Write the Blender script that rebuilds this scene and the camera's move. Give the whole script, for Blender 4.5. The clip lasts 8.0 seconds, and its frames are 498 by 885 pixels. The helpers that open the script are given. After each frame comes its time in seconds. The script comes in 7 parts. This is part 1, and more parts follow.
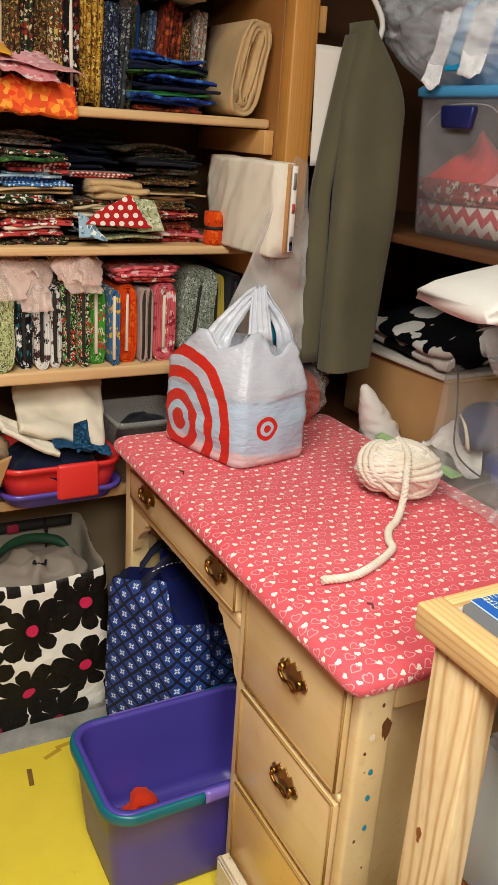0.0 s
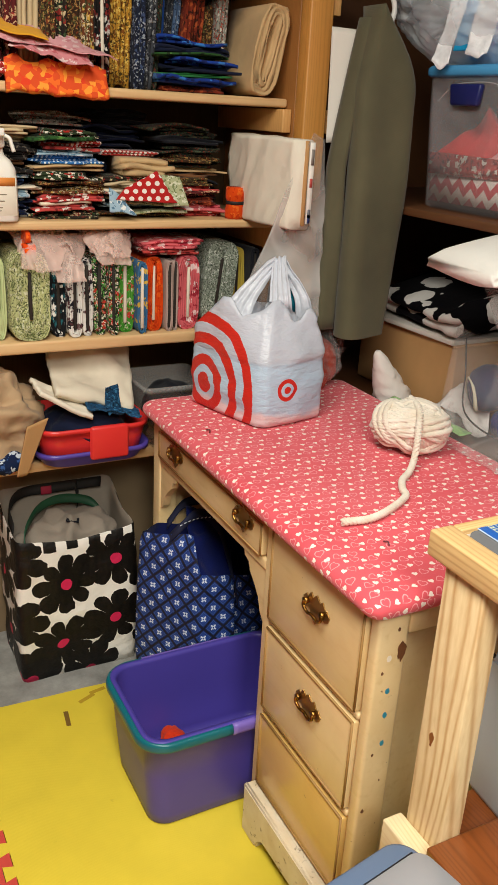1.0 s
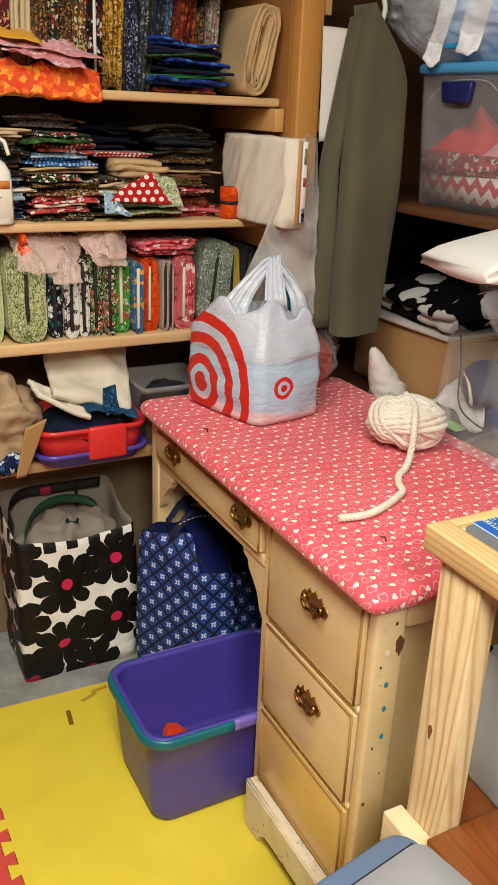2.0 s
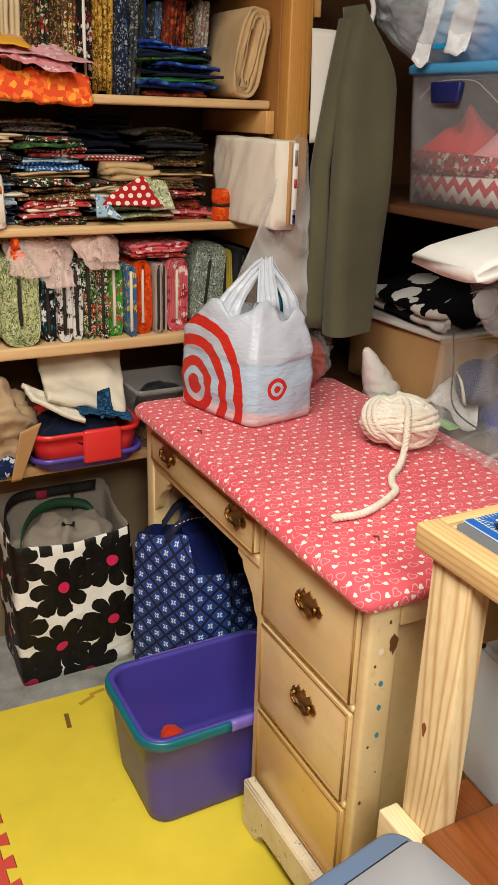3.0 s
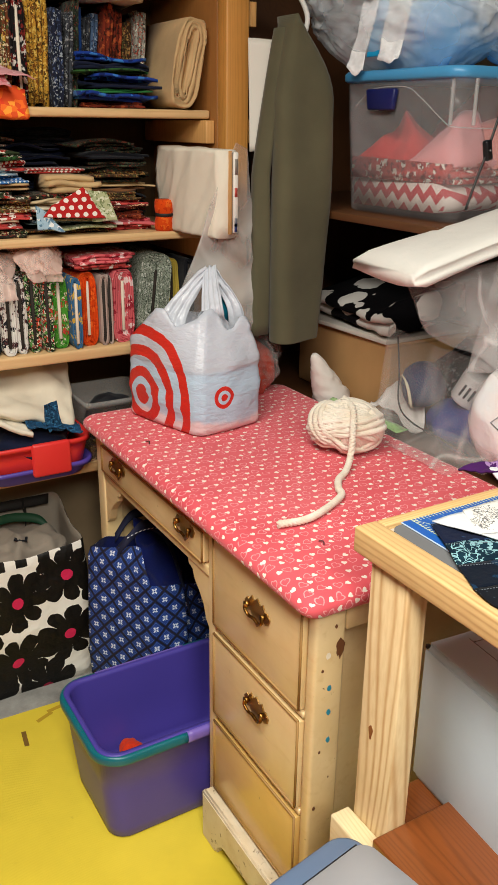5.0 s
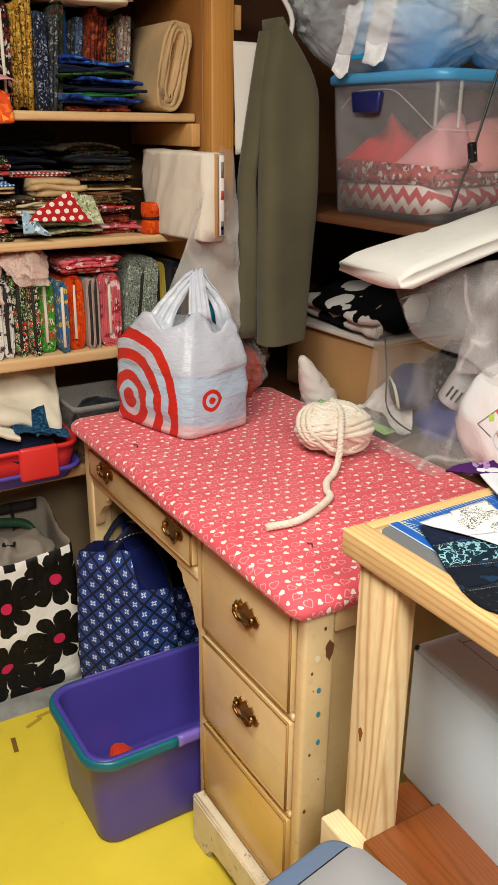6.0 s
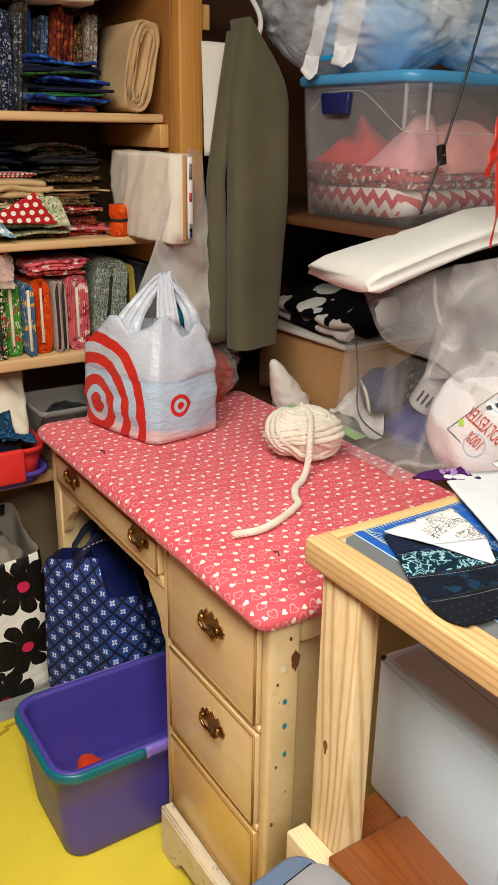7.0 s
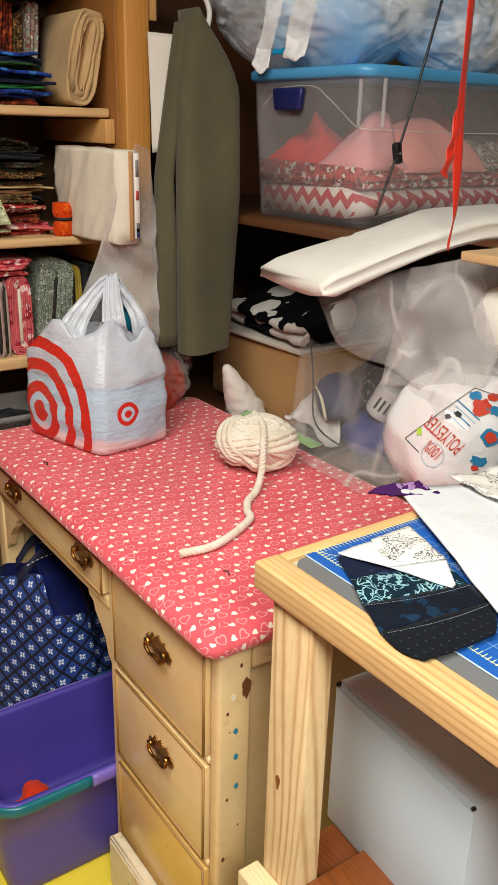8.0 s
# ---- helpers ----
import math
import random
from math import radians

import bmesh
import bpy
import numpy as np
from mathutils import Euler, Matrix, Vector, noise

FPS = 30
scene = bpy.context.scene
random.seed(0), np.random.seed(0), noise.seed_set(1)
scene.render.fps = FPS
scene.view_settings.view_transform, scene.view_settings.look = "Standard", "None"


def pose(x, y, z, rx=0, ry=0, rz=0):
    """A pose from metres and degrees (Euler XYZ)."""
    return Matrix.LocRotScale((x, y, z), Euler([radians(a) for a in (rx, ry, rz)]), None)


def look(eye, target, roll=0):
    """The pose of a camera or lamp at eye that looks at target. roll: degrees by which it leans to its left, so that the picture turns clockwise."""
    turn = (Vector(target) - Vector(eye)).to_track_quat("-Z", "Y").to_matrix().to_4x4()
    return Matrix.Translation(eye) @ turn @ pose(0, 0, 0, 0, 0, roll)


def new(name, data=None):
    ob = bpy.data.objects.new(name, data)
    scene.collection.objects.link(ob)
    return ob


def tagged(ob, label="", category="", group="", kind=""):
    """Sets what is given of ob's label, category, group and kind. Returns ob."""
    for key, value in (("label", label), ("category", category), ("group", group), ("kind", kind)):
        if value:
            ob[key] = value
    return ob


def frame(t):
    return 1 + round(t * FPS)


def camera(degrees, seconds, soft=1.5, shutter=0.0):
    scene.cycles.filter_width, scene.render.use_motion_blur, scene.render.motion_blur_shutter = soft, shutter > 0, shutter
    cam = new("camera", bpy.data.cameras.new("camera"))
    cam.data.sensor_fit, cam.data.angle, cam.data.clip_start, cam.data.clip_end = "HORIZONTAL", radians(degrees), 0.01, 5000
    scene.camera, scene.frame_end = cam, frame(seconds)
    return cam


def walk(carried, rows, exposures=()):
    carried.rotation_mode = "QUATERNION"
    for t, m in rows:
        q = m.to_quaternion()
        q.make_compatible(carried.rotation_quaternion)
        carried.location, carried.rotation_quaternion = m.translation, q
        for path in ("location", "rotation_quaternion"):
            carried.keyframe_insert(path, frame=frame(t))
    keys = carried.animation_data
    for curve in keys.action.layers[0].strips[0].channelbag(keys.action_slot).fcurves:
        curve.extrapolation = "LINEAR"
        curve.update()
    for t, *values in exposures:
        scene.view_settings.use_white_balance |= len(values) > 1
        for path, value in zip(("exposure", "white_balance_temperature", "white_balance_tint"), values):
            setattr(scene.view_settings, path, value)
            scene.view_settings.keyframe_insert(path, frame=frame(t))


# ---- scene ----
cam = camera(33.1, 8.0)
METRES, EYE, TILT, LEAN, TURN = 0.5, 1.5, -20.0, 0.0, 0.0
PATH = [
    (0, (-0.64, -0.781, 1.467), (0.263, 0.863, 0.772), 3.7),
    (0.5, (-0.694, -0.838, 1.46), (0.19, 0.807, 0.744), 3.5),
    (1, (-0.732, -0.89, 1.46), (0.149, 0.749, 0.728), 3.2),
    (2.5, (-0.735, -0.905, 1.467), (0.149, 0.731, 0.731), 2.1),
    (3, (-0.727, -0.912, 1.466), (0.159, 0.725, 0.734), 1.8),
    (3.5, (-0.719, -0.918, 1.467), (0.172, 0.718, 0.739), 1.6),
    (4, (-0.707, -0.927, 1.467), (0.212, 0.696, 0.743), 1.5),
    (4.5, (-0.693, -0.933, 1.468), (0.245, 0.681, 0.75), 1.1),
    (6, (-0.683, -0.935, 1.468), (0.294, 0.661, 0.761), 0.6),
    (6.5, (-0.676, -0.93, 1.462), (0.306, 0.663, 0.758), 0.6),
    (7, (-0.643, -0.927, 1.467), (0.371, 0.648, 0.764), 0.9),
    (7.5, (-0.597, -0.89, 1.463), (0.457, 0.659, 0.763), 1.3),
    (8, (-0.579, -0.87, 1.461), (0.51, 0.653, 0.758), 1.5),
]
walk(cam, [(t, look(eye, target, roll)) for t, eye, target, roll in PATH])

# ---- world, light, exposure ----
world = bpy.data.worlds.new("room_dark")
world.use_nodes = True
world.node_tree.nodes["Background"].inputs[0].default_value = (1.0, 0.93, 0.84, 1)
world.node_tree.nodes["Background"].inputs[1].default_value = 0.0
scene.world = world
scene.view_settings.exposure = -0.19


def ceiling_lamp(x, y, z, sx, sy, watts, colour=(1.0, 0.965, 0.865)):
    data = bpy.data.lights.new("ceiling_tube", "AREA")
    data.shape, data.size, data.size_y, data.energy, data.color = "RECTANGLE", sx, sy, watts, colour
    ob = new("ceiling_tube", data)
    ob.matrix_world = pose(x, y, z)
    return ob


ceiling_lamp(-0.75, -0.35, 2.44, 0.6, 1.2, 53)
ceiling_lamp(-0.9, -1.9, 2.44, 0.6, 1.2, 95)

# ---- node helpers ----


def C(h):
    """Hex colour to linear rgba."""
    out = []
    for i in (0, 2, 4):
        v = int(h[i:i + 2], 16) / 255
        out.append(v / 12.92 if v <= 0.04045 else ((v + 0.055) / 1.055) ** 2.4)
    return (*out, 1)


class Val:
    """A float socket with arithmetic."""

    def __init__(self, g, s):
        self.g, self.s = g, s

    def __add__(self, o): return self.g.math("ADD", self, o)
    def __radd__(self, o): return self.g.math("ADD", o, self)
    def __sub__(self, o): return self.g.math("SUBTRACT", self, o)
    def __rsub__(self, o): return self.g.math("SUBTRACT", o, self)
    def __mul__(self, o): return self.g.math("MULTIPLY", self, o)
    def __rmul__(self, o): return self.g.math("MULTIPLY", o, self)
    def __truediv__(self, o): return self.g.math("DIVIDE", self, o)
    def __lt__(self, o): return self.g.math("LESS_THAN", self, o)
    def __gt__(self, o): return self.g.math("GREATER_THAN", self, o)


class Graph:
    """A node material under construction."""

    def __init__(self, name, shift=False):
        self.mat = bpy.data.materials.new(name)
        self.mat.use_nodes = True
        self.n, self.l = self.mat.node_tree.nodes, self.mat.node_tree.links
        self.bsdf = self.n["Principled BSDF"]
        tc = self.n.new("ShaderNodeTexCoord")
        self.vec = tc.outputs["Object"]
        if shift:
            info = self.n.new("ShaderNodeObjectInfo")
            m = self.n.new("ShaderNodeVectorMath")
            m.operation = "MULTIPLY_ADD"
            self.l.new(info.outputs["Random"], m.inputs[0])
            m.inputs[1].default_value = (3.7, 5.3, 4.1)
            self.l.new(self.vec, m.inputs[2])
            self.vec = m.outputs[0]
        sep = self.n.new("ShaderNodeSeparateXYZ")
        self.l.new(self.vec, sep.inputs[0])
        self.x, self.y, self.z = (Val(self, sep.outputs[i]) for i in range(3))

    def put(self, sock, v):
        if isinstance(v, Val):
            self.l.new(v.s, sock)
        elif isinstance(v, bpy.types.NodeSocket):
            self.l.new(v, sock)
        else:
            sock.default_value = v

    def math(self, op, a, b=0.0, c=0.0):
        nd = self.n.new("ShaderNodeMath")
        nd.operation = op
        for i, v in enumerate((a, b, c)):
            self.put(nd.inputs[i], v)
        return Val(self, nd.outputs[0])

    def floor(self, a): return self.math("FLOOR", a)
    def fract(self, a): return self.math("FRACT", a)
    def abs(self, a): return self.math("ABSOLUTE", a)
    def sin(self, a): return self.math("SINE", a)
    def cos(self, a): return self.math("COSINE", a)
    def max(self, a, b): return self.math("MAXIMUM", a, b)
    def min(self, a, b): return self.math("MINIMUM", a, b)
    def hyp(self, a, b): return self.math("SQRT", a * a + b * b)
    def atan(self, a, b): return self.math("ARCTAN2", a, b)

    def join(self, x, y, z=0.0):
        nd = self.n.new("ShaderNodeCombineXYZ")
        for i, v in enumerate((x, y, z)):
            self.put(nd.inputs[i], v)
        return nd.outputs[0]

    def stretch(self, sx, sy, sz):
        return self.join(self.x * sx, self.y * sy, self.z * sz)

    def noise(self, scale, detail=3.0, vec=None, rough=0.55):
        nd = self.n.new("ShaderNodeTexNoise")
        self.l.new(vec or self.vec, nd.inputs["Vector"])
        nd.inputs["Scale"].default_value, nd.inputs["Detail"].default_value, nd.inputs["Roughness"].default_value = scale, detail, rough
        return Val(self, nd.outputs[0])

    def vor(self, scale, rand=1.0, feature="F1", vec=None, dims="3D"):
        nd = self.n.new("ShaderNodeTexVoronoi")
        nd.voronoi_dimensions, nd.feature = dims, feature
        self.l.new(vec or self.vec, nd.inputs["Vector"])
        nd.inputs["Scale"].default_value, nd.inputs["Randomness"].default_value = scale, rand
        return nd

    def rand(self, vec):
        nd = self.n.new("ShaderNodeTexWhiteNoise")
        nd.noise_dimensions = "3D"
        self.l.new(vec, nd.inputs["Vector"])
        return Val(self, nd.outputs["Value"])

    def mix(self, f, a, b, mode="MIX"):
        nd = self.n.new("ShaderNodeMix")
        nd.data_type, nd.blend_type = "RGBA", mode
        self.put(nd.inputs[0], f)
        self.put(nd.inputs[6], a)
        self.put(nd.inputs[7], b)
        return nd.outputs[2]

    def ramp(self, f, stops, hard=False):
        nd = self.n.new("ShaderNodeValToRGB")
        self.put(nd.inputs[0], f)
        el = nd.color_ramp.elements
        nd.color_ramp.interpolation = "CONSTANT" if hard else "LINEAR"
        while len(el) < len(stops):
            el.new(0.5)
        for e, (p, c) in zip(el, stops):
            e.position, e.color = p, c
        return nd.outputs[0]

    def soft(self, v, a, b):
        nd = self.n.new("ShaderNodeMapRange")
        nd.interpolation_type = "SMOOTHSTEP"
        self.put(nd.inputs[0], v)
        nd.inputs[1].default_value, nd.inputs[2].default_value = a, b
        return Val(self, nd.outputs[0])

    def done(self, colour, rough=0.6, height=None, bump=0.2, dist=0.002, metal=0.0, alpha=None, sheen=0.0, spec=0.5, coat=0.0, trans=0.0, shade=0.12, sub=0.0):
        b = self.bsdf
        if shade:
            f = self.noise(9.0, 4.0)
            colour = self.mix(1.0, colour, self.ramp(f, [(0.25, (1 - shade, 1 - shade, 1 - shade, 1)), (0.75, (1, 1, 1, 1))]), "MULTIPLY")
        self.put(b.inputs["Base Color"], colour)
        self.put(b.inputs["Roughness"], rough)
        b.inputs["Metallic"].default_value = metal
        b.inputs["Specular IOR Level"].default_value = spec
        b.inputs["Coat Weight"].default_value = coat
        b.inputs["Sheen Weight"].default_value = sheen
        b.inputs["Transmission Weight"].default_value = trans
        b.inputs["Subsurface Weight"].default_value = sub
        if sub:
            b.inputs["Subsurface Radius"].default_value = (0.02, 0.015, 0.01)
            b.inputs["Subsurface Scale"].default_value = 0.3
        if alpha is not None:
            self.put(b.inputs["Alpha"], alpha)
        if height is not None:
            nd = self.n.new("ShaderNodeBump")
            nd.inputs["Strength"].default_value, nd.inputs["Distance"].default_value = bump, dist
            self.put(nd.inputs["Height"], height)
            self.l.new(nd.outputs[0], b.inputs["Normal"])
        return self.mat


def plain(name, h, rough=0.6, shade=0.15, grain=120.0, bump=0.15, **k):
    g = Graph(name)
    return g.done(C(h), rough, g.noise(grain, 3.0), bump, shade=shade, **k)


def cloth(name, h, shade=0.2, weave=900.0, bump=0.35):
    """Plain woven cloth with soft creases."""
    g = Graph(name, True)
    hgt = g.noise(weave, 1.0) * 0.25 + g.noise(28.0, 4.0)
    return g.done(C(h), 0.9, hgt, bump, 0.004, sheen=0.08, spec=0.12, shade=shade)


def printed(name, ground, *inks, scale=60.0, cover=0.5, rand=1.0):
    """Cotton with a small scattered print in several inks."""
    g = Graph(name, True)
    wob = g.join(g.x + g.noise(90.0, 2.0) * 0.022, g.y + g.noise(85.0, 2.0) * 0.022, g.z + g.noise(95.0, 2.0) * 0.022)
    col = C(ground)
    for i, ink in enumerate(inks):
        v = g.vor(scale * (1.25 + 0.55 * i), rand, vec=wob)
        pick = g.rand(v.outputs["Position"])
        on = (Val(g, v.outputs["Distance"]) < 0.46) * (pick < cover)
        col = g.mix(on, col, C(ink))
    fade = g.noise(45.0, 3.0)
    return g.done(col, 0.9, fade + g.noise(14.0, 3.0), 0.45, 0.005, sheen=0.04, spec=0.12, shade=0.35)


def dotted(name, ground, ink, step=0.02, size=0.3, fuzz=0.15):
    """Cotton with staggered round dots."""
    g = Graph(name)
    u, v = (g.x + g.y * 0.25) / step, (g.z + g.y * 0.8) / (step * 0.87)
    row = g.floor(v)
    u = u + g.math("MODULO", g.abs(row), 2.0) * 0.5
    d = g.hyp(g.fract(u) - 0.5, (v - row - 0.5) * 0.87)
    col = g.mix(d < size, C(ground), C(ink))
    return g.done(col, 0.9, g.noise(40.0, 4.0), 0.3, 0.004, sheen=fuzz, spec=0.2, shade=0.2)


def wood(name, light, dark, axis="z", scale=1.0, rough=0.5, rings=28.0, knots=True, coat=0.0, wave=0.07):
    """Sawn wood: growth rings cut along the board, fine pores, a few knots. rings: contrast of the rings."""
    g = Graph(name, True)
    s = {"x": (wave, 1, 1), "y": (1, wave, 1), "z": (1, 1, wave)}[axis]
    v = g.stretch(*[a * scale for a in s])
    across = {"x": g.y * 0.93 + g.z * 0.55, "y": g.x * 0.85 + g.z * 0.7, "z": g.x * 0.6 + g.y * 0.9}[axis]
    warp = g.noise(6.0, 2.0, v) * 0.19 + g.noise(28.0, 2.0, v) * 0.010
    phase = (across + warp) * (820.0 * scale)
    band = g.sin(phase) * 0.5 + 0.5
    band = band * band * band
    tone = g.noise(16.0, 2.0, v)
    band = band * (tone * 1.6 - 0.1)
    fine = g.noise(300.0, 2.0, v)
    wide = g.noise(5.0, 3.0, v)
    f = band * (rings * 0.028) + fine * 0.28 + wide * 0.25
    col = g.ramp(f, [(0.22, C(light)), (0.85, C(dark))])
    if knots:
        k = g.vor(5.0 * scale, 1.0, vec=g.join(g.x * (0.45 if axis == "x" else 1), g.y * (0.45 if axis == "y" else 1), g.z * (0.45 if axis == "z" else 1)))
        near = Val(g, k.outputs["Distance"])
        some = g.rand(k.outputs["Position"]) < 0.35
        col = g.mix(g.soft(near, 0.075, 0.02) * some, col, C("7a4a22"))
    return g.done(col, rough, fine + band * 0.4, 0.12, 0.001, coat=coat, shade=0.12)


def film_plastic(name, h, alpha, rough=0.25, wr=35.0):
    """Thin crinkled plastic that lets things behind it show."""
    g = Graph(name)
    cr = g.abs(g.noise(wr, 4.0) - 0.5)
    return g.done(C(h), rough, cr, 0.5, 0.012, alpha=g.soft(g.noise(wr * 0.5, 3.0), 0.2, 0.8) * (alpha * 0.6) + alpha * 0.7, shade=0.05)


# ---- mesh helpers ----


def link(name, bm, material, smooth=True):
    bmesh.ops.recalc_face_normals(bm, faces=bm.faces[:])
    me = bpy.data.meshes.new(name)
    bm.to_mesh(me)
    bm.free()
    if smooth:
        me.shade_smooth()
    me.materials.append(material)
    return new(name, me)


def part(name, bm, material, parent, label="", smooth=True):
    ob = link(name, bm, material, smooth)
    ob.parent = parent
    if label:
        ob["label"] = label
    return ob


def thing(name, m, label, category, group="", kind=""):
    ob = new(name)
    ob.empty_display_size = 0.05
    ob.matrix_basis = m
    return tagged(ob, label, category, group, kind)


def solo(name, bm, material, m, label, category, group="", kind="", smooth=True):
    ob = link(name, bm, material, smooth)
    ob.matrix_basis = m
    return tagged(ob, label, category, group, kind)


def box(bm, a, b, bevel=0.0, seg=2):
    vs = [bm.verts.new((x, y, z)) for x in (a[0], b[0]) for y in (a[1], b[1]) for z in (a[2], b[2])]
    fs = [bm.faces.new([vs[i] for i in q]) for q in ((0, 1, 3, 2), (4, 6, 7, 5), (0, 4, 5, 1), (2, 3, 7, 6), (0, 2, 6, 4), (1, 5, 7, 3))]
    if bevel:
        es = list({e for f in fs for e in f.edges})
        bmesh.ops.bevel(bm, geom=es, offset=bevel, segments=seg, affect="EDGES", profile=0.5)
    return bm


def slab(a, b, bevel=0.003, seg=2):
    return box(bmesh.new(), a, b, bevel, seg)


def loft(bm, rings, closed=True, cap=True):
    """Skin a list of point rings."""
    vs = [[bm.verts.new(p) for p in r] for r in rings]
    n = len(vs[0])
    for a, b in zip(vs, vs[1:]):
        for i in range(n if closed else n - 1):
            j = (i + 1) % n
            bm.faces.new((a[i], a[j], b[j], b[i]))
    if cap and closed:
        bm.faces.new(vs[0])
        bm.faces.new(vs[-1])
    return bm


def tube(bm, pts, r, seg=8, taper=None):
    pts = [Vector(p) for p in pts]
    rings, side = [], None
    for i, p in enumerate(pts):
        d = (pts[min(i + 1, len(pts) - 1)] - pts[max(i - 1, 0)]).normalized()
        if side is None:
            side = d.orthogonal().normalized()
        side = (side - d * side.dot(d)).normalized()
        up = d.cross(side)
        rr = r * (taper(i / (len(pts) - 1)) if taper else 1)
        rings.append([p + rr * (math.cos(a) * side + math.sin(a) * up) for a in (2 * math.pi * k / seg for k in range(seg))])
    return loft(bm, rings)


def curve_pts(ctrl, n=8):
    """Catmull-Rom points through the controls."""
    c = [Vector(p) for p in ctrl]
    c = [c[0] * 2 - c[1], *c, c[-1] * 2 - c[-2]]
    out = []
    for i in range(1, len(c) - 2):
        for k in range(n):
            t = k / n
            a, b, d, e = c[i - 1], c[i], c[i + 1], c[i + 2]
            out.append(0.5 * (2 * b + (d - a) * t + (2 * a - 5 * b + 4 * d - e) * t * t + (3 * b - a - 3 * d + e) * t ** 3))
    return [*out, c[-2]]


def sheet(bm, f, nu, nv, thick):
    """A surface f(u, v) as a closed shell of that thickness."""
    g = [[Vector(f(i / nu, j / nv)) for j in range(nv + 1)] for i in range(nu + 1)]
    top, bot = [], []
    for i in range(nu + 1):
        a, b = [], []
        for j in range(nv + 1):
            du = g[min(i + 1, nu)][j] - g[max(i - 1, 0)][j]
            dv = g[i][min(j + 1, nv)] - g[i][max(j - 1, 0)]
            nn = du.cross(dv).normalized()
            a.append(bm.verts.new(g[i][j] + nn * thick * 0.5))
            b.append(bm.verts.new(g[i][j] - nn * thick * 0.5))
        top.append(a), bot.append(b)
    for i in range(nu):
        for j in range(nv):
            bm.faces.new((top[i][j], top[i + 1][j], top[i + 1][j + 1], top[i][j + 1]))
            bm.faces.new((bot[i][j], bot[i][j + 1], bot[i + 1][j + 1], bot[i + 1][j]))
    for i in range(nu):
        for j in (0, nv):
            bm.faces.new((top[i][j], bot[i][j], bot[i + 1][j], top[i + 1][j]))
    for j in range(nv):
        for i in (0, nu):
            bm.faces.new((top[i][j], top[i][j + 1], bot[i][j + 1], bot[i][j]))
    return bm


def nz(p, s, seed=0.0):
    return noise.noise(Vector((p[0] * s + seed * 7.3, p[1] * s - seed * 3.1, p[2] * s + seed * 1.7)))


def crease(p, s, seed=0.0):
    return 1 - 2 * abs(nz(p, s, seed)) - abs(nz(p, s * 2.3, seed + 5)) * 0.8


def blob(bm, c, r, amp, s, seed=0, nu=40, nv=24, flat=0.0, power=1.0):
    """A crumpled closed bag or bundle; flat: the height of the plane it rests on."""
    rings = []
    for j in range(nv + 1):
        th = math.pi * j / nv
        ring = []
        for i in range(nu):
            ph = 2 * math.pi * i / nu
            d = [math.sin(th) * math.cos(ph), math.sin(th) * math.sin(ph), math.cos(th)]
            d = [math.copysign(abs(q) ** power, q) for q in d]
            p = Vector((c[0] + r[0] * d[0], c[1] + r[1] * d[1], c[2] + r[2] * d[2]))
            k = crease(p, s, seed) * amp + nz(p, s * 0.4, seed + 3) * amp
            p += Vector((d[0], d[1], d[2])) * k
            p.z = max(p.z, flat + 0.0005 * (j == nv))
            ring.append(p)
        rings.append(ring)
    return loft(bm, rings)


def fold_mesh(w, d, h, layers=5, seed=0, wild=1.0, nx=12):
    """Folded cloth lying flat, one skin: layers show as rounded folds at the front. x: width, y: depth from the front edge at 0, z: height."""
    rng = random.Random(seed)
    t = h / layers
    span = [(-w / 2 + rng.uniform(-1, 1) * 0.007 * wild, w / 2 + rng.uniform(-1, 1) * 0.007 * wild, rng.uniform(0, 0.012) * wild) for _ in range(layers)]
    rings = []
    for i in range(nx + 1):
        u = i / nx
        ring = []
        droop = 0.0 if 0 < i < nx else 1.0
        for k, (a, b, y0) in enumerate(span):
            x = a + (b - a) * u
            lift = t * wild * 0.55 * nz((x * 3, k * 0.45, seed), 4.5) * (k + 0.4) / layers
            sag = -0.02 * h * wild * (2 * abs(u - 0.5)) ** 4 * (k + 1) / layers
            dy = y0 + 0.007 * wild * nz((x * 4, seed, k * 0.9), 5.0) + 0.25 * t * droop
            for j in range(6):
                an = -math.pi / 2 + math.pi * (j + 0.25) / 5.5
                ring.append((x, dy + t * 0.6 - t * 0.62 * math.cos(an), (k + 0.5) * t + lift + sag + t * 0.49 * math.sin(an)))
            ring.append((x, dy + t * 0.95, (k + 1.0) * t + lift + sag))
        x = (span[-1][0] + (span[-1][1] - span[-1][0]) * u)
        ring += [(x, d, h + 0.3 * t * nz((x, 3, seed), 6)), (x, d, 0.0)]
        rings.append(ring)
    bm = bmesh.new()
    loft(bm, rings)
    low = min(v.co.z for v in bm.verts)
    for v in bm.verts:
        v.co.z -= low
    return bm


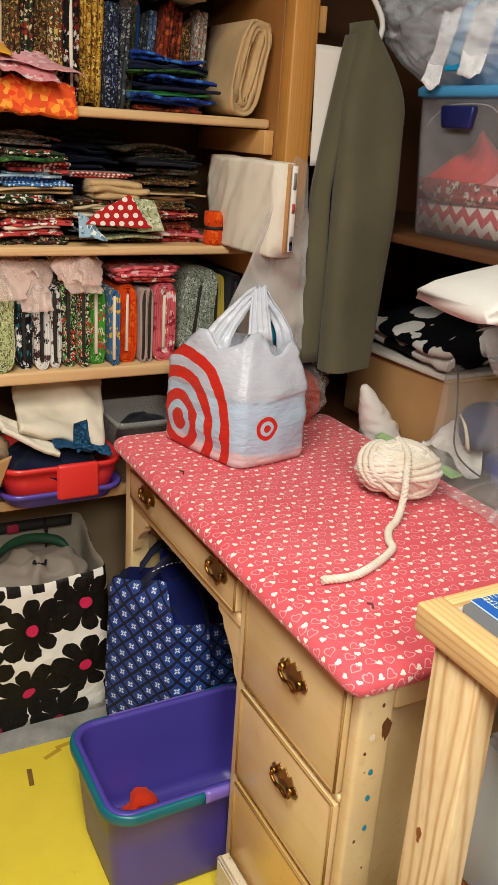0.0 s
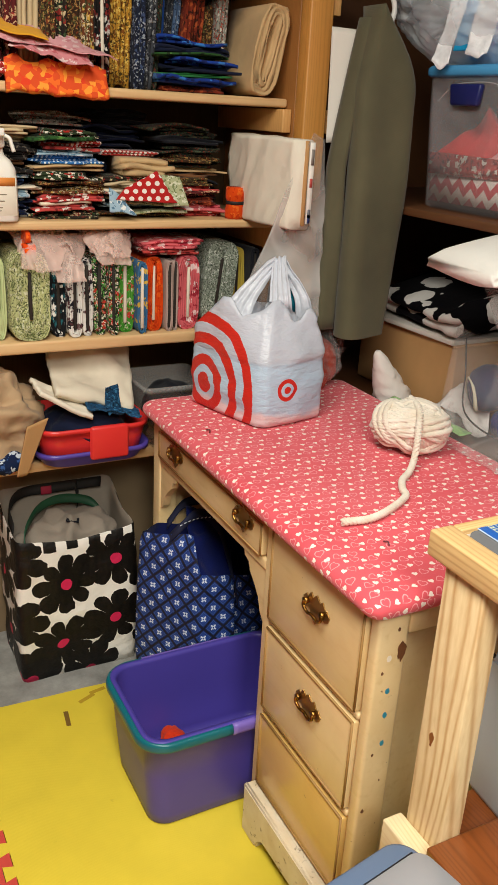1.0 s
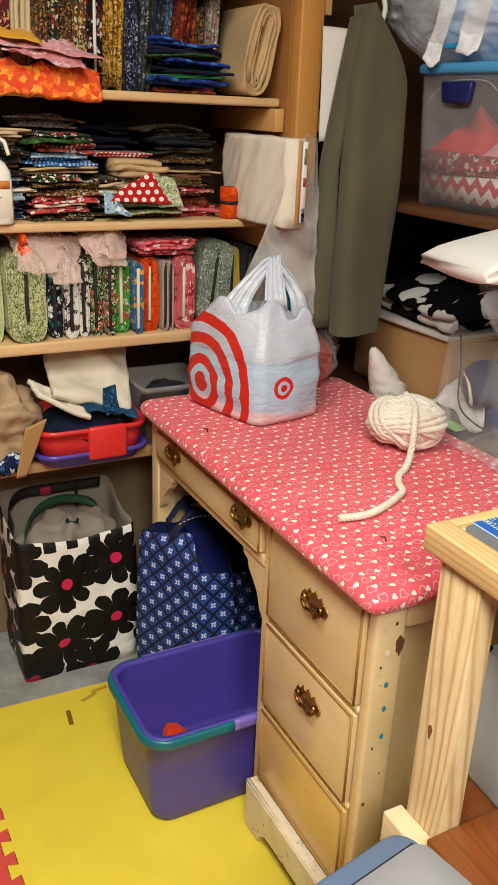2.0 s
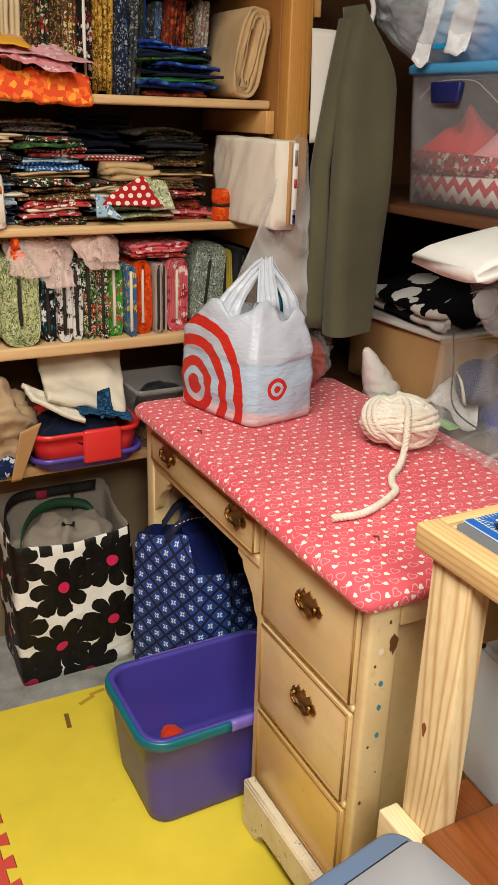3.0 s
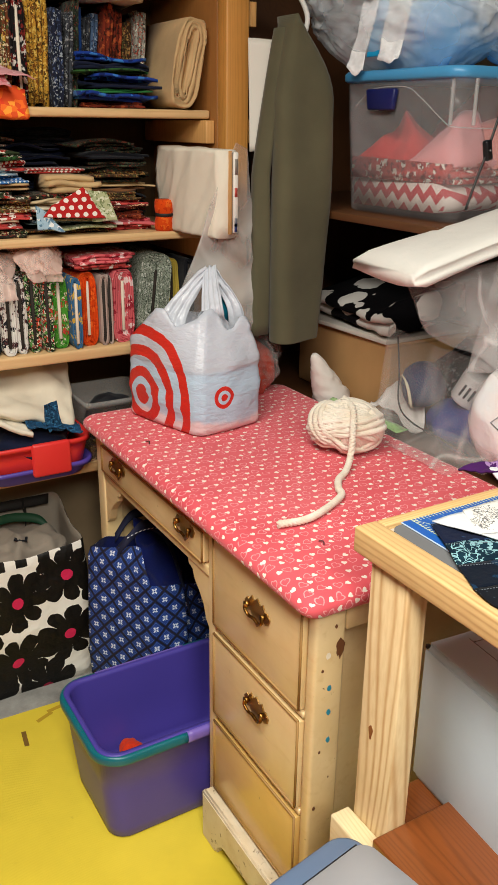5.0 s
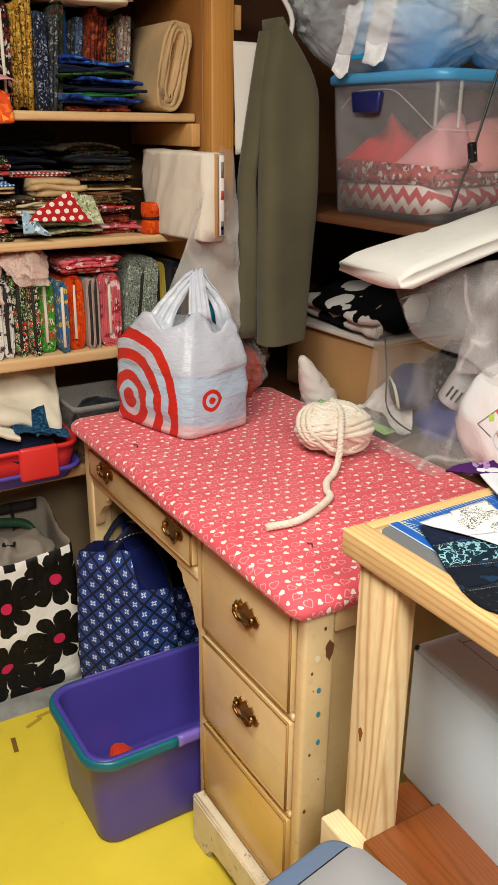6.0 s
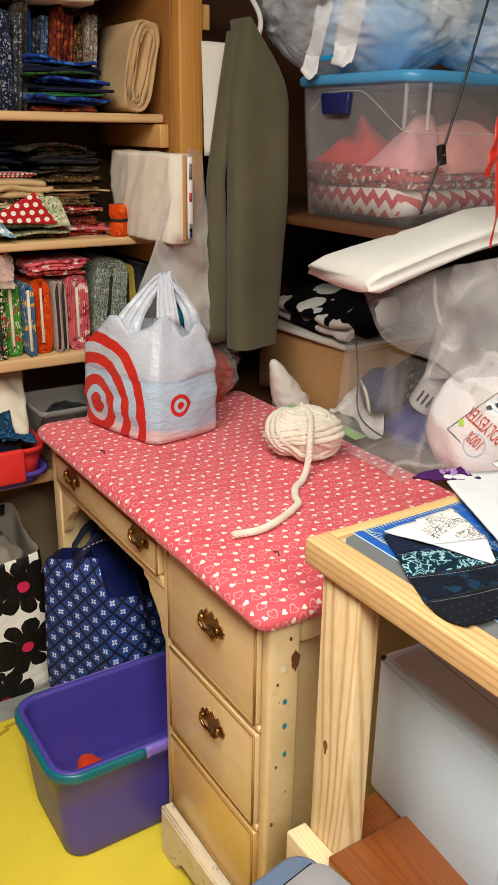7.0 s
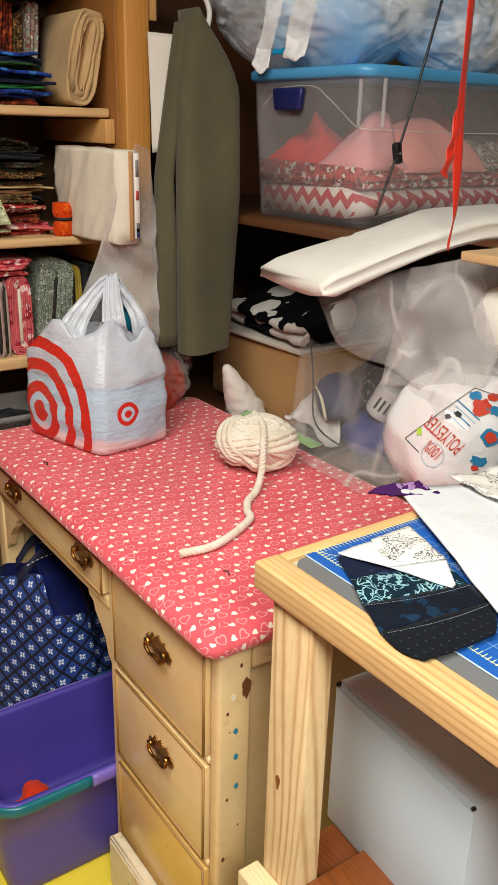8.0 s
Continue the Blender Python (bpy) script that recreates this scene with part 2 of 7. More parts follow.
def bolt_mesh(w, d, h, seed=0, turns=5, slack=1.0):
    """Cloth wound on a flat board, end to the front (y = 0), standing on its long edge. Returns cloth and board."""
    rng = random.Random(seed)
    bm, seg = bmesh.new(), 28
    bw = 0.0035

    def outline(k, y):
        hw = w / 2 - (w / 2 - bw) * k
        hh = h / 2 - (w / 2 - bw) * k * 0.8
        ring = []
        for i in range(seg):
            a = 2 * math.pi * i / seg
            cx, cz = math.cos(a), math.sin(a)
            x = hw * math.copysign(abs(cx) ** 0.55, cx)
            zz = (hh - hw * 0.5) * math.copysign(abs(cz) ** 0.35, cz) + hw * 0.5 * cz
            j = 0.0035 * slack * nz((x * 3, zz * 2, seed + k), 9.0)
            ring.append((x + j, y + 0.005 * slack * nz((x, zz, seed), 25.0), zz + h / 2 + 0.6 * j))
        return ring

    rings = [outline(0, d), outline(0, d * 0.5), outline(0, 0.006)]
    for t in range(turns):
        k0, k1 = t / turns, (t + 0.55) / turns
        rings.append(outline(k0 + 0.03, 0.001 * rng.random()))
        rings.append(outline(k1, 0.002 * rng.random()))
        rings.append(outline((t + 0.8) / turns, 0.008))
    rings.append(outline(1.0, 0.012))
    loft(bm, rings)
    low = min(v.co.z for v in bm.verts)
    for v in bm.verts:
        v.co.z = max(v.co.z - low, 0)
    card = slab((-bw, 0.002, w * 0.55), (bw, d * 0.9, h - w * 0.5), 0.0008, 1)
    return bm, card


def rounded_rect(w, d, r, n=5, cx=0.0, cy=0.0, z=0.0):
    out = []
    for qx, qy, a0 in ((1, 1, 0), (-1, 1, 90), (-1, -1, 180), (1, -1, 270)):
        for i in range(n + 1):
            a = radians(a0 + 90 * i / n)
            out.append((cx + qx * (w / 2 - r) + r * math.cos(a), cy + qy * (d / 2 - r) + r * math.sin(a), z))
    return out


def extrude_outline(bm, pts, a, b, plane="yz"):
    """A flat outline made solid between two values of the third axis."""
    def at(p, c):
        return (c, p[0], p[1]) if plane == "yz" else (p[0], c, p[1]) if plane == "xz" else (p[0], p[1], c)
    return loft(bm, [[at(p, a) for p in pts], [at(p, b) for p in pts]])

# ---- materials of the room ----
# wall and ceiling colours are kept dark to limit bounced fill light
g = Graph("painted_wall")
wall_mat = g.done(g.ramp(g.noise(3.0, 5.0), [(0.3, C("4f4334")), (0.7, C("5f523f"))]), 0.8, g.noise(150.0, 4.0), 0.2, shade=0.1)
g = Graph("concrete")
concrete_mat = g.done(g.ramp(g.noise(14.0, 8.0, rough=0.7), [(0.3, C("7f7e7a")), (0.7, C("a9a8a2"))]), 0.75, g.noise(90.0, 5.0), 0.3, shade=0.2)
g = Graph("ceiling_paint")
ceiling_mat = g.done(C("7d766b"), 0.9, g.noise(60.0, 4.0), 0.2)
birch_y = wood("shelf_birch", "deba88", "c79a63", "x", 1.0, 0.45, 10.0, False)
brown_panel = wood("brown_panel", "8a5a2e", "6e4421", "z", 1.0, 0.5, 9.0, False)
pine_post = wood("pine_post", "dba767", "bb8040", "z", 0.8, 0.5, 8.0)
pine_raw = wood("raw_pine", "ecd2a2", "b07a3a", "z", 0.6, 0.55, 18.0, True, 0.0, 0.17)
pine_x = wood("pine_rail_across", "e6c186", "b57a3a", "x", 1.0, 0.5, 10.0, False, 0.05)
pine_y = wood("pine_rail_along", "e6c186", "a0642a", "y", 0.7, 0.5, 11.0, True, 0.05, 0.12)
stained = wood("stained_board", "864922", "4a240f", "y", 1.0, 0.3, 9.0, False, 0.4)
dark_shelf = wood("dark_shelf_wood", "5d3a20", "432613", "y", 1.0, 0.5, 9.0, False)

# ---- the room's shell ----
X0, X1, Y0, Y1, H = -2.2, 1.40, -3.0, 1.46, 2.5
FL = -0.03  # height of the bare floor
MZ = FL + 0.012  # top of the foam mats


def setting(name, a, b, material, label, category):
    return solo(name, slab(a, b, 0.0), material, Matrix(), label, category, kind="structure", smooth=False)


setting("floor", (X0, Y0, FL - 0.1), (X1, Y1, FL), concrete_mat, "bare grey concrete basement floor", "floor")
# ceiling and rear walls are out of view, added to enclose the light
setting("ceiling", (X0, Y0, H), (X1, Y1, H + 0.1), ceiling_mat, "unseen ceiling, greyed to cut fill light", "ceiling")
setting("wall_north", (X0 - 0.1, Y1, FL), (X1 + 0.1, Y1 + 0.1, H), wall_mat, "wall behind the shelves, darkened to cut bounce", "wall")
setting("wall_south", (X0 - 0.1, Y0 - 0.1, FL), (X1 + 0.1, Y0, H), wall_mat, "unseen wall closing the room, darkened to cut bounce", "wall")
setting("wall_east", (X1, Y0, FL), (X1 + 0.1, Y1, H), wall_mat, "wall beside the side shelves, darkened to cut bounce", "wall")
setting("wall_west", (X0 - 0.1, Y0, FL), (X0, Y1, H), wall_mat, "unseen wall closing the room, darkened to cut bounce", "wall")

# ---- foam floor mats ----


def foam(name, h):
    g = Graph(name)
    tex = g.vor(160.0, 0.6)
    rib = g.sin((g.x + g.y) * 1400.0) * g.sin((g.x - g.y) * 1400.0)
    col = g.ramp(g.noise(7.0, 6.0), [(0.3, C(h)), (0.7, tuple(min(1, c * 1.08) for c in C(h)[:3]) + (1,))])
    scuff = g.soft(g.noise(16.0, 6.0, rough=0.7), 0.66, 0.74)
    col = g.mix(scuff * 0.35, col, C("a8912c"))
    return g.done(col, 0.55, rib * 0.5 + g.noise(200.0), 0.12, 0.001, shade=0.1)


yellow_foam, red_foam = foam("yellow_foam", "dec63a"), foam("red_foam", "c8473c")


def puzzle_edge(p0, p1, tabs, depth):
    """Points of an interlocking edge from p0 to p1."""
    p0, p1 = Vector(p0), Vector(p1)
    d = (p1 - p0) / tabs
    nrm = Vector((-d.y, d.x)).normalized() * depth
    out = []
    for i in range(tabs):
        b = p0 + d * i
        out += [b, b + d * 0.30, b + d * 0.2 + nrm, b + d * 0.8 + nrm, b + d * 0.70]
    return out + [p1]


tabs = [(v.x, v.y) for v in puzzle_edge((-0.530, 0.962), (-0.535, -1.6), 39, 0.022)]
bm = bmesh.new()
extrude_outline(bm, [(0.5, -1.6), (0.5, 0.922), (-0.05, 0.942), (-0.2, 0.951), (-0.3, 0.953), (-0.42, 0.958), *tabs], FL, MZ, "xy")
mat_ob = solo("foam_mat", bm, yellow_foam, Matrix(), "yellow interlocking foam floor mat, scuffed, on concrete", "floor mat", smooth=False)
bm = bmesh.new()
extrude_outline(bm, [(-1.5, 0.97), (-1.5, -1.6), *[(x - 0.0015, y) for x, y in reversed(tabs)]], FL, MZ - 0.0002, "xy")
solo("foam_mat", bm, red_foam, Matrix(), "red interlocking foam floor mat beside the yellow one", "floor mat", smooth=False)
bm = bmesh.new()
for i, (mx, my, ml, rot) in enumerate(((-0.284, 0.847, 0.058, 82), (-0.18, 0.925, 0.045, 8), (-0.215, 0.905, 0.05, 22))):
    m = pose(mx, my, MZ + 0.0003, 0, 0, rot)
    vs = [bm.verts.new(m @ Vector(p)) for p in ((-ml / 2, -0.006, 0), (ml / 2, -0.005, 0), (ml / 2, 0.007, 0.0004), (-ml / 2, 0.006, 0.0004))]
    bm.faces.new(vs)
    if i == 0:
        part("gouge", bm, plain("gouge_brown", "7a5a1c", 0.9), mat_ob)
        bm = bmesh.new()
part("gouge", bm, plain("gouge_ochre", "b8951f", 0.9), mat_ob)

# ---- wooden shelving against the back wall ----
SHELF_Z = (0.608, 0.92, 1.203, 1.496, 1.83)
SHELF_T = (0.03, 0.03, 0.021, 0.021, 0.021)
FRONT = 1.08
amber_pine = wood("amber_pine_upright", "cc8f45", "a0672a", "z", 1, 0.5, 10, True)
# darker copy of the upright's pine: the side board's shade is in the colour
amber_shaded = wood("amber_side_shaded", "a06a35", "804e22", "z", 1, 0.55, 8, False)
shelving = thing("shelving_unit", pose(0, FRONT, 0), "tall pale wooden shelving unit packed with folded fabric", "shelving")
for z, t in zip(SHELF_Z, SHELF_T):
    part("shelf_board", slab((-1.3, 0, z - t), (0.383, 0.36, z), 0.006, 3), birch_y, shelving)
part("side_panel", slab((0.386, -0.03, FL), (0.405, 0.36, 2.1), 0.002), amber_shaded, shelving, "pine side board, its shade put into a darker brown")
part("corner_post", slab((0.385, -0.08, FL), (0.449, -0.032, 2.1), 0.004), amber_pine, shelving, "knotty pine upright")
# back board's brown includes the shade between the stacks
part("back_board", slab((-1.3, 0.362, FL), (0.405, 0.372, 2.1), 0), wood("back_ply_shaded", "6f5538", "543d26", "z", 1, 0.7, 8, False), shelving, "plywood back, darkened for the shade behind the stacks")
part("kick_board", slab((-1.3, 0.235, FL), (0.383, 0.247, 0.577), 0.001), plain("beige_board_paint", "8d785b", 0.7, 0.2, 30.0), shelving, "beige painted board under the lowest shelf")
for z in (1.472, 1.18):
    part("cleat", slab((0.36, -0.02, z - 0.055), (0.3845, 0.36, z), 0.002), pine_post, shelving)
for z in (1.475, 1.74):
    part("cleat", slab((0.451, -0.07, z - 0.055), (0.474, 0.3, z), 0.002), pine_post, shelving)

# ---- side shelves along the right wall ----
side_shelves = thing("side_shelves", pose(0.605, 0, 0), "dark stained wooden side shelves along the wall", "shelving")
for z, t, y0 in ((0.74, 0.022, -0.6), (1.262, 0.02, 0.455)):
    part("shelf_board", slab((0, y0, z - t), (0.76, 1.42, z), 0.003), dark_shelf, side_shelves)
part("shelf_board", slab((0.055, -0.6, 1.238), (0.76, 0.20, 1.256), 0.003), birch_y, side_shelves, "pale birch shelf board")
part("shelf_board", slab((0.26, 0.2005, 1.238), (0.76, 0.454, 1.256), 0.003), birch_y, side_shelves, "pale birch shelf board")
for y in (-0.6, 1.40):
    part("upright", slab((0.02, y, FL), (0.76, y + 0.02, 2.2), 0.003), dark_shelf, side_shelves)

# ---- cream painted desk ----
def desk_paint(name, gloss=0.35, chip=0.70, low="d9b982", high="e8d0a0"):
    g = Graph(name, True)
    base = g.ramp(g.noise(5.0, 5.0), [(0.3, C(low)), (0.7, C(high))])
    streak = g.noise(60.0, 4.0, g.stretch(1, 0.15, 1))
    base = g.mix(g.soft(streak, 0.5, 0.8) * 0.35, base, C("c6a166"))
    wear = g.soft(g.noise(38.0, 6.0, rough=0.7), chip, chip + 0.03)
    base = g.mix(wear, base, C("6d4522"))
    return g.done(base, gloss, g.noise(45.0, 4.0) - wear * 0.8, 0.15, 0.002, coat=0.15, shade=0.1)


paint = desk_paint("cream_paint")
paint_worn = desk_paint("cream_paint_worn", 0.4, 0.665)
paint_aged = desk_paint("yellowed_varnish", 0.28, 0.69, "cfa55c", "dcb870")
g = Graph("whitish_base_paint")
wear = g.soft(g.noise(45.0, 7.0, rough=0.75), 0.60, 0.63)
base_paint = g.done(g.mix(wear, g.ramp(g.noise(14.0, 5.0), [(0.3, C("d3bd97")), (0.7, C("e6d8bd"))]), C("7f6644")), 0.45, g.noise(60.0, 5.0) - wear, 0.3, 0.002)
groove_mat = plain("antiqued_groove", "a07a44", 0.6)
g = Graph("old_brass")
brass = g.done(g.ramp(g.noise(70.0, 4.0), [(0.35, C("5e4019")), (0.7, C("b98c46"))]), 0.32, g.noise(90.0), 0.2, metal=1.0, shade=0)
dull_brass = plain("tarnished_backplate", "a57f48", 0.34, metal=0.9)

# pink cotton with white hearts and outlined hearts
g = Graph("heart_cotton")


def hearts(g, step_u, step_v, du, dv, radius, outline):
    """A staggered field of turned hearts: 1 inside."""
    drop = g.max(0.768 - g.z, 0.0)
    u, v = (g.x - drop * (g.x < 0.0)) / step_u + du, (g.y - drop * (g.y < 0.0)) / step_v + dv
    row = g.floor(v)
    u = u + g.math("MODULO", g.abs(row), 2.0) * 0.5
    cu = g.floor(u)
    cell = g.join(cu, row, 3.0 + du)
    a = 0.64 + (g.rand(cell) - 0.5) * 1.9
    qx = (u - cu - 0.5 - (g.rand(g.join(cu, row, 9.0)) - 0.5) * 0.32) * step_u / radius
    qy = (v - row - 0.5 - (g.rand(g.join(cu, row, 5.0)) - 0.5) * 0.45) * step_v / radius
    ca, sa = g.cos(a), g.sin(a)
    hx, hy = qx * ca - qy * sa, qx * sa + qy * ca
    dip = hy * 1.12 + 0.22 - g.math("SQRT", g.abs(hx)) * 0.78
    f = hx * hx + dip * dip
    if outline:
        return (f < 1.0) * (f > 0.58)
    return f < 1.0


pink = g.ramp(g.noise(5.0, 4.0), [(0.3, C("da4c58")), (0.7, C("e4616b"))])
col = g.mix(hearts(g, 0.034, 0.0245, 0.13, 0.21, 0.0086, True) * 0.8, pink, C("f0a9ac"))
col = g.mix(hearts(g, 0.034, 0.0245, 0.63, 0.21, 0.0051, False), col, C("f6e6da"))
heart_cloth = g.done(col, 0.85, g.noise(700.0, 1.0) * 0.2 + g.noise(16.0, 3.0), 0.25, 0.004, sheen=0.2, spec=0.25, shade=0.1)

desk = thing("desk", pose(0, 0, 0), "cream painted kneehole desk with worn edges and a padded pink top", "desk")
DX = 0.55
# pedestal
part("pedestal", slab((0.006, 0.027, 0.1), (DX, 0.368, 0.735), 0.004), paint, desk)
part("stile", slab((0.0, 0.0, 0.06), (0.062, 0.0265, 0.735), 0.007, 3), paint_worn, desk)
part("stile", slab((0.0, 0.346, 0.06), (0.03, 0.374, 0.735), 0.004, 3), paint_worn, desk)
part("stile", slab((DX - 0.05, 0.0, 0.06), (DX, 0.026, 0.735), 0.005, 3), paint, desk)
part("side_rail", slab((0.0625, 0.001, 0.685), (DX - 0.05, 0.026, 0.735), 0.003), paint, desk)
part("side_rail", slab((0.0625, 0.001, 0.06), (DX - 0.05, 0.026, 0.16), 0.003), paint, desk)
part("back_panel", slab((DX - 0.015, 0.37, 0.35), (DX, 0.955, 0.735), 0.002), paint, desk)
# far end
part("leg", slab((0.0, 0.945, FL), (0.05, 0.99, 0.735), 0.005, 3), paint_worn, desk)
part("leg", slab((DX - 0.05, 0.945, FL), (DX, 0.99, 0.735), 0.005, 3), paint, desk)
part("end_panel", slab((0.05, 0.958, 0.08), (DX - 0.05, 0.98, 0.735), 0.003), paint, desk)
# rails over the kneehole
part("rail", slab((0.0, 0.374, 0.612), (0.03, 0.945, 0.638), 0.006, 3), paint_worn, desk)
part("rail", slab((0.002, 0.374, 0.712), (0.03, 0.945, 0.735), 0.003), paint, desk)


def bracket(y0, sgn):
    """Shaped apron bracket under the rail, from the stile at y0."""
    prof = [(0, 0.612), (0.10, 0.612), (0.096, 0.600), (0.078, 0.594), (0.070, 0.575), (0.050, 0.558), (0.030, 0.536), (0.018, 0.505), (0.0, 0.488)]
    bm = bmesh.new()
    extrude_outline(bm, [(y0 + sgn * a, b) for a, b in prof], 0.004, 0.022)
    return part("bracket", bm, paint_worn, desk, smooth=False)


bracket(0.3735, 1)
bracket(0.9455, -1)


def pull(parent, y, z):
    """Brass bail pull on a bat-wing plate."""
    bm = bmesh.new()
    prof = [(-0.040, 0.004), (-0.031, 0.013), (-0.026, 0.010), (-0.018, 0.021), (-0.010, 0.015), (0.0, 0.024), (0.010, 0.015), (0.018, 0.021), (0.026, 0.010), (0.031, 0.013), (0.040, 0.004),
            (0.036, -0.006), (0.028, -0.010), (0.020, -0.007), (0.012, -0.018), (0.0, -0.028), (-0.012, -0.018), (-0.020, -0.007), (-0.028, -0.010), (-0.036, -0.006)]
    extrude_outline(bm, [(y + a * 1.08, z + b * 1.15) for a, b in prof], -0.009, -0.0065)
    plate = part("pull", bm, dull_brass, parent, "tarnished brass drawer pull", False)
    bm = bmesh.new()
    for s in (-1, 1):
        tube(bm, [(-0.008, y + s * 0.027, z + 0.004), (-0.012, y + s * 0.027, z + 0.004), (-0.0175, y + s * 0.027, z + 0.004)], 0.0055, 10, lambda u: 0.8 + 0.5 * u)
    tube(bm, curve_pts([(-0.016, y - 0.029, z + 0.004), (-0.017, y - 0.029, z - 0.006), (-0.016, y - 0.017, z - 0.014), (-0.016, y, z - 0.011), (-0.016, y + 0.017, z - 0.014), (-0.017, y + 0.029, z - 0.006), (-0.016, y + 0.029, z + 0.004)], 5), 0.0032, 8)
    part("bail", bm, brass, plate)


def drawer(y0, y1, z0, z1, pulls, label=""):
    bm = slab((-0.006, y0, z0), (0.02, y1, z1), 0.004, 3)
    ob = part("drawer", bm, paint if pulls else paint_aged, desk, label)
    bm = bmesh.new()
    for a, b in (((y0, z0), (y1, z0)), ((y0, z1), (y1, z1)), ((y0, z0), (y0, z1)), ((y1, z0), (y1, z1))):
        c = [(-0.0065, a[0] * 0.985 + 0.015 * (y0 + y1) / 2, a[1] * 0.985 + 0.015 * (z0 + z1) / 2), (-0.0065, b[0] * 0.985 + 0.015 * (y0 + y1) / 2, b[1] * 0.985 + 0.015 * (z0 + z1) / 2)]
        tube(bm, c, 0.0025, 6)
    part("bead", bm, groove_mat, ob, "brown antiqued bead round the drawer")
    for y, z in pulls:
        pull(ob, y, z)
    return ob


drawer(0.030, 0.342, 0.527, 0.728, [(0.171, 0.648)])
drawer(0.030, 0.342, 0.313, 0.506, [(0.168, 0.438)])
drawer(0.030, 0.342, 0.112, 0.292, [], "yellowed glossy drawer front that has lost its pull")
drawer(0.384, 0.938, 0.642, 0.710, [(0.462, 0.690), (0.824, 0.688)])
for z in (0.292, 0.506):
    part("divider_rail", slab((-0.001, 0.026, z + 0.004), (0.02, 0.346, z + 0.017), 0.004, 2), paint_worn, desk)
# shaped base
prof = [(0.349, MZ), (0.349, 0.104), (-0.012, 0.104), (-0.012, MZ), (0.045, MZ), (0.052, 0.012), (0.07, 0.028), (0.085, 0.030), (0.245, 0.030), (0.262, 0.027), (0.280, 0.010), (0.287, MZ)]
bm = bmesh.new()
extrude_outline(bm, prof, -0.032, -0.004)
bmesh.ops.bevel(bm, geom=[e for e in bm.edges if all(v.co.x < -0.02 for v in e.verts)], offset=0.004, segments=2, affect="EDGES")
part("base_front", bm, base_paint, desk, "shaped whitish base with flaking paint", False)
bm = bmesh.new()
tube(bm, [(-0.024, 0.350, 0.098), (-0.024, -0.012, 0.098)], 0.007, 8)
part("base_moulding", bm, base_paint, desk)
part("base_side", slab((-0.004, -0.012, MZ), (DX, 0.004, 0.11), 0.004), base_paint, desk)
part("base_side", slab((-0.004, 0.338, MZ), (DX, 0.349, 0.1), 0.003), base_paint, desk)
# paint spots and bare patches on the end
spot = plain("teal_paint_spot", "2d88a0", 0.4)
bare = plain("bare_brown_patch", "6b3f1c", 0.6)
pale = plain("pale_scar", "efe3cd", 0.6)
for x, z, r, m_ in ((0.032, 0.581, 0.0055, spot), (0.033, 0.532, 0.0055, spot), (0.035, 0.473, 0.0055, spot), (0.027, 0.647, 0.006, pale), (0.018, 0.452, 0.003, bare), (0.012, 0.33, 0.004, bare), (0.0165, 0.62, 0.003, bare), (0.040, 0.70, 0.0035, bare), (0.04, 0.39, 0.002, bare)):
    bm = bmesh.new()
    extrude_outline(bm, [(x + r * (0.8 + 0.3 * nz((i, x * 90, 0), 1.3)) * math.cos(i * 0.524), z + 1.2 * r * (0.9 + 0.3 * nz((i, z * 70, 2), 1.3)) * math.sin(i * 0.524)) for i in range(12)], -0.0006, 0.003, "xz")
    part("paint_spot", bm, m_, desk, smooth=False)
bm = bmesh.new()
extrude_outline(bm, [(0.050 + 0.011 * (0.8 + 0.5 * nz((i * 1.7, 2, 0), 1.1)) * math.cos(i * 0.393), 0.655 + 0.020 * (0.85 + 0.5 * nz((i * 1.3, 7, 2), 1.1)) * math.sin(i * 0.393)) for i in range(16)], -0.0008, 0.004, "xz")
part("bare_patch", bm, bare, desk, smooth=False)


# padded top: soft cushion with an uneven drop at its edges
def cushion(x0, y0, x1, y1, z0, z1):
    bm, r = bmesh.new(), 0.022
    cx, cy, hx, hy = (x0 + x1) / 2, (y0 + y1) / 2, (x1 - x0) / 2, (y1 - y0) / 2
    rings = []
    for k in range(0, 22):
        if k < 11:
            a = math.pi / 2 * (1 - k / 5)
            inset, z = (r * (1 - math.cos(a)), (z0 + z1) / 2 + (z1 - z0) / 2 * -math.sin(a))
        else:
            inset, z = r + (min(hx, hy) - r) * ((k - 10) / 11.2), z1
        ring = []
        for px, py, _ in rounded_rect(2 * (hx - inset), 2 * (hy - inset), max(0.004, 0.03 - inset * 0.5), 6, cx, cy):
            p = (px, py, z)
            ring.append((px + 0.003 * nz(p, 14, 1) * (k < 11), py + 0.003 * nz(p, 14, 2) * (k < 11), z + (0.002 * nz(p, 9, 4) if k > 5 else 0.002 * nz(p, 18, 4))))
        rings.append(ring)
    return loft(bm, rings)


part("padded_top", cushion(-0.034, -0.024, 0.575, 1.008, 0.734, 0.775), heart_cloth, desk, "padded pink cotton top printed with white hearts")

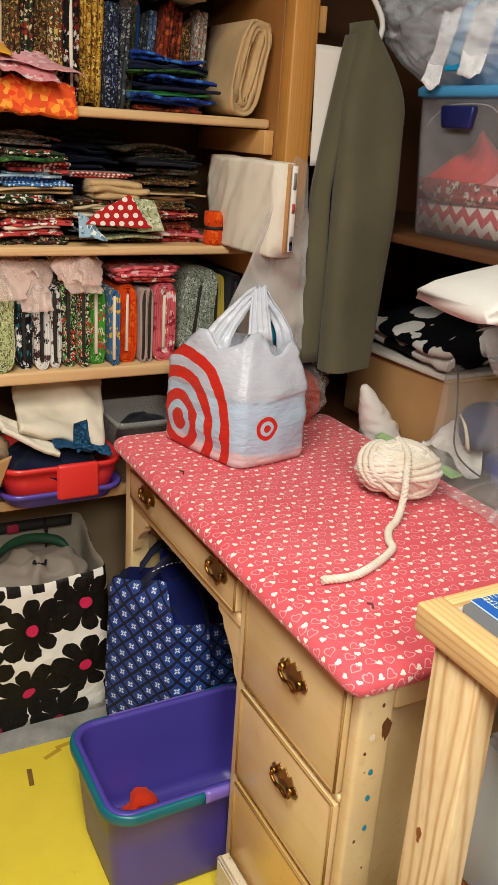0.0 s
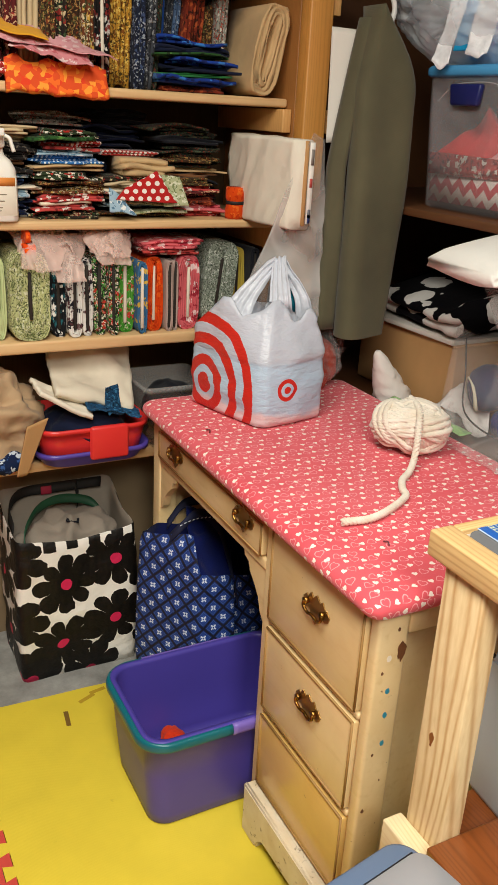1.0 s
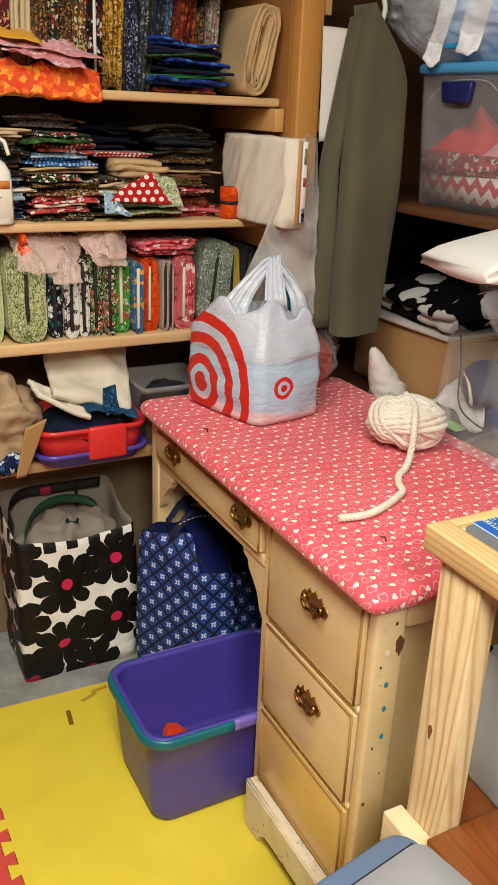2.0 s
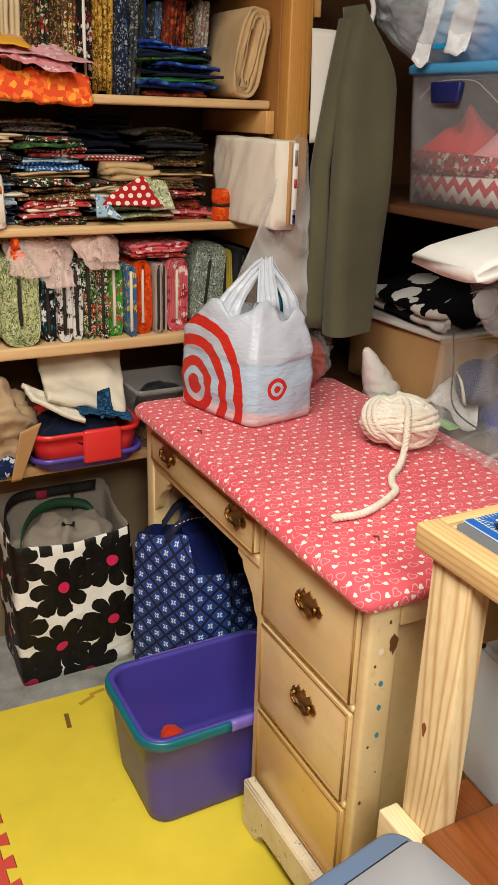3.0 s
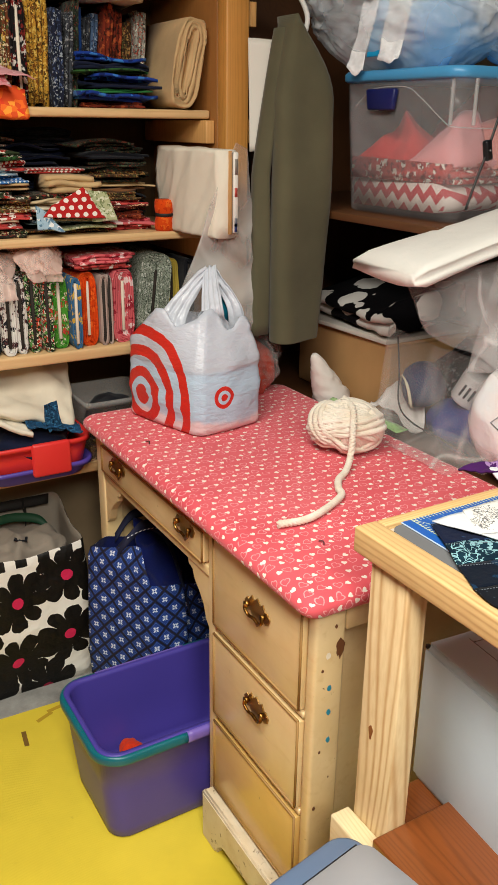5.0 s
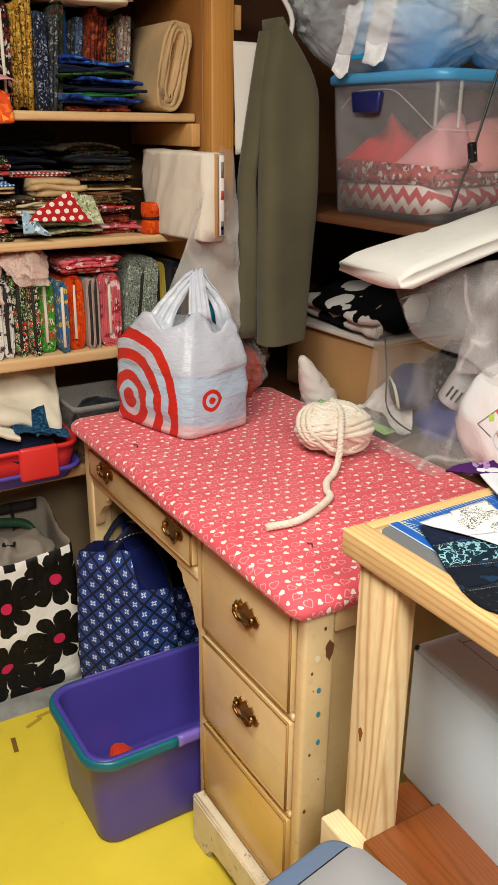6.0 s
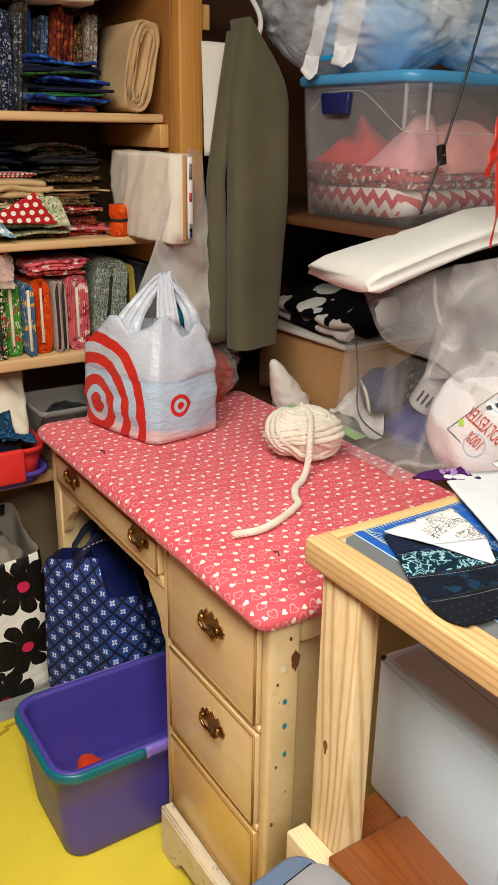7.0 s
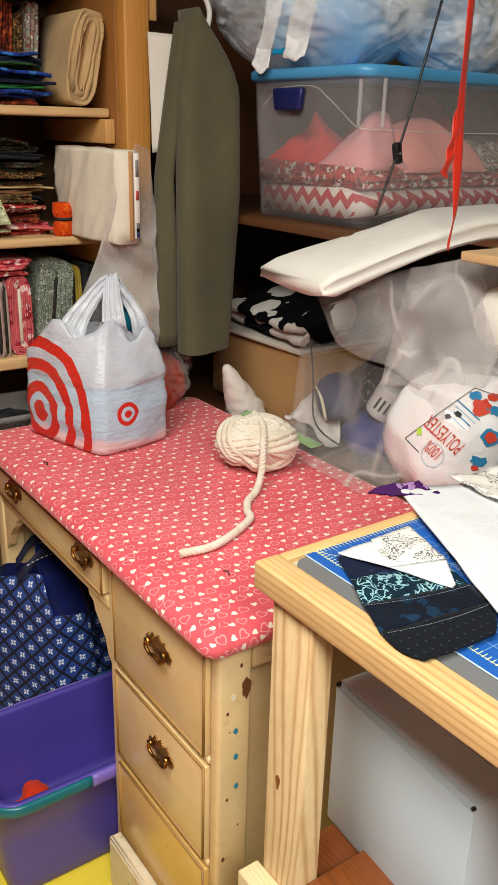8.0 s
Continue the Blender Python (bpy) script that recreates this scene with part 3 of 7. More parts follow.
# ---- cloth on the shelves ----
TONES = {
    "maroon": printed("maroon_print", "5e2324", "a8443c", "d9b48a", scale=70),
    "beige": cloth("beige_cotton", "cdb791"),
    "cream": cloth("cream_cotton", "e9dcc2"),
    "brown_print": printed("brown_print", "3e2a1c", "7d3a22", "5a5a32", "b58b52", scale=80),
    "autumn": printed("autumn_print", "6b3a22", "c9a24d", "3d4a2a", "d8c7a0", scale=65),
    "black_card": printed("black_print", "1d1a1a", "e5ddd2", "8c2d28", scale=55, cover=0.4),
    "gold": printed("gold_print", "b98a32", "7a4a1c", "e0bf62", "4d3a18", scale=75),
    "navy": printed("navy_print", "1c2233", "3f4d6e", "98a1ac", scale=85, cover=0.4),
    "charcoal": printed("charcoal_print", "3c3f45", "8d8f90", "1b1d22", scale=95),
    "blue": cloth("royal_blue_cotton", "2a57a8"),
    "bluegrey": printed("blue_grey_print", "5b7396", "a9b9cc", "2a3850", scale=80),
    "rust": printed("rust_print", "7d2f1e", "b5572f", "3a1c14", scale=60),
    "grey_floral": printed("grey_floral", "97958a", "d6d2c3", "4b4a44", "a64a3c", scale=85),
    "bright_blue": printed("bright_blue_batik", "1f3f96", "3d7fd0", "16245c", scale=30),
    "green": printed("green_print", "2f5a2c", "5e8f46", "1d341c", scale=50),
    "leaf": cloth("leaf_green", "2e7a3f"),
    "red_dot": dotted("red_dotted", "b3201f", "f0e6dc", 0.022, 0.28),
    "red_tiny": dotted("red_tiny_dot", "b2302a", "f0e6dc", 0.011, 0.3),
    "blue_dot": dotted("blue_dotted", "2d6cae", "dfe8ef", 0.010, 0.25),
    "xmas": printed("holiday_print", "2d3a24", "b53028", "e8e1cf", scale=55),
    "red_white": printed("red_white_print", "c64a46", "efe5da", "7a2224", scale=45),
    "dark_multi": printed("dark_multi", "2a211c", "8d2f28", "c4b48c", "3c5234", scale=60, cover=0.45),
    "navy_white": printed("navy_white_print", "182647", "c9d3de", "3b5b93", scale=50, cover=0.35),
    "black_stripe": printed("black_stripe", "201d1c", "857a6c", scale=120, cover=0.35),
    "tan": cloth("tan_cotton", "d2b080", 0.3, 900.0, 0.7),
    "sky": printed("sky_print", "9db9c9", "e6e8e4", "5a7d95", scale=50),
    "pale_green": printed("pale_green_print", "b9bf95", "e0e2c6", "7e8a5c", scale=75),
    "sage": printed("sage_print", "c4c78f", "e2e2c2", "6f7a48", "4e5432", scale=95),
    "mint": cloth("pale_lime_cotton", "c3cd98"),
    "bw": printed("black_white_floral", "1c1d20", "e9e6e0", "2d6e78", scale=45, cover=0.45),
    "wb": printed("white_black_floral", "e4e1da", "24242a", "5b3a3a", scale=45, cover=0.45),
    "red_green": printed("red_green_floral", "24301f", "c03a2a", "5a9a48", "e4d9c5", scale=70, cover=0.6),
    "green_floral": printed("green_floral", "4f9a34", "c9443a", "e6ddc6", "2c6a28", scale=60, cover=0.35),
    "blue_card": printed("blue_yellow_print", "3c6a92", "d7b04a", scale=60),
    "orange": printed("orange_batik", "e24c12", "f06a22", "c93a0c", scale=60),
    "taupe": cloth("taupe_cotton", "b39d93"),
    "pink_red": printed("pink_red_stripe", "d9666c", "f2d5d2", "a52e3c", scale=35),
    "grey_green": printed("grey_green_print", "9aa394", "d5d9cf", "66705f", "454c42", scale=110),
    "yellow": cloth("dull_yellow_cotton", "b8a244"),
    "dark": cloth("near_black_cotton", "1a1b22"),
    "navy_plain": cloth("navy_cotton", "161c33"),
    "dark_green": printed("dark_green_print", "22261e", "566048", "7c3a2e", "3b4a3c", scale=85),
    "brown": cloth("brown_cotton", "7c5233"),
}
card_mat = plain("bolt_board_card", "e6dcc8", 0.8)
# near-black core colour: shade in the gap between the windings
gap_shade_card = plain("bolt_gap_shade", "2c2620", 0.9)
SHELF_NAMES = {"maroon": "maroon floral", "sage": "sage green floral", "mint": "pale lime", "bw": "black and white floral", "wb": "white and black floral"}


def words(tone):
    return SHELF_NAMES.get(tone, tone.replace("_", " "))


def standing(x0, x1, y, z, h, tone, seed, depth=0.2, lean=0.0, layers=0):
    """Folded cloth filed upright on a shelf."""
    t = x1 - x0
    bm = fold_mesh(h, depth, t, layers or max(2, round(t / 0.011)), seed, 0.8, 8)
    for v in bm.verts:
        v.co = Vector((v.co.z - t / 2, v.co.y, v.co.x + h / 2))
    low = min(v.co.z for v in bm.verts)
    for v in bm.verts:
        v.co.z = (v.co.z - low) + 0.012 * (v.co.z > h * 0.6) * nz((v.co.x * 9, v.co.y * 3, seed), 7)
    return solo("folded_fabric", bm, TONES[tone], pose((x0 + x1) / 2, y, z, 0, lean, 0), f"{words(tone)} cotton folded and filed upright on a shelf", "fabric", "fabrics filed upright")


def lying(x, y, z, w, h, tone, seed, depth=0.2, rz=0.0, layers=0, wild=1.0, group="stacked folded fabrics", tip=0.0):
    bm = fold_mesh(w, depth, h, layers or max(1, round(h / 0.006)), seed, wild)
    return solo("folded_fabric", bm, TONES[tone], pose(x, y, z, 0, tip, rz), f"{words(tone)} cotton folded flat in a shelf stack", "fabric", group)


def stack(x0, x1, y, z, tones, seed, depth=0.2, wild=1.0):
    rng = random.Random(seed)
    for i, (tone, h) in enumerate(tones):
        w = (x1 - x0) * rng.uniform(0.82, 1.05)
        lying((x0 + x1) / 2 + rng.uniform(-0.012, 0.012), y + rng.uniform(-0.012, 0.016), z + 0.0002, w, h, tone, seed + i, depth, rng.uniform(-10, 10), wild=wild * 2.6, tip=rng.uniform(-2.6, 2.6))
        z += h * 1.02
    return z


def draped(name, corners, amp, s, material, label, category, thick=0.002, nu=24, nv=16, sag=0.0, seed=0, group="", smooth=False):
    """A loose sheet spanned between four corners (00, 10, 01, 11), with creases."""
    c = [Vector(p) for p in corners]
    base = sum(c, Vector()) / 4
    base.z = min(p.z for p in c)

    def f(u, v):
        p = (c[0] * (1 - u) + c[1] * u) * (1 - v) + (c[2] * (1 - u) + c[3] * u) * v
        q = Vector(p)
        if smooth:
            k = 1.7 * nz(q, s, seed) + 0.9 * (1 - 2 * abs(nz(q, s * 1.7, seed + 6)))
            p = p + Vector((-0.6, -0.55, 0.45 * nz(q, s, seed + 9))) * (amp * k)
        else:
            p = p + Vector((0.35 * nz(q, s, seed + 2), 0.35 * nz(q, s, seed + 4), crease(q, s, seed) - 0.3)) * amp
        p.z -= sag * math.sin(math.pi * u) * math.sin(math.pi * v)
        return p - base

    return solo(name, sheet(bmesh.new(), f, nu, nv, thick), material, Matrix.Translation(base), label, category, group)


# --- upper shelf: fabrics filed upright ---
z1 = SHELF_Z[3]
row = ((-0.66, -0.60, "brown_print"), (-0.60, -0.55, "rust"), (-0.55, -0.50, "blue"), (-0.50, -0.44, "autumn"), (-0.44, -0.40, "maroon"), (-0.40, -0.368, "red_white"), (-0.366, -0.334, "leaf"), (-0.332, -0.305, "maroon"), (-0.303, -0.278, "maroon"), (-0.276, -0.252, "beige"), (-0.250, -0.227, "beige"), (-0.225, -0.196, "brown_print"),
       (-0.194, -0.166, "dark_multi"), (-0.164, -0.138, "brown_print"), (-0.136, -0.108, "autumn"), (-0.071, -0.043, "gold"), (-0.041, -0.014, "gold"), (-0.012, 0.012, "navy"), (0.014, 0.036, "charcoal"), (0.037, 0.052, "dark_green"),
       (0.054, 0.078, "blue"), (0.080, 0.102, "charcoal"), (0.104, 0.126, "bluegrey"), (0.128, 0.156, "rust"), (0.158, 0.186, "rust"), (0.188, 0.212, "brown_print"), (0.214, 0.242, "grey_floral"))
for i, (a, b, tone) in enumerate(row):
    back = 0.07 if a > 0.04 else 0.0
    standing(a, b, 1.115 + back + 0.012 * math.sin(i * 2.1), z1, 0.215 + 0.018 * math.sin(i * 1.7), tone, 100 + i, 0.22, 5.0 if a > 0.0 else 2.0)
bm, card = bolt_mesh(0.034, 0.2, 0.225, 3)
b = thing("fabric_bolt", pose(-0.0885, 1.10, z1), "black printed cotton wound on a white card", "fabric bolt")
part("cloth", bm, TONES["black_card"], b)
part("board", card, card_mat, b, "white card core")
# tan canvas folded into loops
bm, card = bolt_mesh(0.076, 0.24, 0.205, 77, 3, 3.2)
tanb = thing("folded_fabric", pose(0.297, 1.072, z1 + 0.005, 0, 13, 0), "tan canvas folded in thick upright loops at the shelf's end", "fabric")
part("cloth", bm, TONES["tan"], tanb)
# flat stack of blue batiks before them
zz = z1
for i, (tone, h) in enumerate((("rust", 0.013), ("bright_blue", 0.018), ("leaf", 0.010), ("navy_plain", 0.014), ("bright_blue", 0.015), ("green", 0.010), ("navy_plain", 0.016), ("bright_blue", 0.016))):
    lying(0.142 + 0.008 * math.sin(i * 2.3), 1.068 + 0.008 * math.cos(i * 1.9), zz + 0.0002, 0.165 + 0.015 * math.sin(i), h, tone, 140 + i, 0.10, 6 * math.sin(i * 1.3), 2, 3.4, tip=2.5 * math.sin(i * 2.1))
    zz += h * 1.05
# loose cloths on top of the row
lying(0.13, 1.10, z1 + 0.236, 0.17, 0.028, "cream", 161, 0.2, -6, 3, 2.2)
lying(0.205, 1.105, z1 + 0.236, 0.06, 0.018, "beige", 163, 0.15, 12, 2, 2.0)
lying(0.0, 1.16, z1 + 0.238, 0.16, 0.02, "brown", 164, 0.2, 3, 2, 1.5)
# red and orange strips with pink cloth over the front edge
g = Graph("orange_patchwork")
cell = g.vor(85.0, 1.0)
orange_patch = g.done(g.ramp(g.rand(cell.outputs["Position"]), [(0.0, C("d94a10")), (0.4, C("ee6a18")), (0.75, C("f79a2e")), (0.9, C("e03c10"))], True), 0.85, g.noise(30.0, 4.0), 0.4, 0.004)
draped("fabric_piece", ((-0.315, 1.062, 1.478), (-0.088, 1.058, 1.470), (-0.31, 1.085, 1.545), (-0.09, 1.085, 1.530)), 0.010, 16, orange_patch, "orange patchwork strip hanging over the shelf's edge", "fabric", 0.016, 26, 14, seed=2)
bm = fold_mesh(0.11, 0.12, 0.05, 4, 172, 1.6, 10)
solo("folded_fabric", bm, TONES["red_tiny"], pose(-0.37, 1.06, z1 + 0.001, 0, 0, 2), "red dotted cotton folded on the shelf", "fabric")
draped("fabric_piece", ((-0.335, 1.05, 1.575), (-0.072, 1.04, 1.548), (-0.30, 1.15, 1.62), (-0.10, 1.15, 1.585)), 0.014, 9, printed("pale_pink_cotton", "e0a2a6", "eec8c6", "d68c92", scale=45, cover=0.3), "loose pale pink cotton lying over orange fabric", "fabric", seed=4)
draped("fabric_piece", ((-0.31, 1.035, 1.565), (-0.13, 1.032, 1.53), (-0.29, 1.09, 1.582), (-0.14, 1.09, 1.566)), 0.010, 14, printed("pink_cotton", "dc9094", "f2d6d2", "c96a70", scale=40, cover=0.35), "crumpled pink cotton on the shelf's edge", "fabric", seed=9)
draped("fabric_piece", ((-0.37, 1.055, 1.60), (-0.22, 1.06, 1.578), (-0.36, 1.16, 1.635), (-0.22, 1.16, 1.61)), 0.008, 9, cloth("golden_yellow_cotton", "e0a12c"), "golden yellow cotton lying under pink cloth", "fabric", seed=6)
draped("fabric_piece", ((-0.46, 1.045, 1.565), (-0.335, 1.045, 1.535), (-0.44, 1.13, 1.61), (-0.33, 1.13, 1.59)), 0.010, 11, TONES["navy_plain"], "navy cotton hanging on the shelf's edge", "fabric", seed=8)

# --- second shelf: flat stacks ---
z2 = SHELF_Z[2]
stack(-0.56, -0.42, 1.10, z2, [("navy_white", 0.03), ("red_white", 0.025), ("brown_print", 0.03), ("blue_dot", 0.03), ("beige", 0.025), ("dark", 0.03)], 200)
stack(-0.40, -0.255, 1.115, z2, [("navy_white", 0.048), ("sky", 0.014), ("cream", 0.01), ("navy_white", 0.018), ("sky", 0.01), ("black_stripe", 0.014), ("brown", 0.014), ("black_stripe", 0.036), ("beige", 0.016), ("beige", 0.016)], 210, 0.22)
stack(-0.248, -0.085, 1.10, z2, [("dark_multi", 0.018), ("red_white", 0.012), ("cream", 0.008), ("red_white", 0.018), ("autumn", 0.014), ("brown_print", 0.016), ("xmas", 0.018), ("tan", 0.016), ("blue_dot", 0.018), ("sky", 0.010), ("red_white", 0.008), ("red_tiny", 0.014), ("green", 0.008), ("xmas", 0.016)], 220, 0.22, 1.3)
top = stack(-0.075, 0.115, 1.095, z2, [("brown_print", 0.010), ("pale_green", 0.012), ("sky", 0.010), ("pale_green", 0.012), ("grey_floral", 0.012), ("cream", 0.014), ("beige", 0.014)], 240, 0.22, 1.6)
lying(0.0, 1.115, top + 0.001, 0.19, 0.010, "dark_multi", 251, 0.2, 2)
lying(0.022, 1.10, top + 0.012, 0.125, 0.042, "tan", 252, 0.18, -4, 3, 2.0)
lying(0.0, 1.17, top + 0.056, 0.14, 0.012, "red_tiny", 253, 0.16)
draped("fabric_piece", ((-0.07, 1.072, 1.25), (0.085, 1.066, 1.242), (-0.045, 1.078, 1.275), (0.035, 1.078, 1.318)), 0.006, 10, TONES["red_dot"], "corner of red cotton with large white dots hanging from a stack", "fabric", 0.003, seed=3)
draped("fabric_piece", ((0.055, 1.078, 1.235), (0.12, 1.074, 1.235), (0.05, 1.085, 1.312), (0.095, 1.085, 1.305)), 0.005, 12, TONES["pale_green"], "pale green printed cotton hanging from a stack", "fabric", 0.003, seed=5)
draped("fabric_piece", ((-0.085, 1.07, 1.222), (-0.02, 1.066, 1.216), (-0.085, 1.08, 1.275), (-0.05, 1.08, 1.255)), 0.008, 14, TONES["sky"], "pale blue cotton slipping from a stack", "fabric", 0.003, seed=7)
stack(0.112, 0.225, 1.125, z2, [("red_white", 0.014), ("pink_red", 0.014), ("rust", 0.016), ("maroon", 0.016), ("red_white", 0.014), ("brown_print", 0.016)], 260, 0.2, 1.4)
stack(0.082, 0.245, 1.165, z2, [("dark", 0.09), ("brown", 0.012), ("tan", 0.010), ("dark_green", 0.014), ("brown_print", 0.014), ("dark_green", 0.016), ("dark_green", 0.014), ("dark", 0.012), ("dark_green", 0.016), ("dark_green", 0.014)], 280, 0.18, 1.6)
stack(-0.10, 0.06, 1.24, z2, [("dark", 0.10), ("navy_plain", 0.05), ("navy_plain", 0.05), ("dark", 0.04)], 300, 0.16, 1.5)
stack(-0.26, -0.11, 1.21, z2 + 0.0, [("brown", 0.2), ("grey_floral", 0.03)], 305, 0.15, 1.5)

# spray bottle
g = Graph("white_bottle_plastic")
bottle_mat = g.done(C("e8e4da"), 0.35, g.noise(20.0), 0.05, sub=0.05, shade=0.05)
spray = thing("spray_bottle", pose(-0.338, 1.092, z2), "white plastic spray bottle with a printed label", "spray bottle")
bm = bmesh.new()
prof = [(0.0, 0.9), (0.004, 1.0), (0.09, 1.0), (0.115, 0.93), (0.132, 0.7), (0.142, 0.42), (0.150, 0.36), (0.158, 0.36)]
loft(bm, [rounded_rect(0.086 * s, 0.05 * max(s, 0.55), 0.02 * s, 5, z=z) for z, s in prof])
part("bottle", bm, bottle_mat, spray)
bm = slab((-0.016, -0.03, 0.158), (0.016, 0.022, 0.195), 0.006, 3)
box(bm, (-0.010, -0.06, 0.183), (0.010, -0.026, 0.199), 0.003)
part("trigger_head", bm, bottle_mat, spray)
bm = bmesh.new()
tube(bm, curve_pts([(0.012, -0.022, 0.185), (0.026, -0.026, 0.178), (0.030, -0.028, 0.165), (0.034, -0.03, 0.150)], 4), 0.0045, 8)
part("trigger", bm, bottle_mat, spray)
lab = part("label", slab((-0.036, -0.0262, 0.014), (0.036, -0.0245, 0.098), 0.001, 1), plain("label_paper", "ece4d2", 0.6), spray, "pale printed label")
bm = bmesh.new()
for k in range(7):
    box(bm, (-0.03, -0.0268, 0.024 + k * 0.007), (-0.03 + 0.052 * (0.6 + 0.4 * math.sin(k * 3)), -0.0258, 0.026 + k * 0.007))
part("print_bars", bm, plain("label_ink", "9a8c78", 0.7), lab)
bm = bmesh.new()
box(bm, (-0.034, -0.0268, 0.078), (0.034, -0.0258, 0.096))
part("print_bars", bm, plain("label_orange", "e08a3c", 0.7), lab)

# rolled orange cloth with a dark band
roll = thing("rolled_fabric", pose(0.262, 1.108, z2), "small bright orange roll of cotton tied with a black band", "rolled fabric")
bm = bmesh.new()
rings = []
for k in range(13):
    z = 0.078 * k / 12
    rr = 0.025 * (1 - 0.14 * math.exp(-((z - 0.04) / 0.009) ** 2)) * (0.93 if k in (0, 12) else 1)
    rings.append([(rr * (1 + 0.08 * nz((math.cos(a) * 2, math.sin(a) * 2, z * 30), 1.5)) * math.cos(a), rr * (1 + 0.08 * nz((math.cos(a) * 2, math.sin(a) * 2, z * 30), 1.5)) * math.sin(a), z) for a in (2 * math.pi * i / 24 for i in range(24))])
loft(bm, rings)
part("cloth", bm, TONES["orange"], roll)
bm = bmesh.new()
loft(bm, [[(0.0235 * math.cos(a), 0.0235 * math.sin(a), z) for a in (2 * math.pi * i / 24 for i in range(24))] for z in (0.036, 0.044)])
part("band", bm, plain("black_elastic", "1a1614", 0.7), roll, "black elastic band")

# white bolt jutting out at the shelf's end
wb = thing("fabric_bolt", pose(0.318, 0.872, z2), "wide cream cotton bolt on a brown board in clear plastic", "fabric bolt")
bm = bmesh.new()
rings = []
for k in range(29):
    y = 0.004 + 0.33 * k / 28
    ring = []
    for px, pz, _ in [p for a, b in zip(rounded_rect(0.054, 0.204, 0.009, 5), rounded_rect(0.054, 0.204, 0.009, 5)[1:] + rounded_rect(0.054, 0.204, 0.009, 5)[:1]) for p in (Vector(a).lerp(Vector(b), j / max(1, int((Vector(b) - Vector(a)).length / 0.012))) for j in range(max(1, int((Vector(b) - Vector(a)).length / 0.012))))]:
        q = (px, y, pz)
        w = 1.0 + 0.05 * nz((px * 4, y * 2, pz * 2), 5, 2)
        ring.append((px * w - (0.008 * crease((y * 1.6 + pz * 1.1, pz * 0.3 - y * 0.25, 0), 11, 4) if px < -0.02 else 0) - 0.016 * math.sin(math.pi * min(1, y / 0.33)) * (px < 0), y + 0.004 * nz(q, 9), pz + 0.104 + 0.004 * nz(q, 12, 4)))
    rings.append(ring)
loft(bm, rings)
lo = min(v.co.z for v in bm.verts)
for v in bm.verts:
    v.co.z -= lo
part("cloth", bm, cloth("natural_muslin", "e3dac8", 0.12, 900.0, 0.6), wb)
part("board", slab((0.004, -0.004, 0.012), (0.011, 0.30, 0.203), 0.001, 1), plain("kraft_card", "b98a55", 0.8), wb, "brown card core")
part("label", slab((0.0135, -0.006, 0.016), (0.026, 0.002, 0.200), 0.001, 1), plain("sticker_white", "ebe6dd", 0.5), wb, "white paper sticker")
for z, h in ((0.018, "2d3f7a"), (0.03, "6c6c74"), (0.10, "b8483e"), (0.15, "888078")):
    part("print_bars", slab((0.016, -0.0072, z), (0.0235, -0.0062, z + (0.02 if h != "888078" else 0.035)), 0.0, 1), plain("sticker_ink", h, 0.6), wb)


def veil(name, h, alpha, glint, scale=9.0, rough=0.35):
    """Sheer film or net; fold highlights are painted as pale, more opaque streaks."""
    g = Graph(name)
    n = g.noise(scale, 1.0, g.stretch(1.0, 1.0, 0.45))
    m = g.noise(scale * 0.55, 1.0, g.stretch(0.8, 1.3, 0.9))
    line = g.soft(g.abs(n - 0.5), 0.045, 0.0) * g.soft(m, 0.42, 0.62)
    return g.done(C(h), rough, n, 0.3, 0.012, alpha=line * glint + g.soft(m, 0.3, 0.7) * alpha + alpha * 0.5, shade=0.05)


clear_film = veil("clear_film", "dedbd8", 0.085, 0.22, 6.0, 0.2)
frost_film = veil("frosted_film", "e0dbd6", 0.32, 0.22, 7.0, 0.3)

# --- third shelf: bolts with their ends to the front ---
z3 = SHELF_Z[1]
bolts = ((-0.56, 0.08, 0.21, "blue_card", 0), (-0.475, 0.075, 0.22, "pale_green", 1), (-0.402, 0.055, 0.20, "mint", 0), (-0.352, 0.050, 0.205, "mint", 0), (-0.276, 0.098, 0.212, "sage", 0), (-0.203, 0.036, 0.19, "bw", 0), (-0.167, 0.036, 0.195, "wb", 0), (-0.134, 0.030, 0.19, "wb", 0), (-0.101, 0.036, 0.195, "red_green", 0),
         (-0.070, 0.026, 0.185, "red_green", 0), (-0.032, 0.046, 0.19, "green_floral", 1), (0.004, 0.026, 0.18, "blue_card", 1), (0.044, 0.050, 0.19, "orange", 1), (0.080, 0.020, 0.18, "taupe", 0), (0.098, 0.016, 0.18, "taupe", 0), (0.137, 0.060, 0.19, "pink_red", 1), (0.228, 0.095, 0.222, "grey_green", 0), (0.305, 0.045, 0.20, "yellow", 0), (0.345, 0.03, 0.2, "dark", 0))
for i, (x, w, h, tone, white) in enumerate(bolts):
    b = thing("fabric_bolt", pose(x, 1.098 + 0.014 * math.sin(i * 2.7) + (0.05 if x > 0.2 else 0), z3, 0, 7 if tone == "grey_green" else 0, 0), f"{words(tone)} cotton wound on a flat board", "fabric bolt", "bolts of fabric on the shelf")
    bm, card = bolt_mesh(w * 0.97, 0.22, h, 20 + i, max(2, round(w / 0.011)))
    part("cloth", bm, TONES[tone], b)
    part("board", card, card_mat if white else gap_shade_card, b, "white card core" if white else "")
peach = film_plastic("peach_tulle", "fadccf", 0.32, 0.6, 40.0)
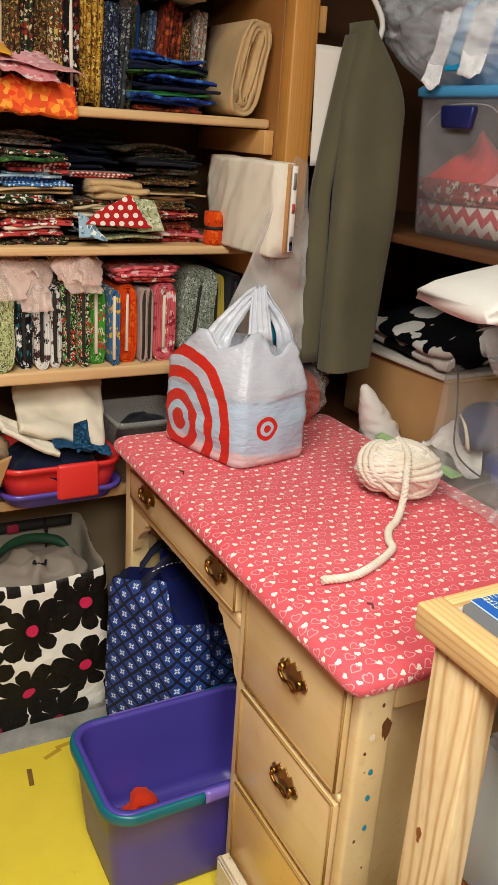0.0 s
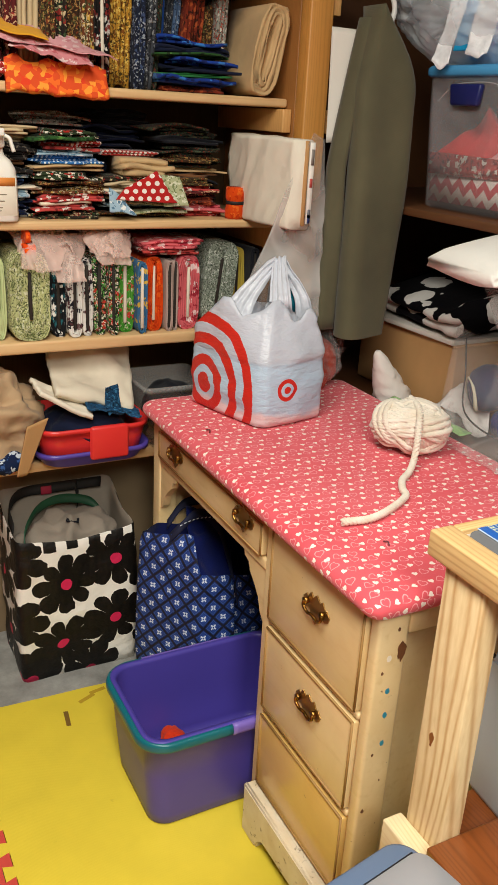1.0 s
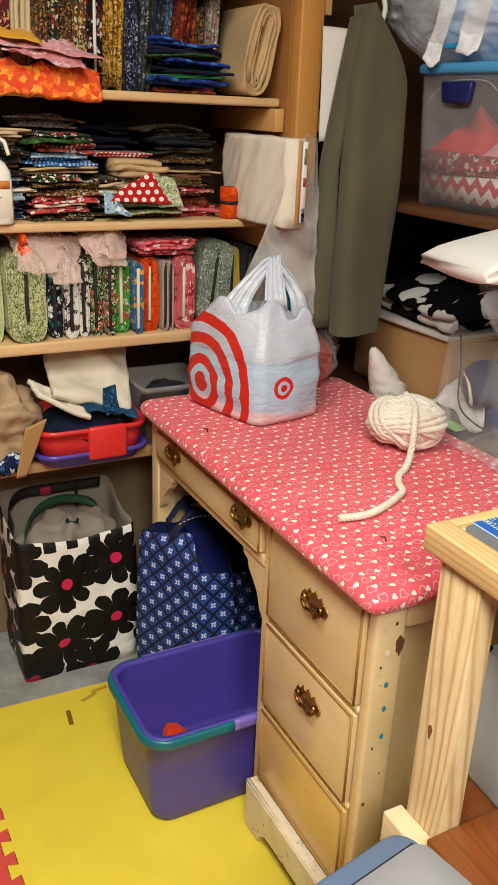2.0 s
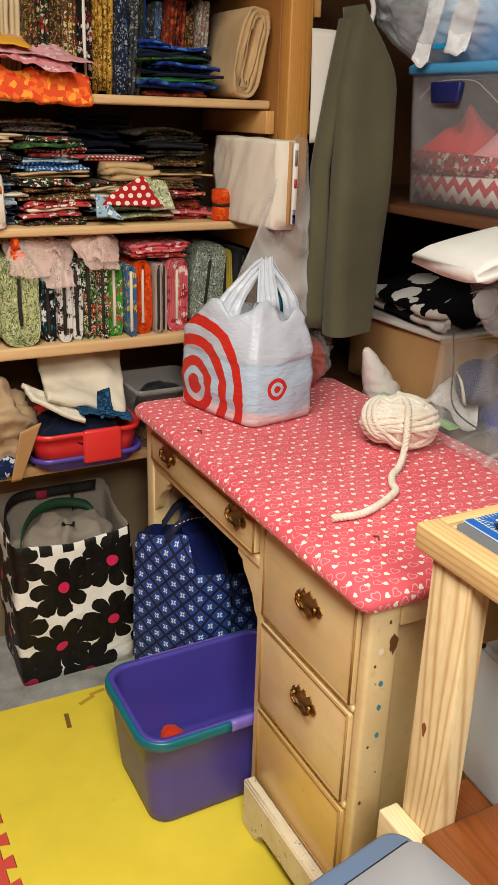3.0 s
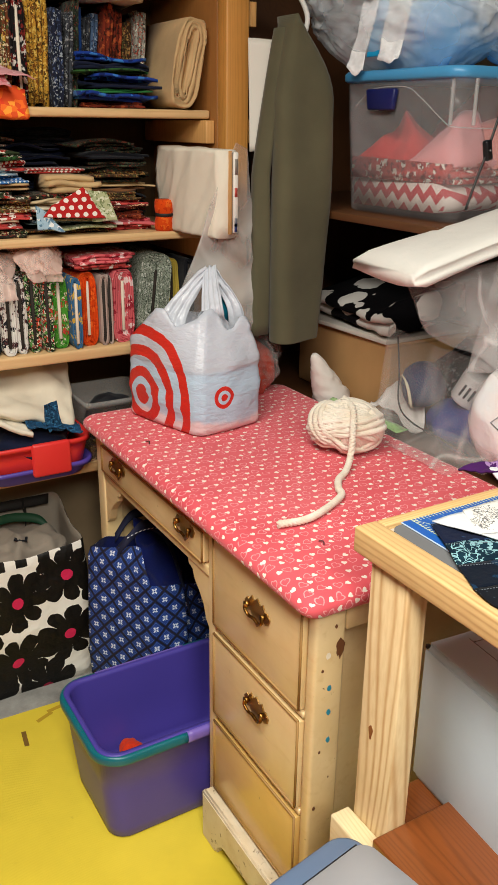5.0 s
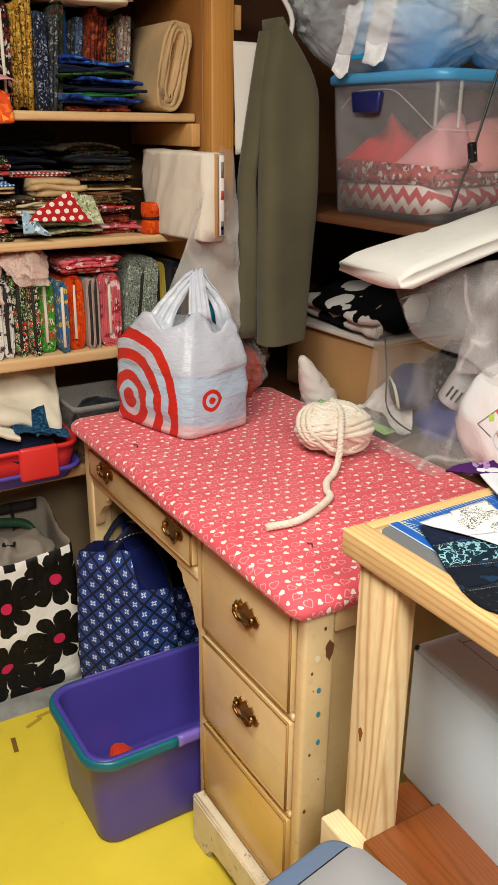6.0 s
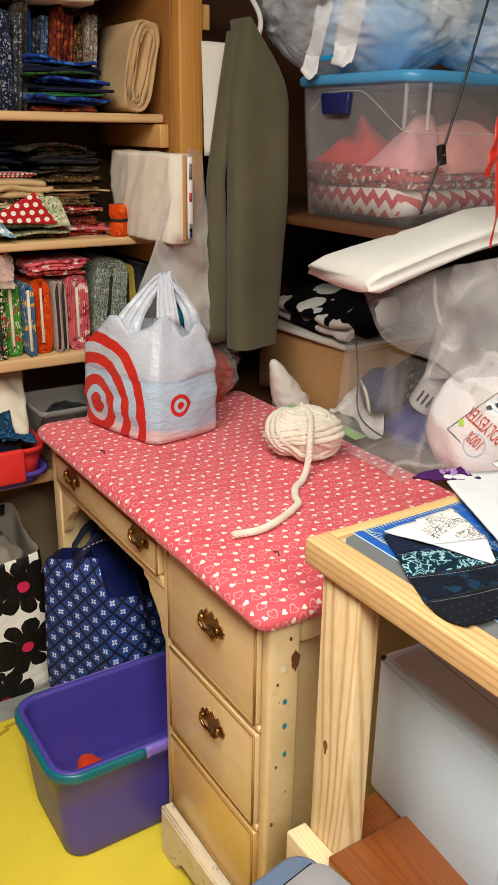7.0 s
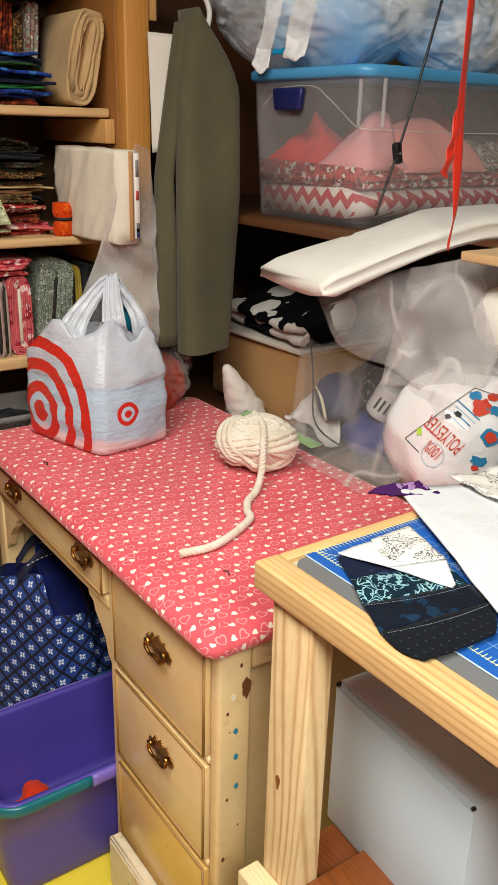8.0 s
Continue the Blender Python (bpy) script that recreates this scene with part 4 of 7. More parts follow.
for i, (x0, x1, zt, zb, y) in enumerate(((-0.305, -0.17, 1.178, 1.095, 1.09), (-0.235, -0.125, 1.165, 1.065, 1.075), (-0.14, -0.06, 1.175, 1.12, 1.10), (-0.125, -0.005, 1.178, 1.10, 1.085), (-0.10, -0.02, 1.17, 1.12, 1.07))):
    draped("tulle_scrap", ((x0, y + 0.07, zt), (x1, y + 0.07, zt), (x0 + 0.02, y - 0.015, zb), (x1 - 0.02, y - 0.015, zb)), 0.020, 17 + 2 * i, peach, "crumpled peach tulle lying on top of fabric bolts", "tulle", 0.0012, 44, 24, -0.03, 30 + i, "peach tulle scraps", True)
lying(0.085, 1.085, z3 + 0.193, 0.15, 0.014, "red_white", 330, 0.16, -3, 2, 2.0)
lying(0.09, 1.09, z3 + 0.208, 0.15, 0.022, "pink_red", 331, 0.16, 2, 3, 2.2)
bm = fold_mesh(0.02, 0.05, 0.06, 2, 8, 1)
solo("fabric_piece", bm, TONES["orange"], pose(-0.274, 1.08, z3 + 0.20), "scrap of orange cotton on the sage bolt", "fabric")

# --- lowest shelf: trays and heaped cloth ---
z4 = SHELF_Z[0]
tray_red = plain("red_tray_plastic", "d8322f", 0.35, 0.05, 30.0, 0.03)
tray_purple = plain("purple_tray_plastic", "50409a", 0.35, 0.05, 30.0, 0.03)


def tray(name, m, w, d, h, material, label, latch):
    ob = thing(name, m, label, "tray")
    bm = bmesh.new()
    out = [rounded_rect(w * s, d * s, 0.05, 6, z=z) for z, s in ((0.0, 0.82), (0.004, 0.86), (h * 0.6, 0.93), (h - 0.012, 0.96), (h - 0.012, 1.0), (h, 1.0), (h, 0.955), (h * 0.5, 0.9), (0.012, 0.82))]
    loft(bm, out)
    part("body", bm, material, ob)
    if latch:
        bm = slab((-0.022, -d / 2 - 0.010, h - 0.084), (0.078, -d / 2 + 0.006, h + 0.005), 0.008, 3)
        part("latch", bm, material, ob, "raised red front latch")
    return ob


tray("purple_tray", pose(-0.143, 1.128, z4), 0.295, 0.26, 0.042, tray_purple, "shallow purple plastic tray under a red one", False)
tray("red_tray", pose(-0.143, 1.125, z4 + 0.0125), 0.292, 0.25, 0.092, tray_red, "red plastic tray with a latch, holding cloth", True)
bm = bmesh.new()
blob(bm, (0, 0, 0), (0.11, 0.09, 0.045), 0.014, 16, 51, 48, 24, -0.04)
solo("crumpled_cloth", bm, TONES["navy_plain"], pose(-0.15, 1.11, z4 + 0.080), "heap of dark navy cloth in the red tray", "cloth")
draped("fabric_piece", ((-0.238, 1.03, 0.790), (-0.04, 1.035, 0.728), (-0.20, 1.30, 0.885), (0.03, 1.30, 0.885)), 0.022, 7, cloth("ivory_flannel", "e2d8c3"), "large ivory flannel piece folded over the trays", "fabric", 0.018, 26, 18, -0.02, 12)
draped("fabric_piece", ((-0.275, 1.03, 0.80), (-0.155, 1.00, 0.742), (-0.285, 1.10, 0.82), (-0.16, 1.10, 0.752)), 0.008, 14, cloth("off_white_cotton", "e6ddca"), "off-white cotton strip hanging into the tray", "fabric", 0.012, seed=15)
lace = printed("blue_lace_print", "1f4a6e", "3a7aa6", "0f2438", scale=140)
for k, cs in enumerate((((-0.125, 1.005, 0.812), (-0.092, 1.0, 0.818), (-0.112, 1.01, 0.735), (-0.078, 1.0, 0.738)), ((-0.165, 1.0, 0.762), (-0.03, 1.0, 0.728), (-0.165, 1.05, 0.765), (-0.03, 1.05, 0.735)))):
    draped("lace_trim", cs, 0.012, 26, lace, "dark blue lace trim hanging over the tray", "trim", 0.004, 16, 10, seed=20 + k)
bm = bmesh.new()
blob(bm, (0, 0, 0.0), (0.085, 0.11, 0.105), 0.035, 13, 61, 72, 44, -0.105)
solo("rolled_blanket", bm, cloth("tan_fleece", "b79a78"), pose(-0.365, 1.13, z4 + 0.105), "rolled tan fleece blanket on the low shelf", "blanket")
box_card = plain("brown_cardboard", "b58a58", 0.85, 0.15, 60.0)
draped("cardboard_flap", ((-0.35, 0.99, 0.615), (-0.325, 1.0, 0.612), (-0.318, 1.0, 0.735), (-0.262, 1.02, 0.745)), 0.002, 4, box_card, "bent brown cardboard flap beside the trays", "cardboard", 0.004, seed=2)
bm = bmesh.new()
blob(bm, (0, 0, 0), (0.06, 0.05, 0.025), 0.012, 20, 66, 32, 18, -0.022)
solo("crumpled_cloth", bm, TONES["navy_white"], pose(-0.37, 1.06, z4 + 0.022), "crumpled navy scraps on the low shelf", "cloth")
clear_tub = film_plastic("clear_tub_plastic", "c9c6c2", 0.35, 0.2, 6.0)
tub = thing("clear_tub", pose(0.11, 1.175, z4), "clear plastic tub with a rim, partly behind the desk", "storage tub")
bm = bmesh.new()
loft(bm, [rounded_rect(0.2 * s, 0.2 * s, 0.02, 4, z=z) for z, s in ((0, 0.86), (0.15, 0.96), (0.15, 1.02), (0.165, 1.02), (0.165, 0.95), (0.02, 0.84))])
part("body", bm, clear_tub, tub)
bm = bmesh.new()
blob(bm, (0, 0, 0), (0.075, 0.075, 0.06), 0.012, 14, 68, 32, 18, -0.055)
solo("crumpled_cloth", bm, TONES["dark"], pose(0.11, 1.175, z4 + 0.078), "dark cloth packed in the clear tub", "cloth")

# ---- purple tub with a teal rim ----
purple = plain("purple_tub_plastic", "4b409c", 0.38, 0.06, 40.0, 0.03)
teal = plain("teal_rim_plastic", "0b6672", 0.32, 0.05, 40.0, 0.02)
lilac = plain("lilac_grip_plastic", "7a66bd", 0.38, 0.05, 40.0, 0.02)
TW, TD, TH = 0.45, 0.302, 0.244
tubp = thing("storage_tub", pose(-0.017, 0.545, MZ), "open purple plastic tub with a teal rim on the foam mat", "storage tub")
bm = bmesh.new()
prof = ((0.0, 0.845, 0.81), (0.005, 0.868, 0.835), (0.03, 0.878, 0.85), (0.14, 0.92, 0.915), (TH - 0.022, 0.945, 0.950), (TH - 0.020, 0.958, 0.966), (TH + 0.004, 0.962, 0.968), (TH + 0.006, 0.955, 0.958), (TH + 0.005, 0.915, 0.895), (TH - 0.004, 0.905, 0.885), (0.14, 0.885, 0.865), (0.03, 0.85, 0.81), (0.01, 0.81, 0.77))
loft(bm, [rounded_rect(TW * a, TD * b, 0.05 * a, 8, z=z) for z, a, b in prof])
part("body", bm, purple, tubp)


def band(pts, w, h):
    """A flat moulded lip with softened edges, swept along a level run of points."""
    bm, rings = bmesh.new(), []
    for i, p in enumerate(pts):
        d = (pts[min(i + 1, len(pts) - 1)] - pts[max(i - 1, 0)]).normalized()
        out = Vector((d.y, -d.x, 0))
        rings.append([p + out * (a * w / 2) + Vector((0, 0, b * h / 2)) for a, b in ((-1, -0.9), (0.5, -1), (0.9, -0.8), (1, -0.4), (1, 0.3), (0.8, 0.75), (0.4, 1), (-0.7, 1), (-1, 0.8))])
    return loft(bm, rings)


# the loop starts at the far side and runs round by the near one
loop = rounded_rect(TW * 0.985, TD * 0.985, 0.062, 10, z=TH - 0.008)
dense = []
for a, b in zip(loop, loop[1:] + loop[:1]):
    steps = max(1, int((Vector(b) - Vector(a)).length / 0.012))
    dense += [Vector(a).lerp(Vector(b), k / steps) for k in range(steps)]
start = next(i for i, p in enumerate(dense) if p.y < 0 and p.x > -0.03 and p.y < -TD * 0.47)
dense = dense[start:] + dense[:start]
grip_end = next(i for i, p in enumerate(dense) if p.x > 0.10)
far_start = next(i for i, p in enumerate(dense) if i > grip_end and p.y > 0 and p.x < 0.12)
far_end = next(i for i, p in enumerate(dense) if i > far_start and p.x < -0.12)
part("grip", band(dense[:grip_end + 1], 0.0155, 0.026), lilac, tubp, "lilac grip let into the rim")
part("rim", band(dense[grip_end:far_start + 1], 0.0135, 0.023), teal, tubp)
part("grip", band(dense[far_start:far_end + 1], 0.0145, 0.025), lilac, tubp, "lilac grip let into the rim")
part("rim", band(dense[far_end:] + dense[:1], 0.0135, 0.023), teal, tubp)
bm = bmesh.new()
blob(bm, (0, 0, 0.008), (0.030, 0.022, 0.018), 0.014, 38, 71, 36, 22, -0.016)
solo("fabric_scrap", bm, cloth("red_orange_scrap", "d83a1c"), pose(-0.095, 0.622, MZ + 0.030), "crumpled red-orange scrap in the purple tub", "fabric scrap")
draped("fabric_scrap", ((-0.06, 0.47, 0.02), (0.09, 0.47, 0.03), (-0.04, 0.56, 0.02), (0.10, 0.56, 0.025)), 0.02, 14, cloth("blue_scrap", "2d62b4"), "crumpled blue scrap at the bottom of the tub", "fabric scrap", seed=3)

# ---- black and white flowered bag ----
g = Graph("flower_oilcloth")
u, v = g.x + g.y * 0.9, g.z
wobble = (g.noise(30.0, 2.0) - 0.5) * 0.022
col = C("e9e6de")
flowers = ((-0.229, 0.262), (-0.104, 0.133), (-0.245, 0.080), (-0.086, 0.312), (-0.385, 0.17), (-0.37, 0.35), (0.03, 0.25), (0.04, 0.05), (-0.5, 0.27), (-0.5, 0.07), (-0.62, 0.17), (-0.63, 0.36), (-0.165, -0.030), (-0.335, -0.020))
petal, heart = None, None
for i, (fx, fz) in enumerate(flowers):
    du, dv = u - (fx + 0.095), v - (fz + 0.022)
    r = g.hyp(du, dv)
    turn = g.atan(dv, du) * 4.0 + i * 0.9 + wobble * 30.0
    lobe = g.math("POWER", g.abs(g.cos(turn)), 0.28)
    p = (r + wobble) < (lobe * 0.052 + 0.037 + 0.010 * g.sin(turn * 0.5))
    q = (r + wobble * 0.3) < 0.0165
    petal = p if petal is None else g.max(petal, p)
    heart = q if heart is None else g.max(heart, q)
squares = (g.fract(u / 0.062) < 0.52) * (v > (0.386 + wobble)) * (v < 0.6)
streak = g.noise(70.0, 3.0, g.stretch(1.0, 1.0, 0.25))
col = g.mix(g.max(petal, squares), col, g.ramp(streak, [(0.35, C("0b0a09")), (0.75, C("1a1511"))]))
col = g.mix(heart, col, C("d32a58"))
flower_mat = g.done(col, 0.5, g.noise(22.0, 4.0) + g.abs(g.noise(11.0, 2.0) - 0.5), 0.7, 0.010, spec=0.3, shade=0.08)
black_band = plain("black_webbing", "1b1917", 0.7)
fbag = thing("shopping_bag", pose(-0.187, 1.158, FL), "large white shopping bag printed with big black flowers", "shopping bag")


def soft_box(w, d, h, seed, amp, n=10, lean=0.0, top=1.0):
    bm = bmesh.new()
    rings = []
    for k in range(n + 1):
        z = h * k / n
        s = 1 + (top - 1) * k / n - (0.015 if k == 0 else 0)
        ring = []
        for i, (px, py, _) in enumerate(rounded_rect(w * s, d * s, 0.018, 3)):
            ring.append((px, py, z))
        # fill the sides with points so that they can crease
        dense = []
        for a, b in zip(ring, ring[1:] + ring[:1]):
            steps = max(1, int((Vector(b) - Vector(a)).length / 0.022))
            dense += [Vector(a).lerp(Vector(b), j / steps) for j in range(steps)]
        ring = []
        for p in dense:
            m = math.sin(math.pi * min(1, z / h))
            q = p.copy()
            dirn = Vector((p.x / w, p.y / d, 0)).normalized()
            q += dirn * (amp * (crease(p + Vector((0, 0, z)), 9, seed) * 0.4 + nz((p.x, p.y, z), 6, seed)) * (0.3 + 0.7 * m))
            q.y += lean * z
            ring.append(q)
        rings.append(ring)
    return bm, rings


bm, rings = soft_box(0.325, 0.225, 0.425, 5, 0.018, 14)
for r in rings:
    for p in r:
        p.z += 0.055 * (p.z / 0.425) ** 2 * max(0.0, p.y / 0.11) - 0.02 * (p.z / 0.425) ** 3 * (1 - abs(p.x) / 0.16) * (p.y < 0)
        p.y += 0.01 * (p.z / 0.425)
lining_rings = [[Vector((p.x * 0.968, p.y * 0.958, p.z)) for p in r] for r in reversed(rings[9:])]
lip = [Vector((p.x * 0.985, p.y * 0.98, p.z + 0.002)) for p in rings[-1]]
loft(bm, [[Vector((p.x * 0.02, p.y * 0.02, p.z)) for p in rings[0]]] + rings + [lip], cap=False)
part("body", bm, flower_mat, fbag)
bm = bmesh.new()
floor_ring = [Vector((p.x * 0.5, p.y * 0.5, 0.315 + 0.03 * nz((p.x, p.y, 0), 9, 4))) for p in rings[9]]
loft(bm, [lip, *lining_rings, floor_ring, [p * 0.02 + Vector((0, 0, 0.31)) for p in floor_ring]], cap=False)
part("lining", bm, plain("grey_tan_lining", "a59a8c", 0.75, 0.25, 18.0, 0.6), fbag, "plain grey-tan inside of the bag")
green_strap = plain("dark_green_strap", "174a30", 0.6)


def ribbon(ctrl, w, thick=0.003):
    """A webbing strap standing on edge along a curve."""
    c = curve_pts(ctrl, 8)
    bm = bmesh.new()
    sheet(bm, lambda a, b: c[min(int(a * (len(c) - 1) + 0.5), len(c) - 1)] + Vector((0.25 * (b - 0.5) * w, (b - 0.5) * w * 0.5, (b - 0.5) * w)), len(c) - 1, 2, thick)
    return bm


part("handle", ribbon([(-0.135, -0.085, 0.39), (-0.125, -0.05, 0.43), (-0.07, 0.03, 0.452), (0.0, 0.06, 0.458), (0.08, 0.055, 0.44), (0.11, 0.03, 0.405)], 0.022), green_strap, fbag, "dark green webbing handle")
part("handle", ribbon([(-0.15, -0.02, 0.425), (-0.145, 0.05, 0.452), (-0.10, 0.102, 0.472), (0.0, 0.106, 0.474), (0.13, 0.102, 0.474)], 0.026), black_band, fbag, "black webbing handle")
part("handle", ribbon([(0.055, 0.100, 0.476), (0.06, 0.098, 0.44), (0.055, 0.094, 0.40), (0.05, 0.09, 0.36)], 0.024), black_band, fbag, "black webbing handle")
part("tag", slab((-0.045, 0.096, 0.460), (-0.015, 0.102, 0.484), 0.002), plain("pink_tag", "a3243f", 0.7), fbag, "dark pink tag")
bm = bmesh.new()
blob(bm, (0, 0, 0), (0.135, 0.085, 0.05), 0.030, 9, 81, 60, 34, -0.08)
solo("crumpled_cloth", bm, cloth("grey_tan_cloth", "9b9083", 0.3, 900.0, 0.6), pose(-0.187, 1.165, 0.345), "grey-tan cloth heaped in the flowered bag", "cloth")
draped("fabric_piece", ((-0.20, 1.12, 0.405), (-0.165, 1.115, 0.395), (-0.19, 1.16, 0.40), (-0.15, 1.155, 0.39)), 0.012, 20, TONES["dark"], "black scrap lying in the flowered bag", "fabric", 0.004, seed=41)

# ---- blue patterned bag in the kneehole ----
g = Graph("blue_diamond_canvas")
uv = g.n.new("ShaderNodeUVMap")
sep = g.n.new("ShaderNodeSeparateXYZ")
g.l.new(uv.outputs[0], sep.inputs[0])
tu, tv = Val(g, sep.outputs[0]) / 0.047, Val(g, sep.outputs[1]) / 0.054
fa, fb = g.fract(tu + tv) - 0.5, g.fract(tu - tv) - 0.5
dia = g.max(g.abs(fa), g.abs(fb))
ax_, ay_ = g.abs(fa + fb), g.abs(fa - fb)
rad = g.hyp(fa, fb)
col = g.mix(dia < 0.43, C("070d26"), C("122a6c"))
col = g.mix((dia < 0.37) * (dia > 0.32), col, C("34589f"))
col = g.mix(dia < 0.29, col, C("1a3f8e"))
petals = (g.min(g.abs(fa), g.abs(fb)) < 0.055) * (rad < 0.23) * (rad > 0.05)
col = g.mix(petals, col, C("d5dff2"))
col = g.mix((g.min(ax_, ay_) < 0.05) * (rad < 0.2) * (rad > 0.12), col, C("6f8cc4"))
blue_mat = g.done(col, 0.7, g.noise(20.0, 4.0), 0.6, 0.010, shade=0.2)
navy_in = plain("navy_lining", "0c1232", 0.8)
cobalt = cloth("cobalt_lining", "101c5a")
bbag = thing("tote_bag", pose(0.065, 0.845, FL), "slouching navy tote bag with pale blue diamonds under the desk", "tote bag")
# footprint corners with the height of the bag's mouth at each
TOTE = ((-0.135, 0.050, 0.490), (-0.045, -0.075, 0.515), (-0.030, -0.095, 0.420), (0.050, -0.108, 0.410), (0.070, -0.070, 0.380), (0.165, -0.085, 0.372), (0.185, 0.075, 0.44), (-0.08, 0.085, 0.49))
loop, run = [], 0.0
for (ax, ay, az), (bx, by, bz) in zip(TOTE, TOTE[1:] + TOTE[:1]):
    length = math.hypot(bx - ax, by - ay)
    steps = max(2, int(length / 0.012))
    for k in range(steps):
        t = k / steps
        loop.append((ax + (bx - ax) * t, ay + (by - ay) * t, az + (bz - az) * t, run + length * t))
    run += length


def tote_ring(t, shrink=1.0):
    out = []
    for x, y, top, sarc in loop:
        z = top * t
        n = 0.010 * crease((x, y, z * 0.7), 9, 9) + 0.010 * nz((x, y, z), 7, 4)
        d = Vector((x, y, 0)).normalized()
        slack = 1 + 0.06 * math.sin(math.pi * t) - 0.05 * (t > 0.98)
        out.append(Vector((x * shrink * slack, y * shrink * slack, z)) + d * n * (0.2 + t))
    return out


bm = bmesh.new()
uvl = bm.loops.layers.uv.new("UVMap")
rows_ = [[bm.verts.new(p) for p in tote_ring(k / 20)] for k in range(21)]
for k in range(20):
    for i in range(len(loop)):
        j = (i + 1) % len(loop)
        f = bm.faces.new((rows_[k][i], rows_[k][j], rows_[k + 1][j], rows_[k + 1][i]))
        s0, s1 = loop[i][3], loop[j][3] if j else run
        for lp, (us, kk, ii) in zip(f.loops, ((s0, k, i), (s1, k, j), (s1, k + 1, j), (s0, k + 1, i))):
            lp[uvl].uv = (us, loop[ii][2] * kk / 20)
bm.faces.new(rows_[0])
part("body", bm, blue_mat, bbag)
bm = bmesh.new()
loft(bm, [tote_ring(1.0, 0.985), tote_ring(0.9, 0.95), tote_ring(0.75, 0.90), [Vector((p.x, p.y, 0.27)) for p in tote_ring(0.7, 0.5)], [Vector((p.x * 0.02, p.y * 0.02, 0.26)) for p in tote_ring(0.7, 0.5)]], cap=False)
part("lining", bm, cobalt, bbag, "cobalt blue lining")
part("handle", ribbon([(-0.09, 0.0, 0.47), (-0.06, -0.03, 0.525), (0.0, -0.01, 0.545), (0.05, -0.02, 0.50), (0.07, -0.06, 0.40), (0.075, -0.10, 0.32)], 0.022), navy_in, bbag, "dark navy handle with white stitching")
part("handle", ribbon([(-0.05, 0.08, 0.48), (0.0, 0.07, 0.54), (0.09, 0.05, 0.53), (0.13, 0.03, 0.44)], 0.022), navy_in, bbag, "dark navy handle with white stitching")
bm = bmesh.new()
for k in range(9):
    a = Vector((-0.062 + 0.012 * k, -0.034 + 0.002 * k, 0.533 + 0.0035 * k - 0.0005 * k * k))
    tube(bm, [a, a + Vector((0.006, 0.001, 0.001))], 0.0011, 5)
part("stitching", bm, plain("white_thread", "dcdfe8", 0.8), bbag, "white stitching")
draped("crumpled_cloth", ((0.02, 0.77, 0.37), (0.13, 0.76, 0.34), (0.06, 0.90, 0.50), (0.17, 0.90, 0.44)), 0.03, 8, cobalt, "cobalt cloth stuffed in the tote bag", "cloth", 0.006, seed=92)

# ---- grey lidded bin in the foreground ----
lid_grey = plain("grey_lid", "9a9ba0", 0.45, 0.06, 60.0, 0.08)
rim_blue = plain("slate_blue_rim", "5f7390", 0.4, 0.06, 40.0, 0.03)
gbin = thing("waste_bin", pose(-0.070, -0.188, MZ, 0, 0, 10), "grey plastic bin with a slate-blue rimmed lid", "bin")
BW, BD, BH = 0.26, 0.36, 0.515
bm = bmesh.new()
loft(bm, [rounded_rect(BW * s, BD * s, 0.04, 6, -BW / 2, -BD / 2, z) for z, s in ((0, 0.80), (0.01, 0.83), (BH - 0.04, 0.96))])
part("body", bm, lid_grey, gbin)
bm = bmesh.new()
loft(bm, [rounded_rect(BW * s, BD * s2, 0.035, 8, -BW / 2, -BD / 2, z) for z, s, s2 in ((BH - 0.045, 0.985, 0.985), (BH - 0.040, 1.0, 1.0), (BH - 0.010, 1.0, 1.0), (BH - 0.003, 0.985, 0.985), (BH, 0.95, 0.96))])
lidp = part("lid", bm, rim_blue, gbin)
bm = bmesh.new()
loft(bm, [rounded_rect(BW * 0.99 * s, (BD - 0.038) * s, 0.022, 8, -BW / 2 + 0.003, -(BD + 0.036) / 2, z) for z, s in ((BH - 0.004, 1.0), (BH + 0.003, 1.0), (BH + 0.006, 0.985), (BH + 0.007, 0.5))])
part("lid_panel", bm, lid_grey, lidp, "flat grey flap of the lid")
bm = bmesh.new()
tube(bm, [(-BW + 0.012, -0.0352, BH + 0.0008), (-0.012, -0.0352, BH + 0.0008)], 0.0014, 6)
part("seam", bm, plain("dark_seam", "23262c", 0.7), lidp, "dark gap between rim and flap")

# ---- plastic shopping bag with red rings ----
TZ = 0.7765
g = Graph("ringed_bag_film")
px_, py_, pz_ = g.x + 0.21, g.y + 0.885, g.z + TZ


def rings_of(d, bands):
    on = None
    for lo, hi in bands:
        k = (d > lo) * (d < hi)
        on = k if on is None else g.max(on, k)
    return on


